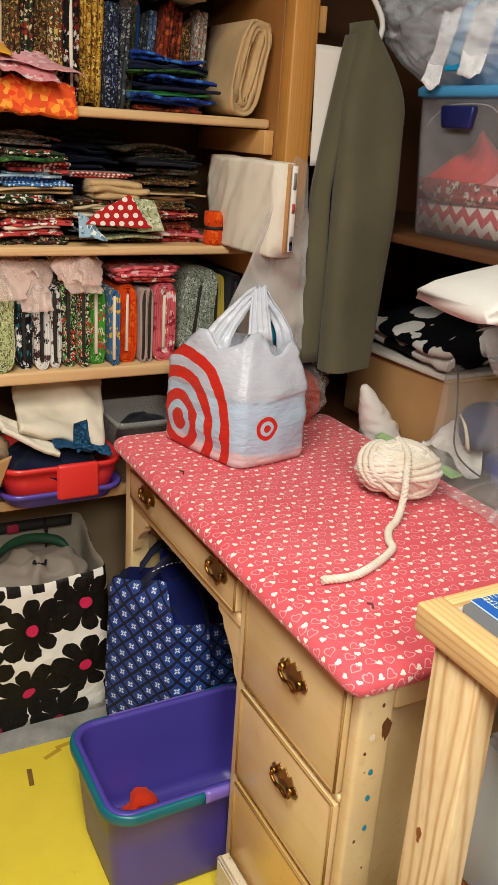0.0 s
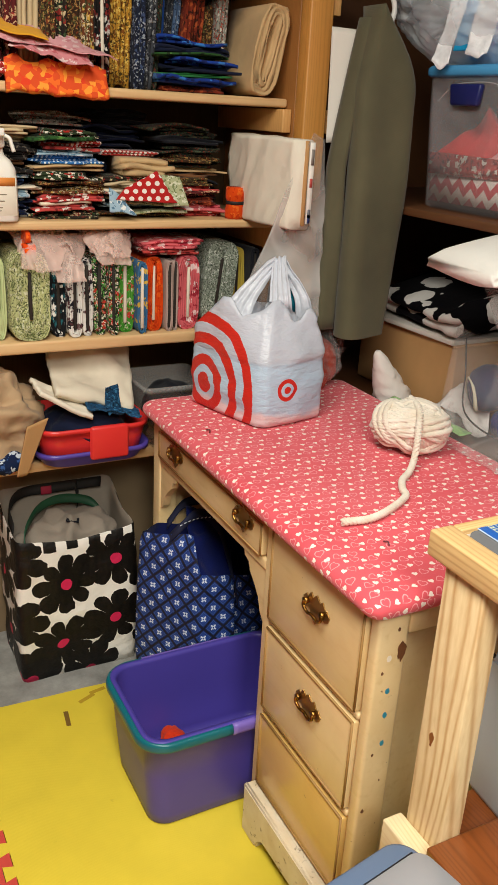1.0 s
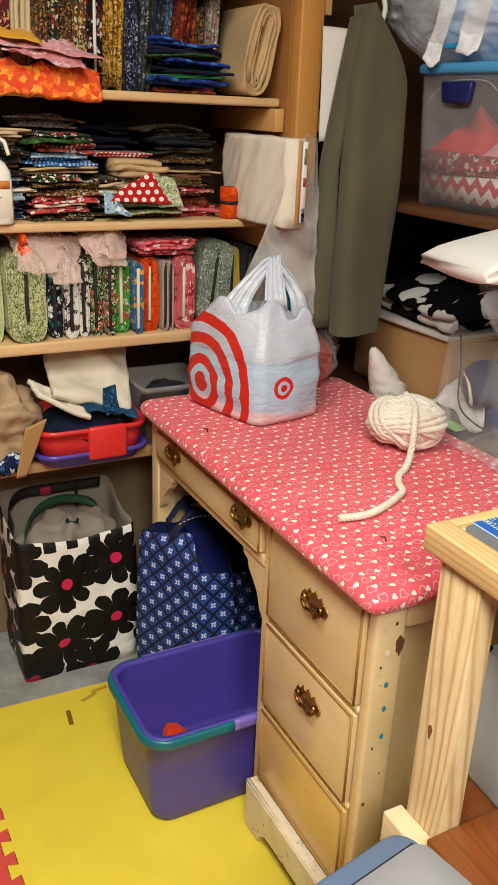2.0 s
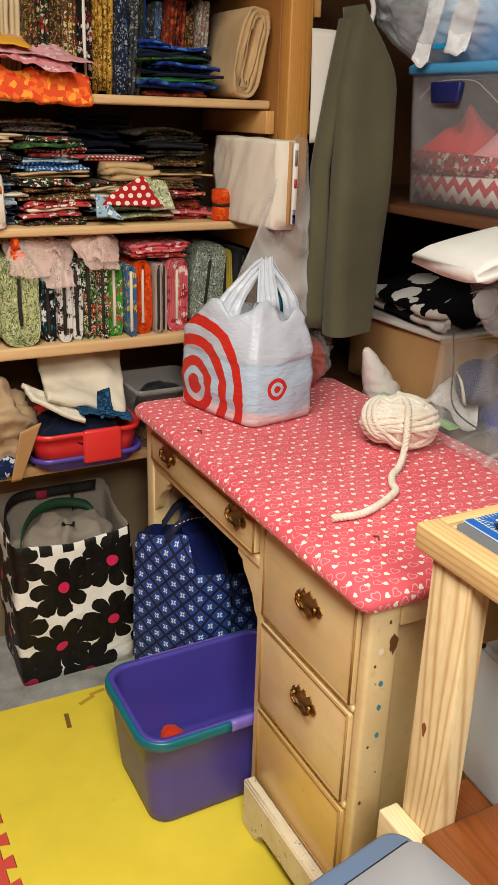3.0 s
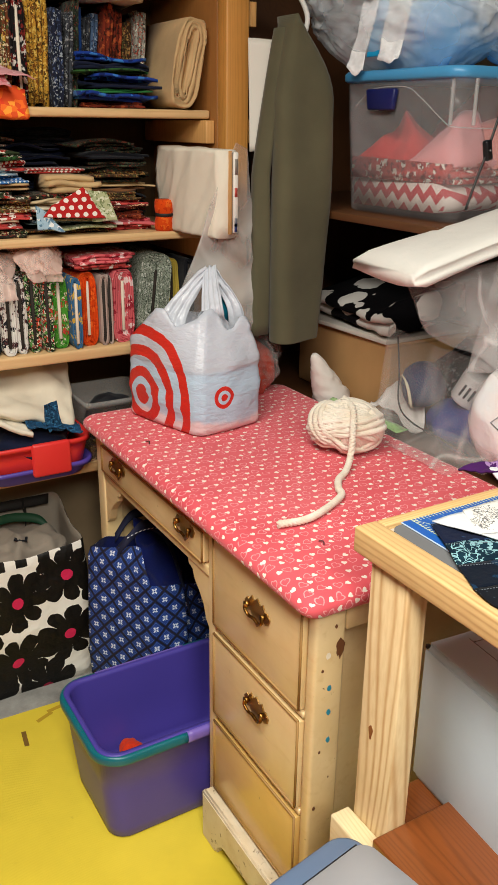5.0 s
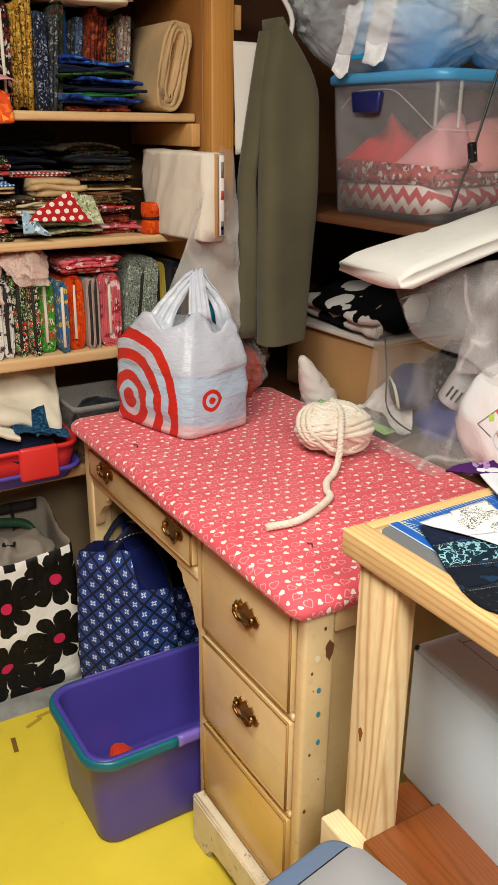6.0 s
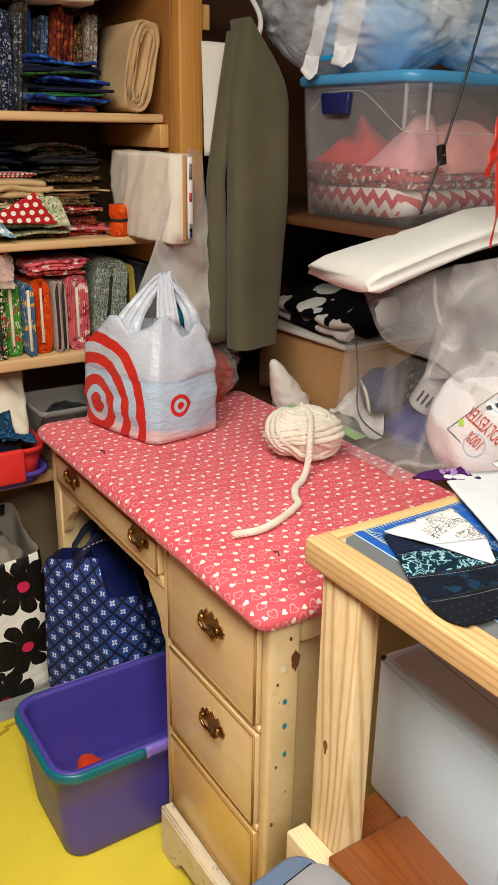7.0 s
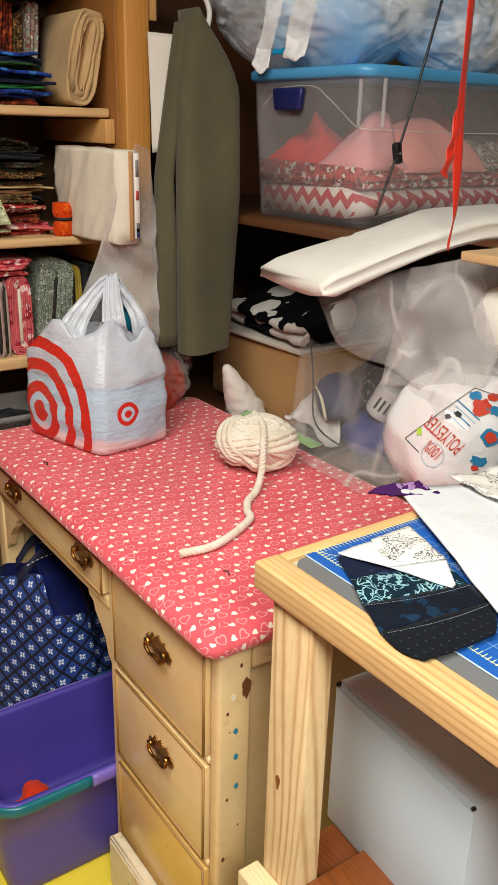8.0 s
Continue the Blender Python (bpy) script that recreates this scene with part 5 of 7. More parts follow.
wob = (g.noise(18.0, 3.0) - 0.5) * 0.012
left_side = (((px_ - 0.15) * 0.987 + (py_ - 0.705) * 0.16) < 0.006)
big = rings_of(g.hyp((px_ - 0.1014) * 0.27 - (py_ - 0.891) * 0.963, pz_ - 0.842) + wob, ((-1, 0.025), (0.044, 0.070), (0.096, 0.122), (0.146, 0.172))) * left_side
small = rings_of(g.hyp((px_ - 0.214) * 0.987 + (py_ - 0.715) * 0.16, pz_ - 0.867) + wob * 0.15, ((-1, 0.0088), (0.017, 0.0268))) * (py_ < 0.80)
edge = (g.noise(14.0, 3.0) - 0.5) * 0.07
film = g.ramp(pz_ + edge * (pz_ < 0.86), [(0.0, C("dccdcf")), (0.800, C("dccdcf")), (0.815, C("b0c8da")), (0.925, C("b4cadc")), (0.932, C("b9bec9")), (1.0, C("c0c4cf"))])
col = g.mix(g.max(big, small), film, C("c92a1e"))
cr = g.abs(g.noise(9.0, 2.0, g.stretch(1.0, 1.0, 2.6)) - 0.5) + g.abs(g.noise(26.0, 3.0, g.stretch(1.0, 1.0, 2.0)) - 0.5) * 0.5
bag_mat = g.done(col, 0.38, cr + g.abs(g.noise(60.0, 3.0, g.stretch(0.6, 0.6, 1.8)) - 0.5) * 0.25, 0.55, 0.014, shade=0.05, sub=0.05)
sbag = thing("plastic_bag", pose(0.21, 0.885, TZ), "full white plastic shopping bag with red concentric rings on the desk", "shopping bag")
cor = [Vector(p) - Vector((0.21, 0.885, 0)) for p in ((0.080, 0.955, 0), (0.150, 0.703, 0), (0.338, 0.735, 0), (0.275, 0.985, 0))]
peak = Vector((0.268, 0.865, 0)) - Vector((0.21, 0.885, 0))
FOLD = 0.152


def along(keys, s):
    """Straight runs between (s, value) pairs."""
    for (s0, v0), (s1, v1) in zip(keys, keys[1:]):
        if s0 <= s <= s1:
            return v0 + (v1 - v0) * (s - s0) / (s1 - s0)
    return keys[-1][1]


# height of the mouth and inward lean, side by side round the bag
MOUTH = ((0, 0.185), (0.38, 0.282), (0.46, 0.282), (0.62, 0.245), (0.85, 0.262), (1, 0.28), (1.22, 0.285), (1.40, 0.262), (1.48, 0.236), (1.62, 0.240), (1.76, 0.262), (1.86, 0.265), (2, 0.232), (2.5, 0.25), (3, 0.24), (3.6, 0.25), (4, 0.185))
LEAN = ((0, 0.04), (0.42, 0.10), (0.62, 0.22), (0.85, 0.36), (1, 0.40), (1.3, 0.42), (1.7, 0.34), (2, 0.22), (2.5, 0.32), (3, 0.3), (4, 0.04))
NS = 24


def bag_ring(z, amp, bulge, rise=None, inset=0.0):
    mid = sum(cor, Vector()) / 4
    pts = []
    for i in range(4):
        a, b = cor[i], cor[(i + 1) % 4]
        for k in range(NS):
            t = k / NS
            s = i + t
            p = a.lerp(b, t)
            out = (p - mid).normalized()
            p = p + out * (bulge * math.sin(math.pi * t) - inset - 0.010 * max(0, 1 - min(t, 1 - t) * 9) ** 2)
            h = z
            if rise is not None:
                h = FOLD + (along(MOUTH, s) - FOLD) * rise
            if h > FOLD:
                p = p.lerp(peak, along(LEAN, s) * (h - FOLD) / 0.11)
            q = Vector((p.x, p.y, h))
            c = crease((q.x * 0.7, q.y * 0.7, q.z * 1.8), 7, 3) * 0.8 + crease((q.x * 0.6, q.y * 0.6, q.z * 2.2), 15, 8) * 0.45
            pts.append(q + out * amp * c)
    return pts


rings = [bag_ring(0.0, 0.0, 0.0, None, 0.010)]
for z, amp, bu in ((0.003, 0.003, 0.003), (0.014, 0.006, 0.008), (0.03, 0.008, 0.010), (0.046, 0.009, 0.011), (0.062, 0.009, 0.011), (0.078, 0.008, 0.011), (0.094, 0.007, 0.010), (0.110, 0.007, 0.009), (0.126, 0.006, 0.008), (0.140, 0.005, 0.006)):
    rings.append(bag_ring(z, amp, bu))
rings.append(bag_ring(0.148, 0.005, 0.006, None, 0.0015))
rings.append(bag_ring(0.1505, 0.005, 0.006, None, 0.0))
for k in range(1, 10):
    rings.append(bag_ring(0, 0.009, 0.007, k / 9, 0.002 * k / 9))
rings.append(bag_ring(0, 0.008, 0.006, 1.0, 0.004))
rings.append(bag_ring(0, 0.006, 0.0, 0.6, 0.016))
rings.append(bag_ring(0, 0.004, 0.0, 0.25, 0.05))
bm = bmesh.new()
loft(bm, rings)
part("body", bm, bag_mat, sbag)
strap_mat = film_plastic("white_bag_film", "ccd0da", 0.95, 0.27, 30.0)


def strap(ctrl, w0, w1, seed, folds=3):
    c = curve_pts(ctrl, 8)
    n = len(c) - 1

    def f(a, b):
        i = min(int(a * n + 0.5), n)
        d = (c[min(i + 1, n)] - c[max(i - 1, 0)]).normalized()
        side = d.cross(Vector((0.66, 0.75, 0))).normalized()
        w = (w0 + (w1 - w0) * a ** 0.7) * (1 + 0.15 * nz((a * 4, b, seed), 1.3))
        depth = abs(math.sin(b * math.pi * folds + seed + 0.8 * nz((a * 3, 0, seed), 1))) * 0.007 * (0.25 + a)
        return c[i] + side * (b - 0.5) * w + Vector((-0.66, -0.75, 0)) * depth + Vector((0, 0, 0.004 * nz((a * 5, b * 5, seed), 1.7)))

    bm = bmesh.new()
    sheet(bm, f, n, 22, 0.0012)
    return part("handle", bm, strap_mat, sbag, "twisted white plastic handle")


P = peak
strap([(0.030, -0.085, 0.235), (0.026, -0.092, 0.26), (0.022, -0.099, 0.285), (0.038, -0.06, 0.325), (P.x, P.y, 0.368)], 0.088, 0.032, 1, 4)
strap([(0.092, -0.085, 0.215), (0.092, -0.090, 0.245), (0.088, -0.085, 0.28), (0.076, -0.05, 0.322), (P.x + 0.006, P.y, 0.356)], 0.050, 0.024, 2, 2)
strap([(-0.062, -0.03, 0.235), (-0.042, -0.03, 0.265), (0.004, -0.025, 0.318), (P.x - 0.002, P.y, 0.362)], 0.085, 0.024, 3, 3)
strap([(0.10, 0.07, 0.19), (0.09, 0.05, 0.26), (0.07, 0.01, 0.33), (P.x, P.y + 0.006, 0.36)], 0.05, 0.022, 4, 3)
bm = bmesh.new()
blob(bm, (0, 0, 0), (0.035, 0.03, 0.03), 0.008, 22, 4, 24, 14, -0.03)
solo("fabric_scrap", bm, cloth("teal_cloth", "12718a"), pose(0.295, 0.86, TZ + 0.262), "teal cloth showing in the bag's opening", "fabric scrap")
# ---- ball of cream cord ----
g = Graph("cream_cord")
tw = g.sin((g.x + g.y * 0.6 + g.z * 1.3) * 700.0) * 0.35
cord = g.done(g.ramp(g.noise(30.0, 3.0), [(0.3, C("e0d3bd")), (0.7, C("f0e8da"))]), 0.9, tw + g.noise(500.0), 0.6, 0.0015, sheen=0.3, spec=0.2, shade=0.15)
yarn = thing("cord_ball", pose(0.405, 0.478, TZ), "loosely wound ball of thick cream cotton cord", "yarn ball")
RX, RY, RZ = 0.076, 0.058, 0.053
CR = 0.0068
view_turn = Matrix.Rotation(radians(-38), 3, "Z")


def skein(d, grow=1.0):
    """Surface of the two-lobed skein along a direction."""
    waist = 1 - 0.20 * math.exp(-((d.x + 0.30) / 0.16) ** 2)
    q = view_turn @ Vector((d.x * RX, d.y * RY * waist, d.z * RZ * waist)) * grow
    q.z = max(q.z + RZ + 0.007, CR * 0.9)
    return q


bm = bmesh.new()
rings = []
for j in range(1, 20):
    th = math.pi * j / 20
    rings.append([skein(Vector((math.cos(th), math.sin(th) * math.cos(a), math.sin(th) * math.sin(a))), 0.90) for a in (2 * math.pi * i / 24 for i in range(24))])
loft(bm, rings)
part("core", bm, cord, yarn)
rng = random.Random(11)
bands = [((0.93, 0.30, 0.22), 14, 0.128, 0.98), ((0.35, 0.45, 0.82), 6, 0.15, 1.03), ((-0.75, 0.5, 0.42), 8, 0.13, 1.02), ((0.15, 0.95, -0.25), 4, 0.22, 1.08), ((-0.30, 0.25, 0.92), 4, 0.17, 1.10), ((0.60, -0.55, 0.58), 3, 0.20, 1.09)]
for ax, count, gap, lift in bands:
    ax = Vector(ax).normalized()
    e1 = ax.orthogonal().normalized()
    e2 = ax.cross(e1)
    for k in range(count):
        off = max(-0.9, min(0.9, (k - (count - 1) / 2) * gap + rng.uniform(-0.025, 0.025)))
        rr = math.sqrt(1 - off * off)
        grow = lift + rng.uniform(-0.03, 0.05)
        ph = rng.uniform(0, 6.28)
        pts = []
        for i in range(33):
            a = 2 * math.pi * i / 32
            d = ax * (off + 0.05 * math.sin(2 * a + ph) * rr) + (e1 * math.cos(a) + e2 * math.sin(a)) * rr
            pts.append(skein(d, grow))
        bm = bmesh.new()
        tube(bm, pts, CR, 7)
        part("strand", bm, cord, yarn)
o = Vector((0.405, 0.478, TZ))
tail = [Vector(p) - o for p in ((0.412, 0.50, 0.893), (0.392, 0.440, 0.888), (0.366, 0.402, 0.848), (0.350, 0.385, 0.803), (0.320, 0.360, TZ + 0.009), (0.284, 0.335, TZ + 0.007), (0.258, 0.300, TZ + 0.007), (0.241, 0.268, TZ + 0.007), (0.178, 0.232, TZ + 0.007), (0.120, 0.213, TZ + 0.007), (0.064, 0.220, TZ + 0.007))]
line = curve_pts(tail, 28)
run, strands = 0.0, ([], [], [])
for i, p in enumerate(line):
    d = (line[min(i + 1, len(line) - 1)] - line[max(i - 1, 0)]).normalized()
    e1 = d.cross(Vector((0.3, 0.4, 0.86))).normalized()
    e2 = d.cross(e1)
    run += (p - line[max(i - 1, 0)]).length
    for k in range(3):
        a = run / 0.024 * 2 * math.pi + k * 2.094
        strands[k].append(p + (e1 * math.cos(a) + e2 * math.sin(a)) * 0.0036)
bm = bmesh.new()
for st in strands:
    tube(bm, st, 0.0042, 7)
part("tail", bm, cord, yarn, "loose twisted cord end lying on the desk")
# bits on the cloth
for x, y, r, h in ((0.032, 0.733, 0.010, "3a2a20"), (0.099, 0.133, 0.008, "6a3a40")):
    bm = bmesh.new()
    tube(bm, curve_pts([(0, -r, 0.001), (r * 0.5, 0, 0.003), (0, r, 0.001)], 4), 0.0013, 6)
    solo("thread_bit", bm, plain("lint", h, 0.9), pose(x, y, TZ), "tiny dark thread bit on the pink cloth", "thread")
# ---- fluffy cone and green film behind the ball ----
bm = bmesh.new()
fluff = cloth("white_fleece", "e3ddd6")
rings = []
for k in range(20):
    t = k / 19
    c = Vector((0.572, 0.85, 0.893)).lerp(Vector((0.645, 0.85, 0.745)), t)
    r = 0.007 + 0.046 * t ** 0.75
    ring = []
    for i in range(20):
        a = 2 * math.pi * i / 20
        rr = r * (1 + 0.22 * nz((math.cos(a) * 2, math.sin(a) * 2, t * 7), 1.5) + 0.12 * nz((math.cos(a) * 6, math.sin(a) * 6, t * 20), 1.5)) 
        ring.append(c + Vector((0.92 * math.cos(a), math.sin(a), 0.35 * math.cos(a) * (k < 19))) * rr - Vector((0.645, 0.85, 0.742)))
    rings.append(ring)
loft(bm, rings)
solo("fleece_cone", bm, fluff, pose(0.645, 0.85, 0.742), "white fluffy fleece rolled to a cone behind the desk", "fleece")

# ---- pine work table ----
table = thing("work_table", pose(0, 0, 0), "knotty pine work table with a framed top and low shelf", "table")
ZT = 0.932
part("front_rail", slab((-0.006, -1.35, ZT - 0.040), (0.035, -0.086, ZT), 0.004, 3), pine_y, table)
part("end_rail", slab((0.0352, -0.106, ZT - 0.040), (0.92, -0.0865, ZT - 0.0005), 0.003, 3), pine_x, table)
part("top_panel", slab((0.036, -1.35, ZT - 0.03), (0.92, -0.1065, ZT - 0.0088), 0.0), plain("white_board", "d9d4c8", 0.7), table, "whitish board inset in the frame")
part("post", slab((0.004, -0.198, FL), (0.043, -0.118, ZT - 0.0425), 0.003, 2), pine_raw, table, "raw pine upright with a knot")
part("post", slab((0.86, -0.188, FL), (0.90, -0.132, ZT - 0.0425), 0.003, 2), pine_raw, table)
part("post", slab((0.004, -1.30, FL), (0.043, -1.22, ZT - 0.0425), 0.003, 2), pine_raw, table)
part("post", slab((0.86, -1.30, FL), (0.90, -1.22, ZT - 0.0425), 0.003, 2), pine_raw, table)
part("low_rail", slab((-0.033, -1.3, 0.335), (0.0035, -0.106, 0.432), 0.003, 2), wood("pale_pine", "ecd9b0", "d6b47c", "y", 1.4, 0.55, 9, False), table, "pale pine rail")
part("low_shelf", slab((-0.023, -1.28, 0.4325), (0.90, -0.1985, 0.458), 0.003, 2), stained, table, "reddish-brown stained board")
part("low_shelf", slab((0.0435, -0.198, 0.4065), (0.90, -0.115, 0.4322), 0.003, 2), stained, table, "reddish-brown stained board")
bm = bmesh.new()
extrude_outline(bm, [(-0.145 + 0.006 * math.cos(a) * (0.7 + 0.3 * math.sin(3 * a)), 0.607 + 0.013 * math.sin(a)) for a in (i * 0.524 for i in range(12))], 0.0034, 0.006)
part("knot", bm, plain("dark_knot", "8a5224", 0.6), table, smooth=False)

grey_mat = plain("grey_underlay", "6d6e70", 0.75, 0.15, 90.0, 0.3)
bm = bmesh.new()
loft(bm, [[(x, y + 0.002 * nz((x * 30, y * 30, z), 1), z) for x, y, z in rounded_rect(0.70, 0.9, 0.02, 5, 0.389, -0.558, zz)] for zz in (ZT - 0.0086, ZT - 0.0055)])
solo("underlay", bm, grey_mat, Matrix(), "grey felt underlay lying in the table frame", "mat", smooth=False)
g = Graph("cutting_mat_blue")
gx, gy = g.x - 0.083, g.y + 0.106
inch = 0.0254
lines = g.min(g.abs(g.fract(gx / inch + 0.5) - 0.5), g.abs(g.fract(gy / inch + 0.5) - 0.5)) < 0.022
inside = (gx > 0.0) * (gy < 0.0)
edge = g.max((g.abs(gx) < 0.0007) * (gy < 0.004), (g.abs(gy) < 0.0007) * (gx > -0.004))
tick = g.max((g.abs(g.fract(gx / (inch / 4) + 0.5) - 0.5) < 0.10) * (g.abs(gy + 0.003) < 0.005), (g.abs(g.fract(gy / (inch / 4) + 0.5) - 0.5) < 0.10) * (g.abs(gx - 0.003) < 0.005))
diag = (g.abs(gx + gy * 0.6) < 0.0007) * inside
col = g.mix(lines * inside * 0.6, C("1f5cb0"), C("8fb6cf"))
col = g.mix(g.max(g.max(edge, tick * (gx > -0.005) * (gy < 0.005)), diag), col, C("d8dda8"))
mat_blue = g.done(col, 0.45, g.noise(300.0), 0.1, 0.0005, shade=0.06)
cm = thing("cutting_mat", Matrix(), "blue cutting mat with a pale measuring grid", "cutting mat")
bm = bmesh.new()
loft(bm, [rounded_rect(0.61, 0.45, 0.014, 6, 0.371, -0.317, z) for z in (ZT - 0.0054, ZT - 0.0028)])
part("sheet", bm, mat_blue, cm, smooth=False)
bm = bmesh.new()
tube(bm, [*rounded_rect(0.611, 0.451, 0.014, 6, 0.371, -0.317, ZT - 0.0040), rounded_rect(0.611, 0.451, 0.014, 6, 0.371, -0.317, ZT - 0.0040)[0]], 0.0011, 6)
part("pale_edge", bm, plain("pale_blue_edge", "b9cfe6", 0.5), cm)

# patchwork on the table
FZ = ZT + 0.001
quilt = thing("patchwork_piece", pose(0.092, -0.262, FZ), "unfinished navy and black patchwork strips on the table", "patchwork")
navy_a = printed("navy_swirl", "111c38", "2c4468", scale=40, cover=0.4)
g = Graph("teal_leaf_batik")
fern = g.join(g.x + (g.noise(40.0, 2.0) - 0.5) * 0.05, g.y + (g.noise(38.0, 2.0) - 0.5) * 0.05, g.z)
lf = g.vor(95.0, 1.0, "DISTANCE_TO_EDGE", fern)
leaf_on = (Val(g, lf.outputs["Distance"]) < 0.085) * (g.noise(26.0, 2.0) > 0.46)
leafy = g.done(g.mix(leaf_on, g.ramp(g.noise(30.0, 3.0), [(0.3, C("081826")), (0.7, C("123646"))]), C("8fbcc4")), 0.85, g.noise(60.0), 0.3, 0.003, spec=0.15)
night = printed("midnight_print", "0b1524", "14304a", scale=40, cover=0.4)
dots = dotted("black_dotted", "0b1019", "36414e", 0.013, 0.08, 0.02)


def patch(parent, corners, material, seed, org, amp=0.004, label="", thick=0.0022, rounded=0.0):
    c = [Vector(p) - org for p in corners]

    def f(u, v):
        u = 0.5 + (u - 0.5) * (1 - rounded * v ** 3)
        p = (c[0] * (1 - u) + c[1] * u) * (1 - v) + (c[2] * (1 - u) + c[3] * u) * v
        wx = p.x + org.x
        p.z += amp * (0.5 + crease(p, 15, seed) * 0.5) * (1 if wx > -0.016 else 0)
        if wx < -0.018:
            p.z -= 0.9 * (-0.018 - wx)
        return p

    bm = bmesh.new()
    sheet(bm, f, 18, 10, thick)
    return part("strip", bm, material, parent, label)


org = Vector((0.092, -0.262, FZ))
z_ = FZ + 0.0005
patch(quilt, ((0.088, -0.142, z_), (0.205, -0.205, z_), (0.064, -0.196, z_), (0.195, -0.240, z_)), navy_a, 1, org)
patch(quilt, ((0.064, -0.1965, z_), (0.195, -0.2405, z_), (0.037, -0.250, z_), (0.182, -0.285, z_)), leafy, 2, org)
patch(quilt, ((0.037, -0.2505, z_), (0.182, -0.2855, z_), (0.012, -0.305, z_), (0.166, -0.328, z_)), night, 3, org)
patch(quilt, ((0.012, -0.3055, z_), (0.166, -0.3285, z_), (-0.004, -0.368, z_), (0.138, -0.380, z_)), dots, 4, org, rounded=0.28)
bm = bmesh.new()
rng = random.Random(5)
for k in range(26):
    a = Vector((0.206 - 0.04 * (k / 26), -0.205 - 0.175 * (k / 26), z_ + 0.004)) - org
    tube(bm, curve_pts([a, a + Vector((rng.uniform(-0.004, 0.012), rng.uniform(-0.008, 0.008), 0.002)), a + Vector((rng.uniform(0.0, 0.02), rng.uniform(-0.012, 0.012), 0.001))], 3), 0.0003, 4)
for k in range(40):
    u = k / 40
    for v0, v1 in (((0.062, -0.200), (0.193, -0.245)), ((0.035, -0.254), (0.180, -0.290)), ((0.010, -0.309), (0.164, -0.333))):
        a = Vector((v0[0] + (v1[0] - v0[0]) * u, v0[1] + (v1[1] - v0[1]) * u - 0.006 * math.sin(u * 3.1), z_ + 0.0042)) - org
        tube(bm, [a, a + Vector((0.0022, -0.0007, 0.0))], 0.0004, 4)
part("stitching", bm, plain("pale_thread", "8a949e", 0.8), quilt, "pale frayed threads and stitches")
g = Graph("white_scribble_print")
warp = g.join(g.x + (g.noise(30.0) - 0.5) * 0.03, g.y + (g.noise(28.0, 3.0) - 0.5) * 0.03, g.z)
sc = g.vor(210.0, 1.0, "DISTANCE_TO_EDGE", warp)
scrib = (Val(g, sc.outputs["Distance"]) < 0.075) * (g.noise(34.0, 2.0) > 0.48)
scribble = g.done(g.mix(scrib * 0.85, C("e9e6e0"), C("3a3d48")), 0.85, g.noise(60.0), 0.2, 0.002, shade=0.08)
white_cot = cloth("white_cotton", "dde0e4", 0.10, 900.0, 0.5)
tri = thing("patchwork_piece", pose(0.174, -0.198, FZ + 0.006), "white printed cotton triangle sewn to dark strips", "patchwork")
org = Vector((0.174, -0.198, FZ + 0.006))
z_ = FZ + 0.006
patch(tri, ((0.089, -0.143, z_), (0.150, -0.141, z_), (0.119, -0.206, z_), (0.121, -0.207, z_)), white_cot, 6, org, 0.003)
patch(tri, ((0.150, -0.140, z_ + 0.001), (0.226, -0.137, z_ + 0.001), (0.120, -0.206, z_ + 0.001), (0.196, -0.232, z_ + 0.001)), scribble, 7, org, 0.003)
patch(tri, ((0.120, -0.207, z_), (0.196, -0.233, z_), (0.150, -0.286, z_), (0.160, -0.282, z_)), white_cot, 8, org, 0.003)
draped("fabric_piece", ((0.304, -0.034, FZ + 0.012), (0.49, -0.13, FZ + 0.016), (0.137, -0.375, FZ + 0.012), (0.32, -0.51, FZ + 0.012)), 0.004, 6, white_cot, "long white cotton strip lying across the patchwork", "fabric", 0.003, 24, 24, seed=31)
draped("fabric_piece", ((0.39, -0.065, FZ + 0.024), (0.64, -0.09, FZ + 0.03), (0.36, -0.27, FZ + 0.03), (0.62, -0.40, FZ + 0.03)), 0.012, 8, scribble, "white cotton with a fine dark leaf print", "fabric", 0.003, 22, 22, seed=33)
draped("fabric_piece", ((0.260, -0.015, FZ + 0.004), (0.335, -0.045, FZ + 0.02), (0.282, -0.062, FZ + 0.008), (0.345, -0.085, FZ + 0.016)), 0.010, 18, printed("purple_print", "4a1f5e", "b08ac0", scale=60, cover=0.3), "small purple cotton scrap at the table's end", "fabric", 0.004, seed=35)

# ---- white carton on the low shelf ----
carton_mat = plain("white_carton", "ccd9e4", 0.55, 0.06, 30.0, 0.05)
CW, CD, CH = 0.34, 0.282, 0.267
carton = thing("carton", pose(0.138, -0.107, 0.4325, 0, 0, -4.9), "plain white cardboard carton under the work table", "box")
part("body", slab((0.004, -CD, 0.0), (CW, 0, CH - 0.004), 0.004, 2), carton_mat, carton)
part("flap", slab((0.0, -CD - 0.001, 0.01), (0.0035, 0.001, CH - 0.013), 0.0015, 2), carton_mat, carton, "tucked front flap")
part("lid", slab((0.007, -CD + 0.003, CH - 0.0035), (CW, -0.002, CH), 0.0015, 2), carton_mat, carton)
bm = bmesh.new()
tube(bm, [(0.07, -0.02, CH + 0.0004), (0.07, -CD * 0.86, CH + 0.0004)], 0.0005, 4)
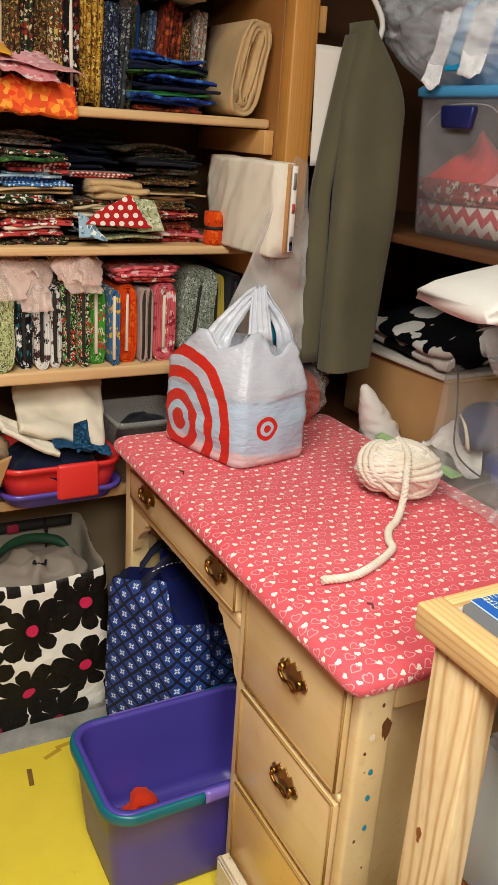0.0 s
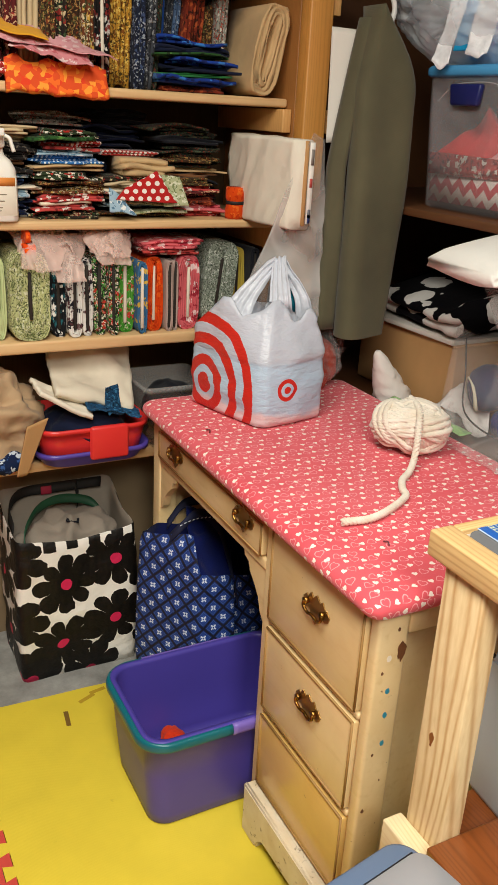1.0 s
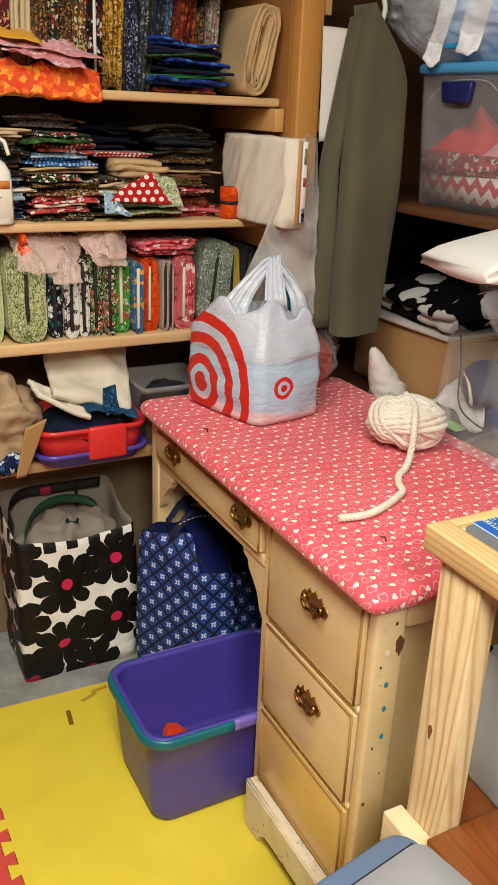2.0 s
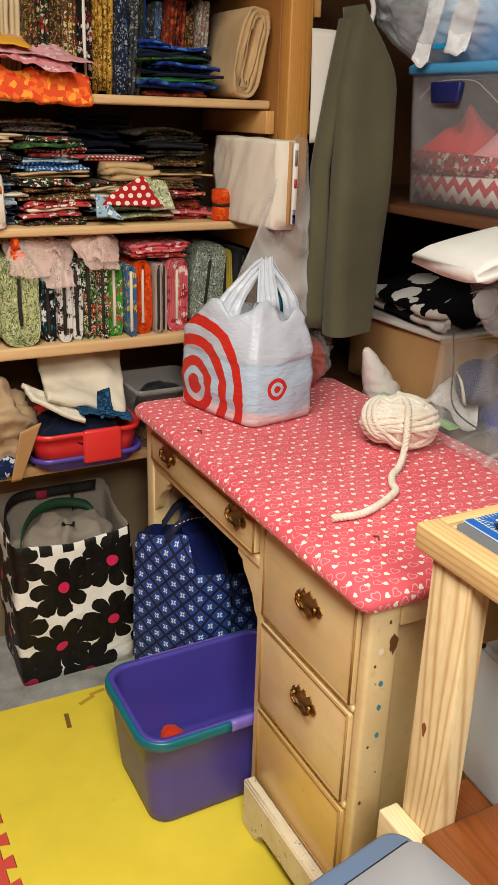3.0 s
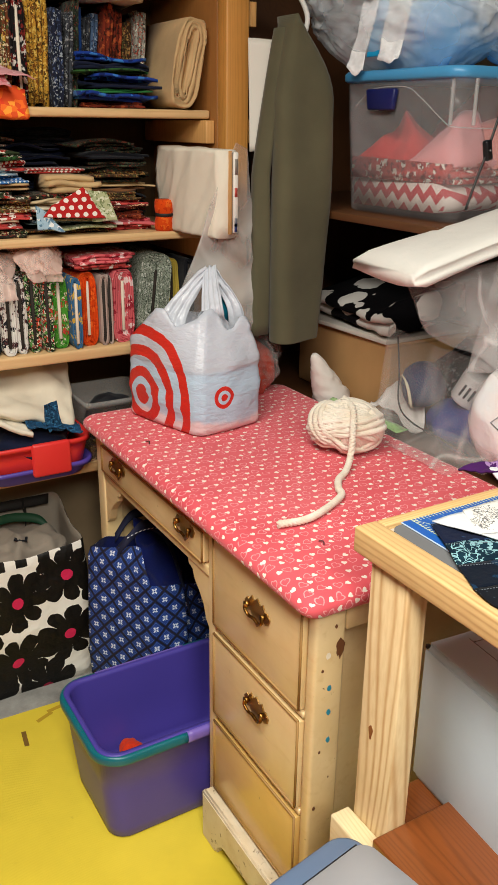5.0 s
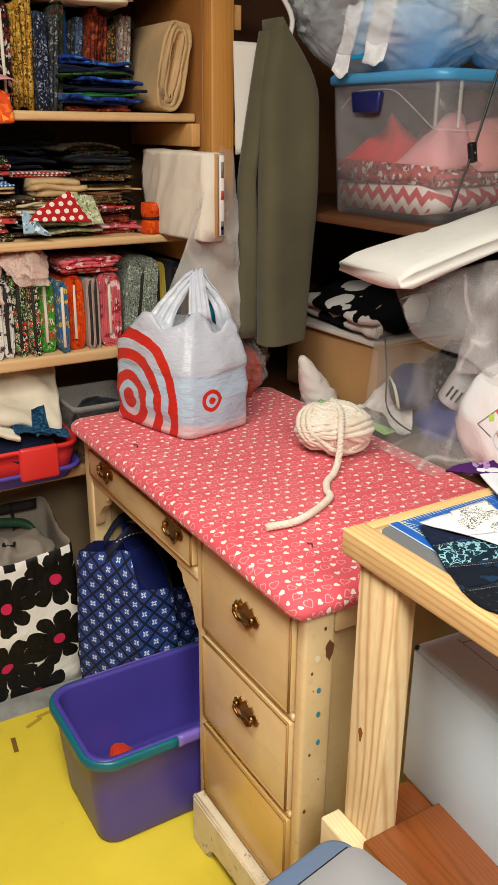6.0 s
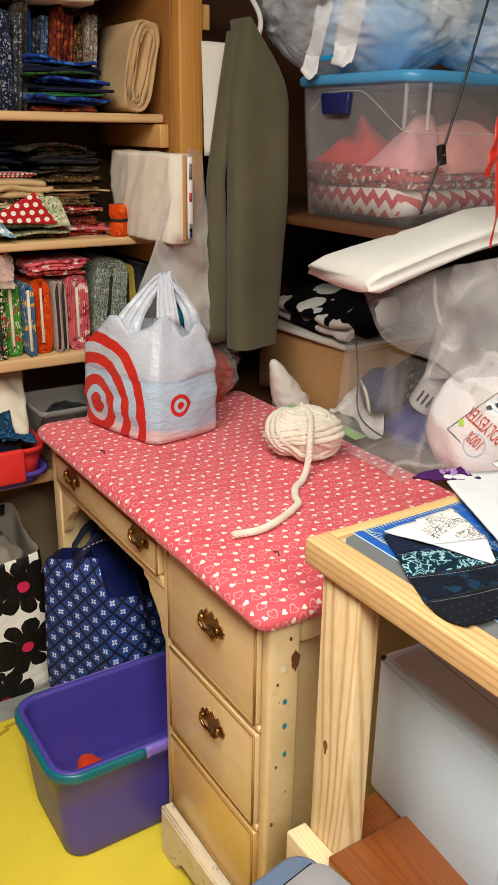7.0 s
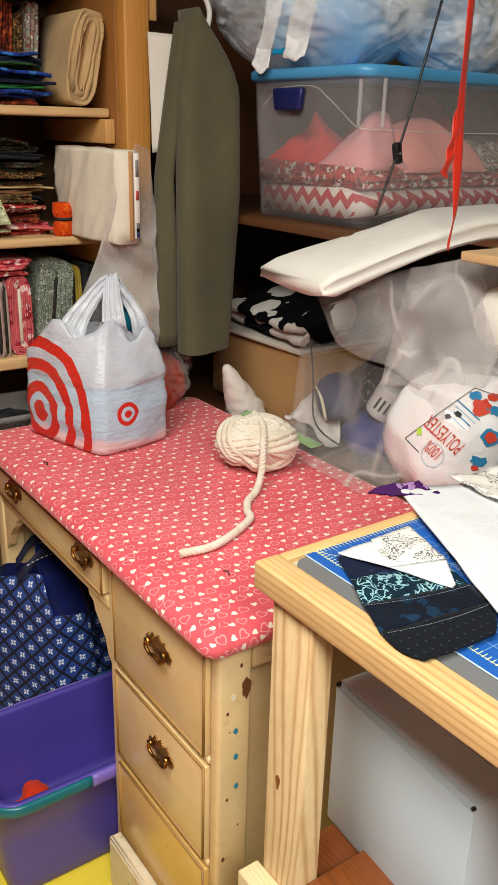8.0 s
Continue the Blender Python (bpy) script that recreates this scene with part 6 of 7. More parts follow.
tube(bm, curve_pts([(0.07, -0.03, CH + 0.0004), (0.11, -0.035, CH + 0.0004), (0.115, -0.06, CH + 0.0004), (0.14, -0.065, CH + 0.0004), (0.15, -0.04, CH + 0.0004)], 5), 0.0006, 4)
part("crease_line", bm, plain("carton_crease", "8f8a84", 0.8), carton)
bm = slab((-0.001, -0.005, CH - 0.009), (0.006, 0.0005, CH - 0.0025), 0.001)
box(bm, (-0.001, -CD - 0.0005, CH - 0.007), (0.005, -CD + 0.004, CH - 0.0025), 0.001)
part("slot", bm, plain("carton_gap", "2a211b", 0.9), carton, "dark gap at the lid's corner")

# ---- things on the side shelves ----
EZ = 1.263
clear_box = film_plastic("clear_bin_plastic", "dcd8da", 0.15, 0.12, 4.0)
lid_blue = plain("sky_blue_lid", "4c9cd0", 0.35, 0.05, 20.0, 0.03)
BX0, BX1, BY0, BY1 = 0.635, 1.25, 0.462, 0.872
bw, bd = BX1 - BX0, BY1 - BY0
cx, cy = (BX0 + BX1) / 2, (BY0 + BY1) / 2
sbin = thing("storage_bin", pose(cx, cy, EZ), "clear plastic storage bin with a sky-blue lid and dark blue latch", "storage bin")
bm = bmesh.new()
loft(bm, [rounded_rect(bw * s, bd * s, 0.035, 6, z=z) for z, s in ((0, 0.90), (0.006, 0.93), (0.22, 0.975), (0.30, 0.985), (0.30, 0.978), (0.22, 0.968), (0.012, 0.92))])
part("body", bm, clear_box, sbin)
bm = bmesh.new()
loft(bm, [rounded_rect(bw * s, bd * s, 0.04, 6, z=z) for z, s in ((0.298, 1.0), (0.302, 1.02), (0.316, 1.02), (0.322, 1.0), (0.322, 0.9))])
part("lid", bm, lid_blue, sbin)
frosty = film_plastic("frosted_rim", "d8d6d6", 0.4, 0.3, 4.0)
bm = bmesh.new()
arch = [(0.0, 0.215), (0.04, 0.245), (0.08, 0.272), (0.12, 0.284), (0.22, 0.284), (0.27, 0.262), (0.33, 0.225), (0.365, 0.205), (0.385, 0.202)]
tube(bm, curve_pts([(-bw / 2 * 0.978, bd / 2 - 0.015 - a, z) for a, z in arch[1:]] + [(-bw / 2 + 0.06, -bd / 2 * 0.985, 0.200), (0.0, -bd / 2 * 0.985, 0.198), (bw / 2 - 0.05, -bd / 2 * 0.985, 0.20)], 6), 0.0014, 6)
# two upright bars: a frosted rib, and a thin gleam modelled as a bar
for x, y in ((-bw / 2 + 0.012, -bd / 2 + 0.03), (-bw / 2 + 0.05, -bd / 2 - 0.0)):
    box(bm, (x - 0.004, y - 0.003, 0.205), (x + 0.004, y + 0.003, 0.298), 0.002)
part("moulded_rib", bm, frosty, sbin, "frosted moulded rib, with a modelled gleam at the corner")
bm = slab((-bw / 2 - 0.012, -0.012, 0.236), (-bw / 2 + 0.004, 0.092, 0.282), 0.005, 2)
for v in bm.verts:
    v.co.y = 0.04 + (v.co.y - 0.04) * (1.0 if v.co.z > 0.262 else 0.86)
part("latch", bm, plain("dark_blue_latch", "191f5c", 0.35), sbin, "dark blue latch")
# cloth inside
g = Graph("chevron_cotton")
uu = (g.x + g.y) / 0.044
zig = g.abs(g.fract(uu) - 0.5) * 0.044
ch = g.fract((g.z + zig) / 0.044) < 0.5
chev = g.done(g.mix(ch, C("e9dcd6"), C("c0454c")), 0.9, g.noise(40.0), 0.2, 0.003)
coral = cloth("coral_fleece", "f39c95")
rose = cloth("rose_cotton", "f3a3a6")
bin_red = cloth("dark_red_cotton", "d8403e")


def in_bin(x, y, z, w, d, h, m_, seed, label, rz=0, layers=3, wild=1.6):
    return solo("folded_fabric", fold_mesh(w, d, h, layers, seed, wild, 12), m_, pose(x, y, z, 0, 0, rz), label, "fabric", "fabrics in the clear bin")


in_bin(0.94, 0.488, EZ + 0.014, 0.54, 0.355, 0.066, chev, 401, "white and red chevron cotton at the bottom of the bin", 0, 1, 0.4)
in_bin(0.94, 0.485, EZ + 0.082, 0.545, 0.36, 0.046, TONES["red_white"], 402, "red and white printed cotton in the bin", 2)
for i, (x0, x1, y0, y1, z, rise, lean, m_, lab) in enumerate((
        (0.672, 0.845, 0.66, 0.845, 0.125, 0.085, 0.0, bin_red, "crumpled red cotton in the clear bin"),
        (0.672, 0.835, 0.495, 0.66, 0.120, 0.105, 0.03, rose, "crumpled rose cotton in the clear bin"),
        (0.79, 1.06, 0.488, 0.63, 0.115, 0.115, -0.04, coral, "crumpled coral fleece in the clear bin"),
        (0.84, 1.19, 0.64, 0.845, 0.13, 0.155, 0.02, bin_red, "crumpled dark red cotton in the clear bin"),
        (1.04, 1.20, 0.49, 0.64, 0.12, 0.06, 0.0, TONES["grey_floral"], "crumpled grey print in the clear bin"))):
    def peak_cloth(u, v):
        h = (math.sin(math.pi * u) * math.sin(math.pi * v)) ** 0.8
        p = Vector((x0 + (x1 - x0) * u, y0 + (y1 - y0) * v, 0))
        k = crease(p, 9, 410 + i) * 0.022 + nz(p, 14, 420 + i) * 0.02
        edge = min(u, 1 - u, v, 1 - v)
        w = min(1.0, edge * 6)
        return Vector((p.x - x0 + (lean * h + 0.03 * nz(p, 11, 430 + i)) * w, p.y - y0 + 0.02 * nz(p, 12, 440 + i) * w, max(0.0, rise * h + k * w)))
    solo("crumpled_cloth", sheet(bmesh.new(), peak_cloth, 44, 36, 0.004), m_, pose(x0, y0, EZ + z), lab, "cloth", "fabrics in the clear bin")
# soft bags on the lid
def film_bag(bm, rx, ry, rz, seed):
    """A slack bag of thin film, with long sharp folds running to its gathered neck."""
    rings = []
    for j in range(1, 84):
        th = math.pi * j / 84
        ring = []
        for i in range(150):
            ph = 2 * math.pi * i / 150
            d = Vector((math.sin(th) * math.cos(ph), math.sin(th) * math.sin(ph), math.cos(th)))
            skew = ph * 2.2 + 1.4 * nz(d, 1.3, seed)
            fold = crease((math.cos(skew) * 1.6, math.sin(skew) * 1.6, th * 0.6), 1.9, seed) * 0.024 + crease((d.x, d.y, d.z * 1.6), 2.9, seed + 3) * 0.016 + crease((d.x * 1.3, d.y, d.z), 5.5, seed + 8) * 0.007 + nz(d, 1.6, seed + 6) * 0.045
            fold *= min(1.0, (rz / 0.11) ** 2)
            fold *= min(1.0, max(0.15, d.z + 0.75))
            q = Vector((d.x * rx, d.y * ry, d.z * rz)) + d * fold
            q.z = max(q.z + rz * 0.9, 0.0005 + 0.0005 * math.cos(ph))
            ring.append(q)
        rings.append(ring)
    loft(bm, rings)


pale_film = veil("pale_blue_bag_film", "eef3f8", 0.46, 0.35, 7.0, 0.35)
LZ = EZ + 0.3225
baby = cloth("baby_blue_fleece", "8cc4f4")
for i, (x, y, rx, ry, rz, dz, m_, nm, lab, cat) in enumerate((
        (0.79, 0.76, 0.13, 0.15, 0.095, 0.085, baby, "fleece_blanket", "baby blue fleece bundled in a clear bag", "fleece"),
        (0.985, 0.60, 0.105, 0.105, 0.085, 0.08, baby, "fleece_blanket", "baby blue fleece bundled on the bin's lid", "fleece"),
        (1.16, 0.56, 0.13, 0.13, 0.085, 0.08, cloth("off_white_fill", "d9d6cc"), "fleece_blanket", "off-white fibre fill bundle on the bin's lid", "fleece"))):
    bm = bmesh.new()
    blob(bm, (0, 0, rz), (rx, ry, rz), 0.026, 8, 430 + i, 72, 44, 0.0)
    solo(nm, bm, m_, pose(x, y, LZ), lab, cat)
for i, (x, y, rx, ry, rz, lab) in enumerate(((0.78, 0.80, 0.20, 0.25, 0.13, "thin white plastic bag full of pale blue fleece"), (0.99, 0.575, 0.15, 0.14, 0.115, "thin white plastic bag of fleece on the bin"), (1.19, 0.54, 0.16, 0.15, 0.10, "clear plastic bag of white fibre fill"))):
    bm = bmesh.new()
    film_bag(bm, rx, ry, rz, 440 + i)
    solo("plastic_bag", bm, pale_film, pose(x, y, LZ + 0.0005), lab, "plastic bag")
knot = film_plastic("white_knot_film", "eeeef0", 0.9, 0.3, 40.0)
for k, cs in enumerate((((0.598, 0.80, 1.590), (0.616, 0.765, 1.588), (0.640, 0.80, 1.735), (0.668, 0.775, 1.735)), ((0.606, 0.70, 1.594), (0.622, 0.655, 1.592), (0.650, 0.72, 1.735), (0.672, 0.66, 1.735)))):
    draped("bag_handle", cs, 0.020, 14, knot, "white plastic bag handle hanging over the lid", "plastic bag", 0.0015, 16, 18, seed=50 + k)
draped("fabric_scrap", ((0.622, 0.760, 1.612), (0.632, 0.705, 1.610), (0.642, 0.765, 1.690), (0.648, 0.705, 1.690)), 0.004, 20, cloth("cyan_cloth", "1391c4"), "bright cyan cloth showing between bag handles", "fabric scrap", 0.003, seed=3)
# cardboard box with cow-print fleece on it
cbox = thing("cardboard_box", pose(0.70, 0.69, 0.7425), "brown cardboard box on the side shelf", "box")
part("body", slab((0.0, 0.0, 0.0), (0.38, 0.42, 0.19), 0.003, 2), box_card, cbox)
part("flap", slab((-0.002, 0.0, 0.186), (0.19, 0.42, 0.1935), 0.001, 1), box_card, cbox)
solo("foam_board", slab((0, 0, 0), (0.30, 0.38, 0.012), 0.002), plain("white_foam_board", "d5cec4", 0.7), pose(0.69, 0.70, 0.9365, 0, 0, 2), "white board lying on the cardboard box", "board")
g = Graph("cow_print_fleece")
wv = g.join(g.x + (g.noise(16.0, 2.0) - 0.5) * 0.05, g.y + (g.noise(17.0, 2.0) - 0.5) * 0.05, g.z + (g.noise(18.0, 2.0) - 0.5) * 0.05)
cv = g.vor(10.5, 0.7, "F1", wv)
cow = g.done(g.mix(g.soft(Val(g, cv.outputs["Distance"]), 0.43, 0.415), C("0b0a0d"), C("dcd8d2")), 0.95, g.noise(400.0, 2.0), 0.3, 0.003, sheen=0.0, spec=0.1, shade=0.1)
bm = fold_mesh(0.36, 0.27, 0.085, 2, 460, 1.2, 16)
for v in bm.verts:
    v.co = Vector((v.co.y, -v.co.x, v.co.z * (1.0 - 0.25 * (v.co.y < 0.05))))
solo("folded_fleece", bm, cow, pose(0.69, 0.885, 0.950, 0, -9, -6), "black fleece with white cow patches folded on a box", "fleece")

# batting folded over the shelf's edge
batt_mat = cloth("white_batting", "e8e5de", 0.07, 220.0, 0.5)


def batt(u, v, lift):
    x = 0.445 + 0.80 * u
    droop = max(0.0, (0.80 - x) / 0.355)
    z = EZ + 0.022 - 0.104 * droop ** 1.25 + lift + 0.012 * max(0, u - 0.45)
    yf, yn = 0.452 + 0.11 * min(1, max(0.0, (0.66 - x) / 0.21)), 0.312 - 0.16 * u
    y = yn + (yf - yn) * v
    p = Vector((x + 0.03 * (v - 0.5) * droop, y, z))
    p.z += 0.006 * nz((x, y, lift * 20), 7, 3)
    return p


bm = bmesh.new()
rings = []
for i in range(31):
    u = i / 30
    ring = []
    pinch = 1.0 if i > 0 else 0.6
    for k in range(40):
        a = 2 * math.pi * k / 40
        v = 0.5 + 0.5 * math.copysign(abs(math.cos(a)) ** 0.4, math.cos(a)) * (1 - 0.07 * math.exp(-(math.sin(a) / 0.2) ** 2))
        ring.append(batt(u, v, 0.026 * pinch * math.copysign(abs(math.sin(a)) ** 0.6, math.sin(a))) - Vector((0.8, 0.35, EZ)))
    rings.append(ring)
loft(bm, rings)
solo("folded_batting", bm, batt_mat, pose(0.8, 0.35, EZ), "thick white quilt batting folded and drooping over a shelf", "batting")
bm = bmesh.new()
rings = []
for i in range(21):
    t = i / 20
    c = Vector((0.735, 0.17, 1.120)).lerp(Vector((1.15, 0.10, 1.15)), t)
    rings.append([c + Vector((0.0, math.cos(a), math.sin(a))) * (0.062 + 0.006 * nz((math.cos(a) * 2, math.sin(a) * 2, t * 6), 1.4)) * (0.7 if i in (0, 20) else 1) - Vector((0.9, 0.15, 1.07)) for a in (2 * math.pi * k / 26 for k in range(26))])
loft(bm, rings)
solo("rolled_batting", bm, batt_mat, pose(0.9, 0.15, 1.07), "rolled white batting below the shelf", "batting")
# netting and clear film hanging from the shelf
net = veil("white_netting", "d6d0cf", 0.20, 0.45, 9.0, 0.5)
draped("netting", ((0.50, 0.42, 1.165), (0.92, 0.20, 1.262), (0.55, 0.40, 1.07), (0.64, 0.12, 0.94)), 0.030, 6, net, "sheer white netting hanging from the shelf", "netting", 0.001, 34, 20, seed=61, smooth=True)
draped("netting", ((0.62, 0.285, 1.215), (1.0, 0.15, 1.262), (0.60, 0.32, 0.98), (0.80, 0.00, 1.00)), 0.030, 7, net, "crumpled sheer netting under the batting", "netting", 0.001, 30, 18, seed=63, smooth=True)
draped("plastic_sheet", ((0.665, 0.66, 1.00), (0.60, 0.12, 1.00), (0.60, 0.62, 0.745), (0.56, 0.20, 0.790)), 0.014, 6, clear_film, "clear plastic sheet draped beside the desk", "plastic sheet", 0.001, 30, 22, 0.0, 65, smooth=True)
draped("plastic_sheet", ((0.50, 0.60, 0.782), (0.50, 0.25, 0.782), (0.62, 0.66, 0.80), (0.62, 0.18, 0.83)), 0.012, 10, clear_film, "crumpled clear film on the desk's edge", "plastic sheet", 0.001, 30, 18, 0.0, 67, smooth=True)
# things seen through the film
bm = bmesh.new()
blob(bm, (0, 0, 0.10), (0.15, 0.17, 0.11), 0.02, 11, 71, 48, 30, 0.0)
solo("crumpled_cloth", bm, printed("black_speckle", "17181c", "8b8d92", scale=110, cover=0.35), pose(0.90, 0.50, 0.7425), "heap of black speckled cloth on the side shelf", "cloth")
bm = bmesh.new()
blob(bm, (0, 0, 0.055), (0.11, 0.13, 0.06), 0.016, 12, 73, 44, 26, 0.0)
solo("crumpled_cloth", bm, cloth("royal_blue_fleece", "2b3f86"), pose(0.76, 0.42, 0.7425), "royal blue fleece heaped on the side shelf", "cloth")
cap = thing("knit_cap", pose(0.70, 0.545, 0.845, 12, -22, -30), "dark blue knit cap with cream bands", "cap")
bm = bmesh.new()
rings = [[(r * math.cos(a), r * math.sin(a), z) for a in (2 * math.pi * k / 28 for k in range(28))] for z, r in ((0, 0.052), (0.02, 0.054), (0.05, 0.050), (0.075, 0.038), (0.088, 0.018), (0.09, 0.004))]
loft(bm, rings)
part("crown", bm, cloth("navy_knit", "1d2a55"), cap)
for r_ in (0.046, 0.034):
    bm = bmesh.new()
    tube(bm, [(-0.048 + 0.01 * math.sin(a), r_ * math.cos(a), 0.01 + r_ * 1.3 * math.sin(a)) for a in (math.pi * k / 16 for k in range(17))], 0.004, 6)
    part("band", bm, plain("cream_knit_band", "d9d2b8", 0.9), cap, "cream knitted band")
mug = thing("spool", pose(0.705, 0.42, 0.865, 25, 10, 0), "white spool with black print behind clear film", "spool")
bm = bmesh.new()
loft(bm, [[(r * math.cos(a), r * math.sin(a), z) for a in (2 * math.pi * k / 24 for k in range(24))] for z, r in ((0, 0.036), (0.004, 0.038), (0.07, 0.038), (0.074, 0.036))])
part("body", bm, plain("white_spool", "d8d8d8", 0.5), mug)
for k in range(6):
    bm = bmesh.new()
    a0 = 3.3 + k * 0.33
    tube(bm, [(0.0385 * math.cos(a0), 0.0385 * math.sin(a0), 0.022), (0.0385 * math.cos(a0 + 0.05), 0.0385 * math.sin(a0 + 0.05), 0.052)], 0.003, 5)
    part("print_bars", bm, plain("spool_ink", "20222a", 0.6), mug)
tissue = film_plastic("tissue_paper", "e6e1dc", 0.85, 0.7, 30.0)
draped("tissue", ((0.64, 0.70, 0.79), (0.66, 0.50, 0.775), (0.70, 0.66, 0.845), (0.70, 0.55, 0.86)), 0.02, 13, tissue, "crumpled white tissue beside the desk", "tissue", 0.0015, 24, 18, seed=75)
draped("film_strip", ((0.585, 0.80, 0.775), (0.605, 0.80, 0.785), (0.575, 0.50, 0.782), (0.612, 0.50, 0.782)), 0.004, 12, film_plastic("pale_green_film", "a9d68c", 0.7, 0.3), "pale green plastic strip at the desk's edge", "plastic strip", 0.001, 6, 30, seed=77)
bm = bmesh.new()
tube(bm, curve_pts([(0.66, 0.62, 0.98), (0.655, 0.60, 0.90), (0.645, 0.58, 0.82), (0.62, 0.50, 0.80), (0.60, 0.36, 0.80), (0.585, 0.24, 0.792)], 7), 0.0022, 6)
solo("cord", bm, plain("black_cord", "141414", 0.5), Matrix(), "thin black cord trailing beside the desk", "cord")

# ---- bag of fibre fill with print ----
from mathutils.bvhtree import BVHTree
g = Graph("fill_bag_film")
cr = g.abs(g.noise(24.0, 5.0) - 0.5)
fill_mat = g.done(g.mix(g.soft(g.noise(7.0), 0.4, 0.6), C("e1e4e6"), C("e6e0e0")), 0.2, cr, 0.4, 0.01, coat=0.4, shade=0.05, sub=0.1)
fbag2 = thing("fill_bag", pose(0.716, 0.198, 0.7425), "puffy clear bag of white polyester fibre fill with red print", "fibre fill bag")
bm = bmesh.new()
blob(bm, (0, 0, 0.138), (0.152, 0.13, 0.138), 0.010, 8, 81, 72, 44, 0.0, 0.86)
bvh = BVHTree.FromBMesh(bm)
part("bag", bm, fill_mat, fbag2)
view = Vector((1.30, 1.09, -0.59)).normalized()
right = Vector((1.09, -1.30, 0.0)).normalized()
upv = right.cross(view)


def onto_bag(a, b):
    """A point of the print, a to the right and b up as seen by a reader upside down, laid on the bag."""
    o = Vector((0.007, 0.022, 0.1235)) + right * a + upv * b - view * 0.4
    hit = bvh.ray_cast(o, view)[0]
    return (hit if hit is not None else o + view * 0.28) - view * 0.003


def print_line(text, a, b, size, turn, material, squeeze):
    cu = bpy.data.curves.new("print", "FONT")
    cu.body, cu.size, cu.align_x, cu.resolution_u = text, size, "CENTER", 3
    tmp = bpy.data.objects.new("print", cu)
    scene.collection.objects.link(tmp)
    bpy.context.view_layer.update()
    me = bpy.data.meshes.new_from_object(tmp.evaluated_get(bpy.context.evaluated_depsgraph_get()))
    bpy.data.objects.remove(tmp)
    ca, sa = math.cos(radians(turn)), math.sin(radians(turn))
    for v in me.vertices:
        x, y = v.co.x * squeeze, v.co.y - size * 0.35
        v.co = onto_bag(a + x * ca - y * sa, b + x * sa + y * ca)
    me.materials.append(material)
    ob = new("print", me)
    ob.parent = fbag2
    return ob


red_ink = plain("red_bag_ink", "c8402e", 0.5)
print_line("POLYESTER", -0.018, 0.004, 0.040, 143, red_ink, 0.42)
print_line("100%", -0.034, -0.028, 0.033, 143, red_ink, 0.5)


def print_shape(name, pts, material, label=""):
    me = bpy.data.meshes.new(name)
    me.from_pydata([onto_bag(a, b) for a, b in pts], [], [list(range(len(pts)))])
    me.materials.append(material)
    ob = new(name, me)
    ob.parent = fbag2
    if label:
        ob["label"] = label


blue_ink, grey_ink, green_ink = plain("blue_bag_ink", "2c7fae", 0.5), plain("pale_blue_ink", "a9c3d6", 0.5), plain("green_sticker", "b6e04a", 0.5)


def disc(a, b, r, n=10, sx=1.0):
    rr = [r * (0.85 + 0.6 * nz((k * 1.7, a * 90, b * 70), 1.0)) for k in range(n)]
    return [(a + rr[k] * sx * math.cos(2 * math.pi * k / n), b + rr[k] * math.sin(2 * math.pi * k / n)) for k in range(n)]


black_ink = plain("black_bag_ink", "24262c", 0.5)
for a, b, r, sx, m_, lab in ((0.048, 0.062, 0.018, 1.2, red_ink, "red"), (0.033, 0.085, 0.011, 1.2, blue_ink, "blue"), (0.072, 0.060, 0.012, 1.3, blue_ink, "blue"), (0.066, 0.086, 0.009, 1.4, red_ink, "red"),
                             (0.004, 0.046, 0.006, 1.2, black_ink, "black"), (-0.014, 0.040, 0.005, 1.4, black_ink, "black"), (0.070, 0.008, 0.020, 1.0, blue_ink, "blue"), (0.070, 0.008, 0.013, 1.0, red_ink, "red"), (0.052, -0.040, 0.012, 1.5, blue_ink, "blue"), (0.046, -0.052, 0.006, 1.5, red_ink, "red")):
    print_shape("print_patch", disc(a, b, r, 14, sx), m_, lab + " printed patch")
for (a0, b0), (a1, b1) in (((-0.090, -0.010), (-0.03, 0.045)), ((-0.03, 0.045), (0.030, 0.100)), ((0.030, 0.100), (0.075, 0.088)), ((-0.090, -0.010), (-0.060, -0.034))):
    n_ = Vector((b0 - b1, a1 - a0)).normalized() * 0.0008
    run_ = [(a0 + (a1 - a0) * k / 8, b0 + (b1 - b0) * k / 8) for k in range(9)]
    print_shape("print_bars", [(a + n_.x, b + n_.y) for a, b in run_] + [(a - n_.x, b - n_.y) for a, b in reversed(run_)], plain("grey_bag_ink", "6a6e74", 0.5))
print_shape("sticker", [(-0.068, -0.002), (-0.059, 0.0), (-0.060, 0.013), (-0.069, 0.011)], green_ink, "small green sticker")
for k in range(4):
    a0, b0 = 0.022 - 0.005 * k, 0.056 - 0.009 * k
    ca, sa = math.cos(radians(143)), math.sin(radians(143))
    ln = 0.028 - 0.004 * k
    print_shape("print_bars", [(a0 + ca * -ln - sa * -0.0012, b0 + sa * -ln + ca * -0.0012), (a0 + ca * ln - sa * -0.0012, b0 + sa * ln + ca * -0.0012), (a0 + ca * ln - sa * 0.0012, b0 + sa * ln + ca * 0.0012), (a0 + ca * -ln - sa * 0.0012, b0 + sa * -ln + ca * 0.0012)], grey_ink if k % 2 else blue_ink)
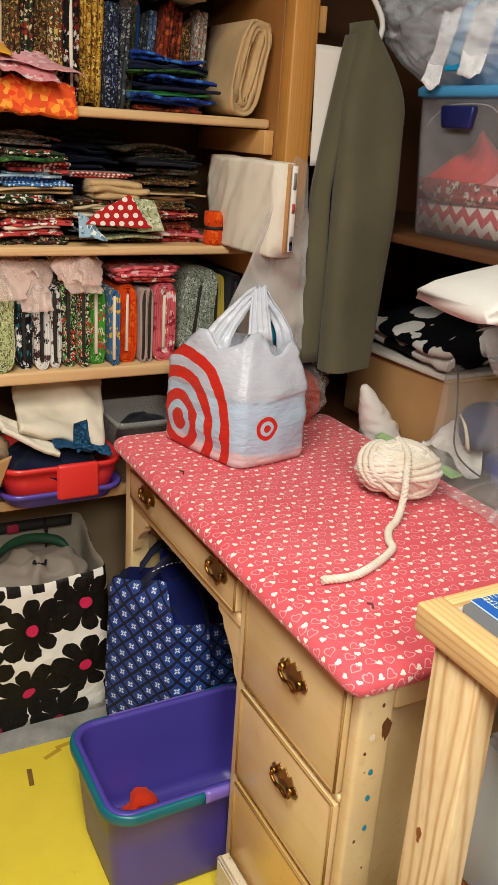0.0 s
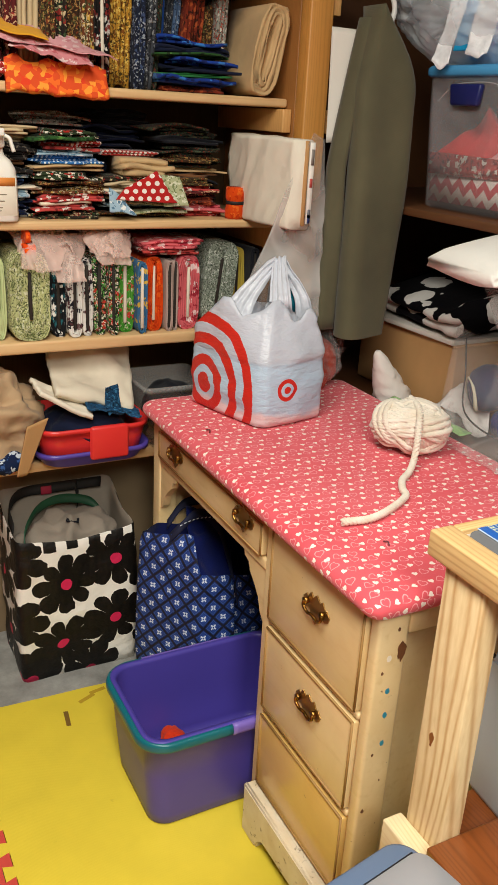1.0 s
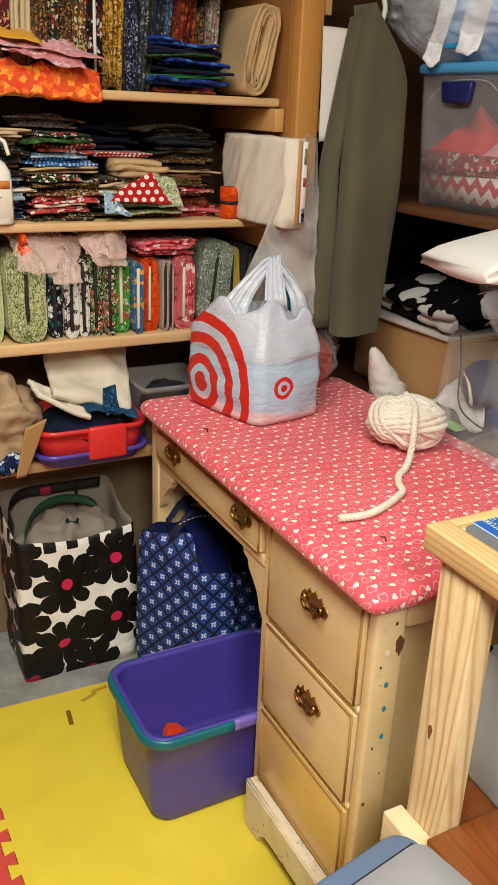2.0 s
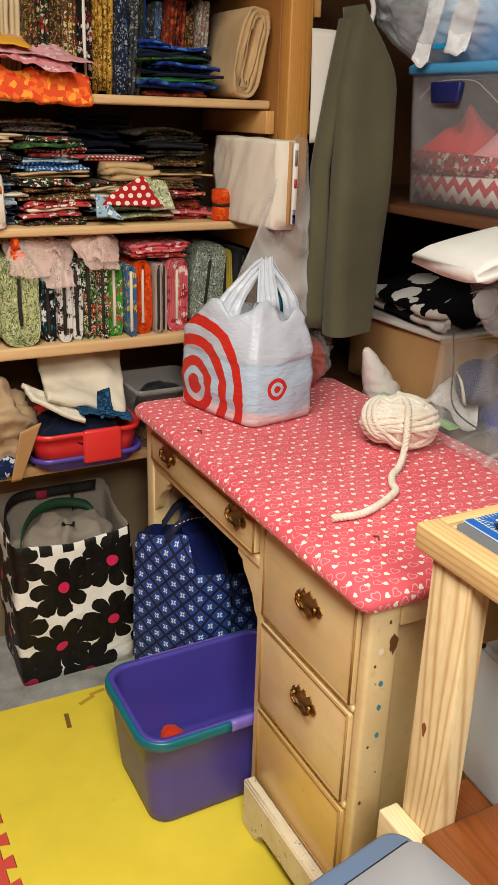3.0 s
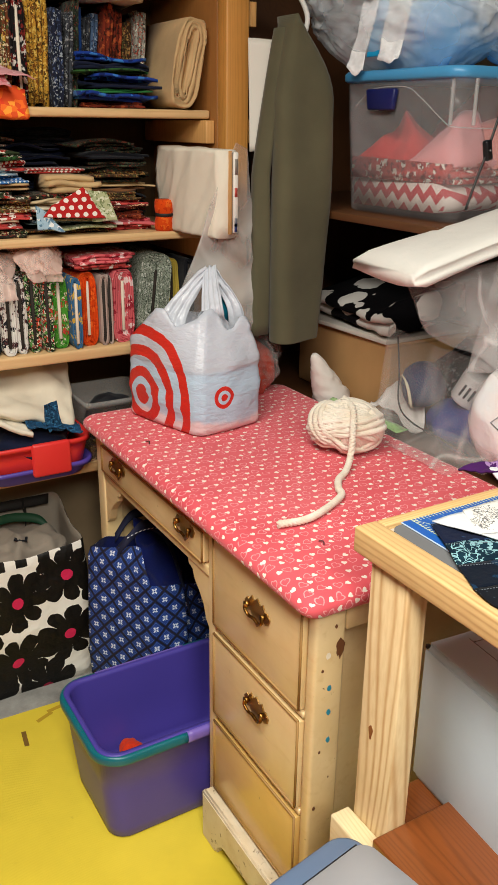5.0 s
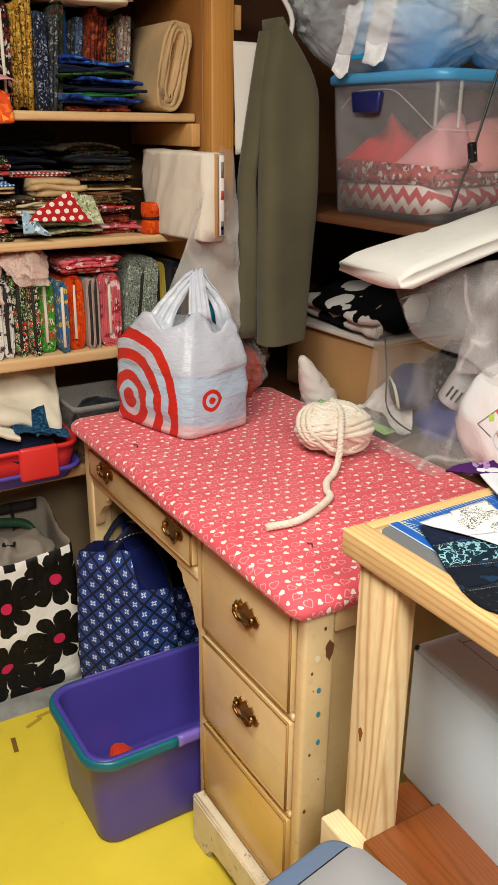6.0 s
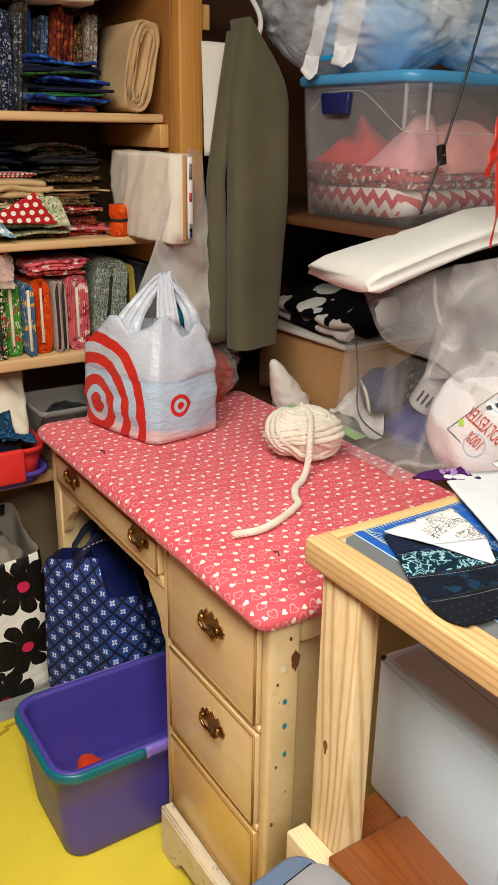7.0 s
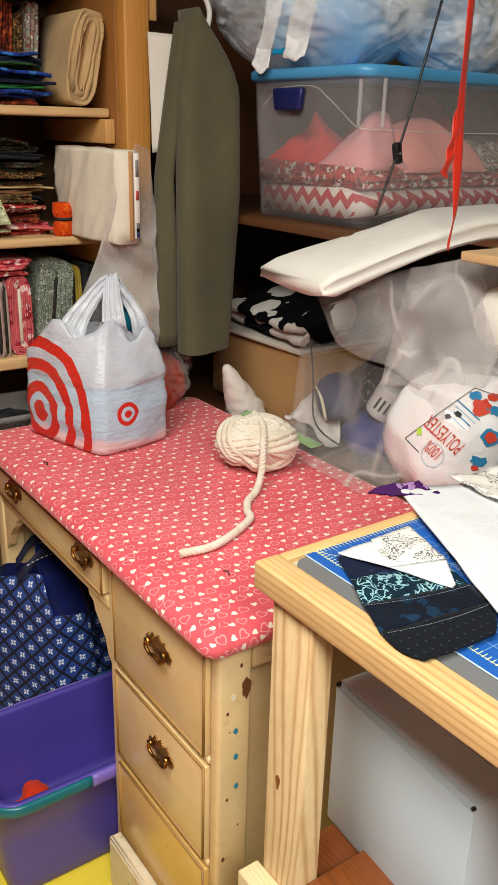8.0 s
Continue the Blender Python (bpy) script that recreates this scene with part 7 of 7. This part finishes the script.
for k in range(26):
    a0 = 2 * math.pi * k / 26
    r0 = 0.021
    print_shape("print_dot", [(-0.034 + (r0 + d) * math.cos(a0 + e), -0.036 + (r0 + d) * 1.1 * math.sin(a0 + e)) for d, e in ((-0.0008, -0.09), (0.0008, -0.09), (0.0008, 0.09), (-0.0008, 0.09))], grey_ink)

# ---- coat, board and film beside the shelving ----
g = Graph("olive_twill")
tw = g.sin((g.x * 1.2 + g.z) * 1500.0)
olive = g.done(g.ramp(g.noise(6.0, 4.0), [(0.3, C("55513e")), (0.7, C("615d47"))]), 0.9, tw * 0.05 + g.noise(12.0, 3.0), 0.3, 0.003, sheen=0.15, spec=0.15, shade=0.12)
coat = thing("coat", pose(0.498, 0.87, 0), "olive green coat hanging on a white hanger", "coat")


def coat_ring(z):
    t = (z - 0.95) / 0.75
    sh = max(0.0, (z - 1.52) / 0.18)
    xl, xr = -0.055 + 0.030 * sh, 0.090 + 0.014 * math.sin(math.pi * min(1, t * 0.9)) - 0.11 * sh ** 1.7
    out = []
    for i in range(36):
        a = 2 * math.pi * i / 36
        x = (xl + xr) / 2 + (xr - xl) / 2 * math.copysign(abs(math.cos(a)) ** 0.7, math.cos(a))
        y = 0.045 * math.copysign(abs(math.sin(a)) ** 0.8, math.sin(a)) + 0.010 * math.sin(x * 30 + t * 1.5) + 0.006 * nz((x * 2, z, 0), 5)
        out.append((x, y, z))
    return out


bm = bmesh.new()
loft(bm, [coat_ring(0.938), coat_ring(0.939)] + [coat_ring(0.942 + 0.758 * k / 30) for k in range(31)])
part("body", bm, olive, coat)
bm = bmesh.new()
rings = []
for k in range(25):
    z = 0.955 + 0.72 * k / 24
    t = k / 24
    w = 0.034 - 0.014 * t
    cxl = -0.074 + 0.004 * math.sin(t * 5) + 0.055 * max(0, z - 1.35) / 0.32
    rings.append([(cxl + w * math.cos(a) * 0.8, 0.03 + 0.028 * math.sin(a) + 0.004 * math.sin(3 * a + t * 4), z) for a in (2 * math.pi * i / 18 for i in range(18))])
loft(bm, rings)
part("front_edge", bm, olive, coat, "folded front edge")
bm = bmesh.new()
tube(bm, curve_pts([(0.03, 0.0, 1.655), (0.034, -0.005, 1.70), (0.01, 0.0, 1.745), (-0.04, 0.0, 1.79), (-0.06, 0.0, 1.84)], 8), 0.006, 10)
hanger = thing("coat_hanger", pose(0.49, 0.87, 0), "white plastic hanger holding the olive coat", "hanger")
part("arm", bm, plain("white_hanger_plastic", "e9e6e0", 0.35), hanger)
rodm = thing("closet_rod", pose(0.45, 0.87, 1.84), "wooden hanging rod across the corner", "rod")
bm = bmesh.new()
tube(bm, [(-0.12, 0.62 - 0.03, 0.012), (-0.02, 0.0, 0.012), (0.2, -0.6, 0.012)], 0.012, 10)
part("rod", bm, pine_post, rodm)
white_board = plain("poster_board", "dcd6cb", 0.6, 0.06)
for k, dx in enumerate((0.0, 0.014)):
    draped("poster_board", ((0.432 + dx, 0.965, 1.400), (0.444 + dx, 0.955, 1.402), (0.430 + dx, 0.975, 1.658), (0.496 + dx * 0.6, 0.945, 1.652)), 0.002, 5, white_board if k == 0 else plain("grey_board", "a89c8a", 0.7), "white poster board leaning between post and coat", "board", 0.004, 8, 16, seed=80 + k)
draped("plastic_sheet", ((0.340, 0.868, 1.425), (0.388, 0.90, 1.41), (0.205, 0.93, 1.05), (0.430, 0.90, 0.95)), 0.022, 7, frost_film, "cloudy plastic wrap hanging from the cream bolt", "plastic sheet", 0.0012, 26, 40, 0.0, 85, smooth=True)
bm = bmesh.new()
blob(bm, (0, 0, 0.065), (0.06, 0.05, 0.065), 0.022, 12, 89, 48, 30, 0.0)
solo("crumpled_cloth", bm, cloth("red_orange_cloth", "b8432c", 0.4), pose(0.432, 0.955, TZ), "red-orange cloth in a clear bag behind the shopping bag", "cloth")
bm = bmesh.new()
film_bag(bm, 0.075, 0.06, 0.095, 93)
solo("plastic_bag", bm, clear_film, pose(0.435, 0.955, TZ), "small cloudy bag round red-orange cloth on the desk", "plastic bag")

# ---- cable and ribbon hanging from above ----
cable = thing("hanging_cable", Matrix(), "thin black cable with an inline switch", "cable")
bm = bmesh.new()
tube(bm, curve_pts([(0.99, 0.43, 2.5), (0.88, 0.42, 2.05), (0.779, 0.42, 1.704), (0.737, 0.42, 1.56), (0.692, 0.42, 1.42), (0.664, 0.42, 1.35), (0.646, 0.42, 1.30)], 6), 0.0027, 8)
part("wire", bm, plain("black_wire", "121212", 0.4), cable)
bm = slab((-0.009, -0.008, -0.021), (0.009, 0.008, 0.021), 0.005, 3)
for v in bm.verts:
    v.co = Matrix.Rotation(radians(-13), 3, "Y") @ v.co
    v.co += Vector((0.692, 0.42, 1.42))
sw = part("switch", bm, plain("black_switch", "16161a", 0.35), cable)
bm = bmesh.new()
loft(bm, [[(0.692 + 0.002 * math.cos(a), 0.4115 + y, 1.42 + 0.002 * math.sin(a)) for a in (k * 0.785 for k in range(8))] for y in (-0.0005, 0.001)])
part("dot", bm, plain("grey_dot", "9a9a9a", 0.5), sw)
g = Graph("red_satin")
satin = g.done(C("d92a12"), 0.45, g.noise(30.0), 0.1, 0.002, sheen=0.2, shade=0.1)
rib = thing("satin_ribbon", Matrix(), "bright red satin ribbon hanging with two loose ends", "ribbon")
long_strand = [(0.626, 0.22, 2.5), (0.631, 0.22, 2.1), (0.638, 0.22, 1.67), (0.642, 0.22, 1.55), (0.646, 0.22, 1.44), (0.652, 0.22, 1.34), (0.653, 0.22, 1.30), (0.647, 0.22, 1.257)]
short_strand = [(0.642, 0.223, 1.50), (0.636, 0.224, 1.45), (0.629, 0.224, 1.42), (0.621, 0.224, 1.388)]
for ctrl, slim in ((long_strand, 0.92), (short_strand, 0.15)):
    c = curve_pts(ctrl, 6)
    n_ = len(c) - 1
    bm = bmesh.new()
    sheet(bm, lambda a, b, c=c, n_=n_, slim=slim: c[min(int(a * n_ + 0.5), n_)] + Vector(((b - 0.5) * 0.019 * (1 - slim * max(0, a - 0.62) / 0.38), 0.003 * math.sin(a * 14 + b * 2), (b - 0.5) * -0.012 * a ** 4)), n_, 4, 0.0008)
    part("strand", bm, satin, rib)
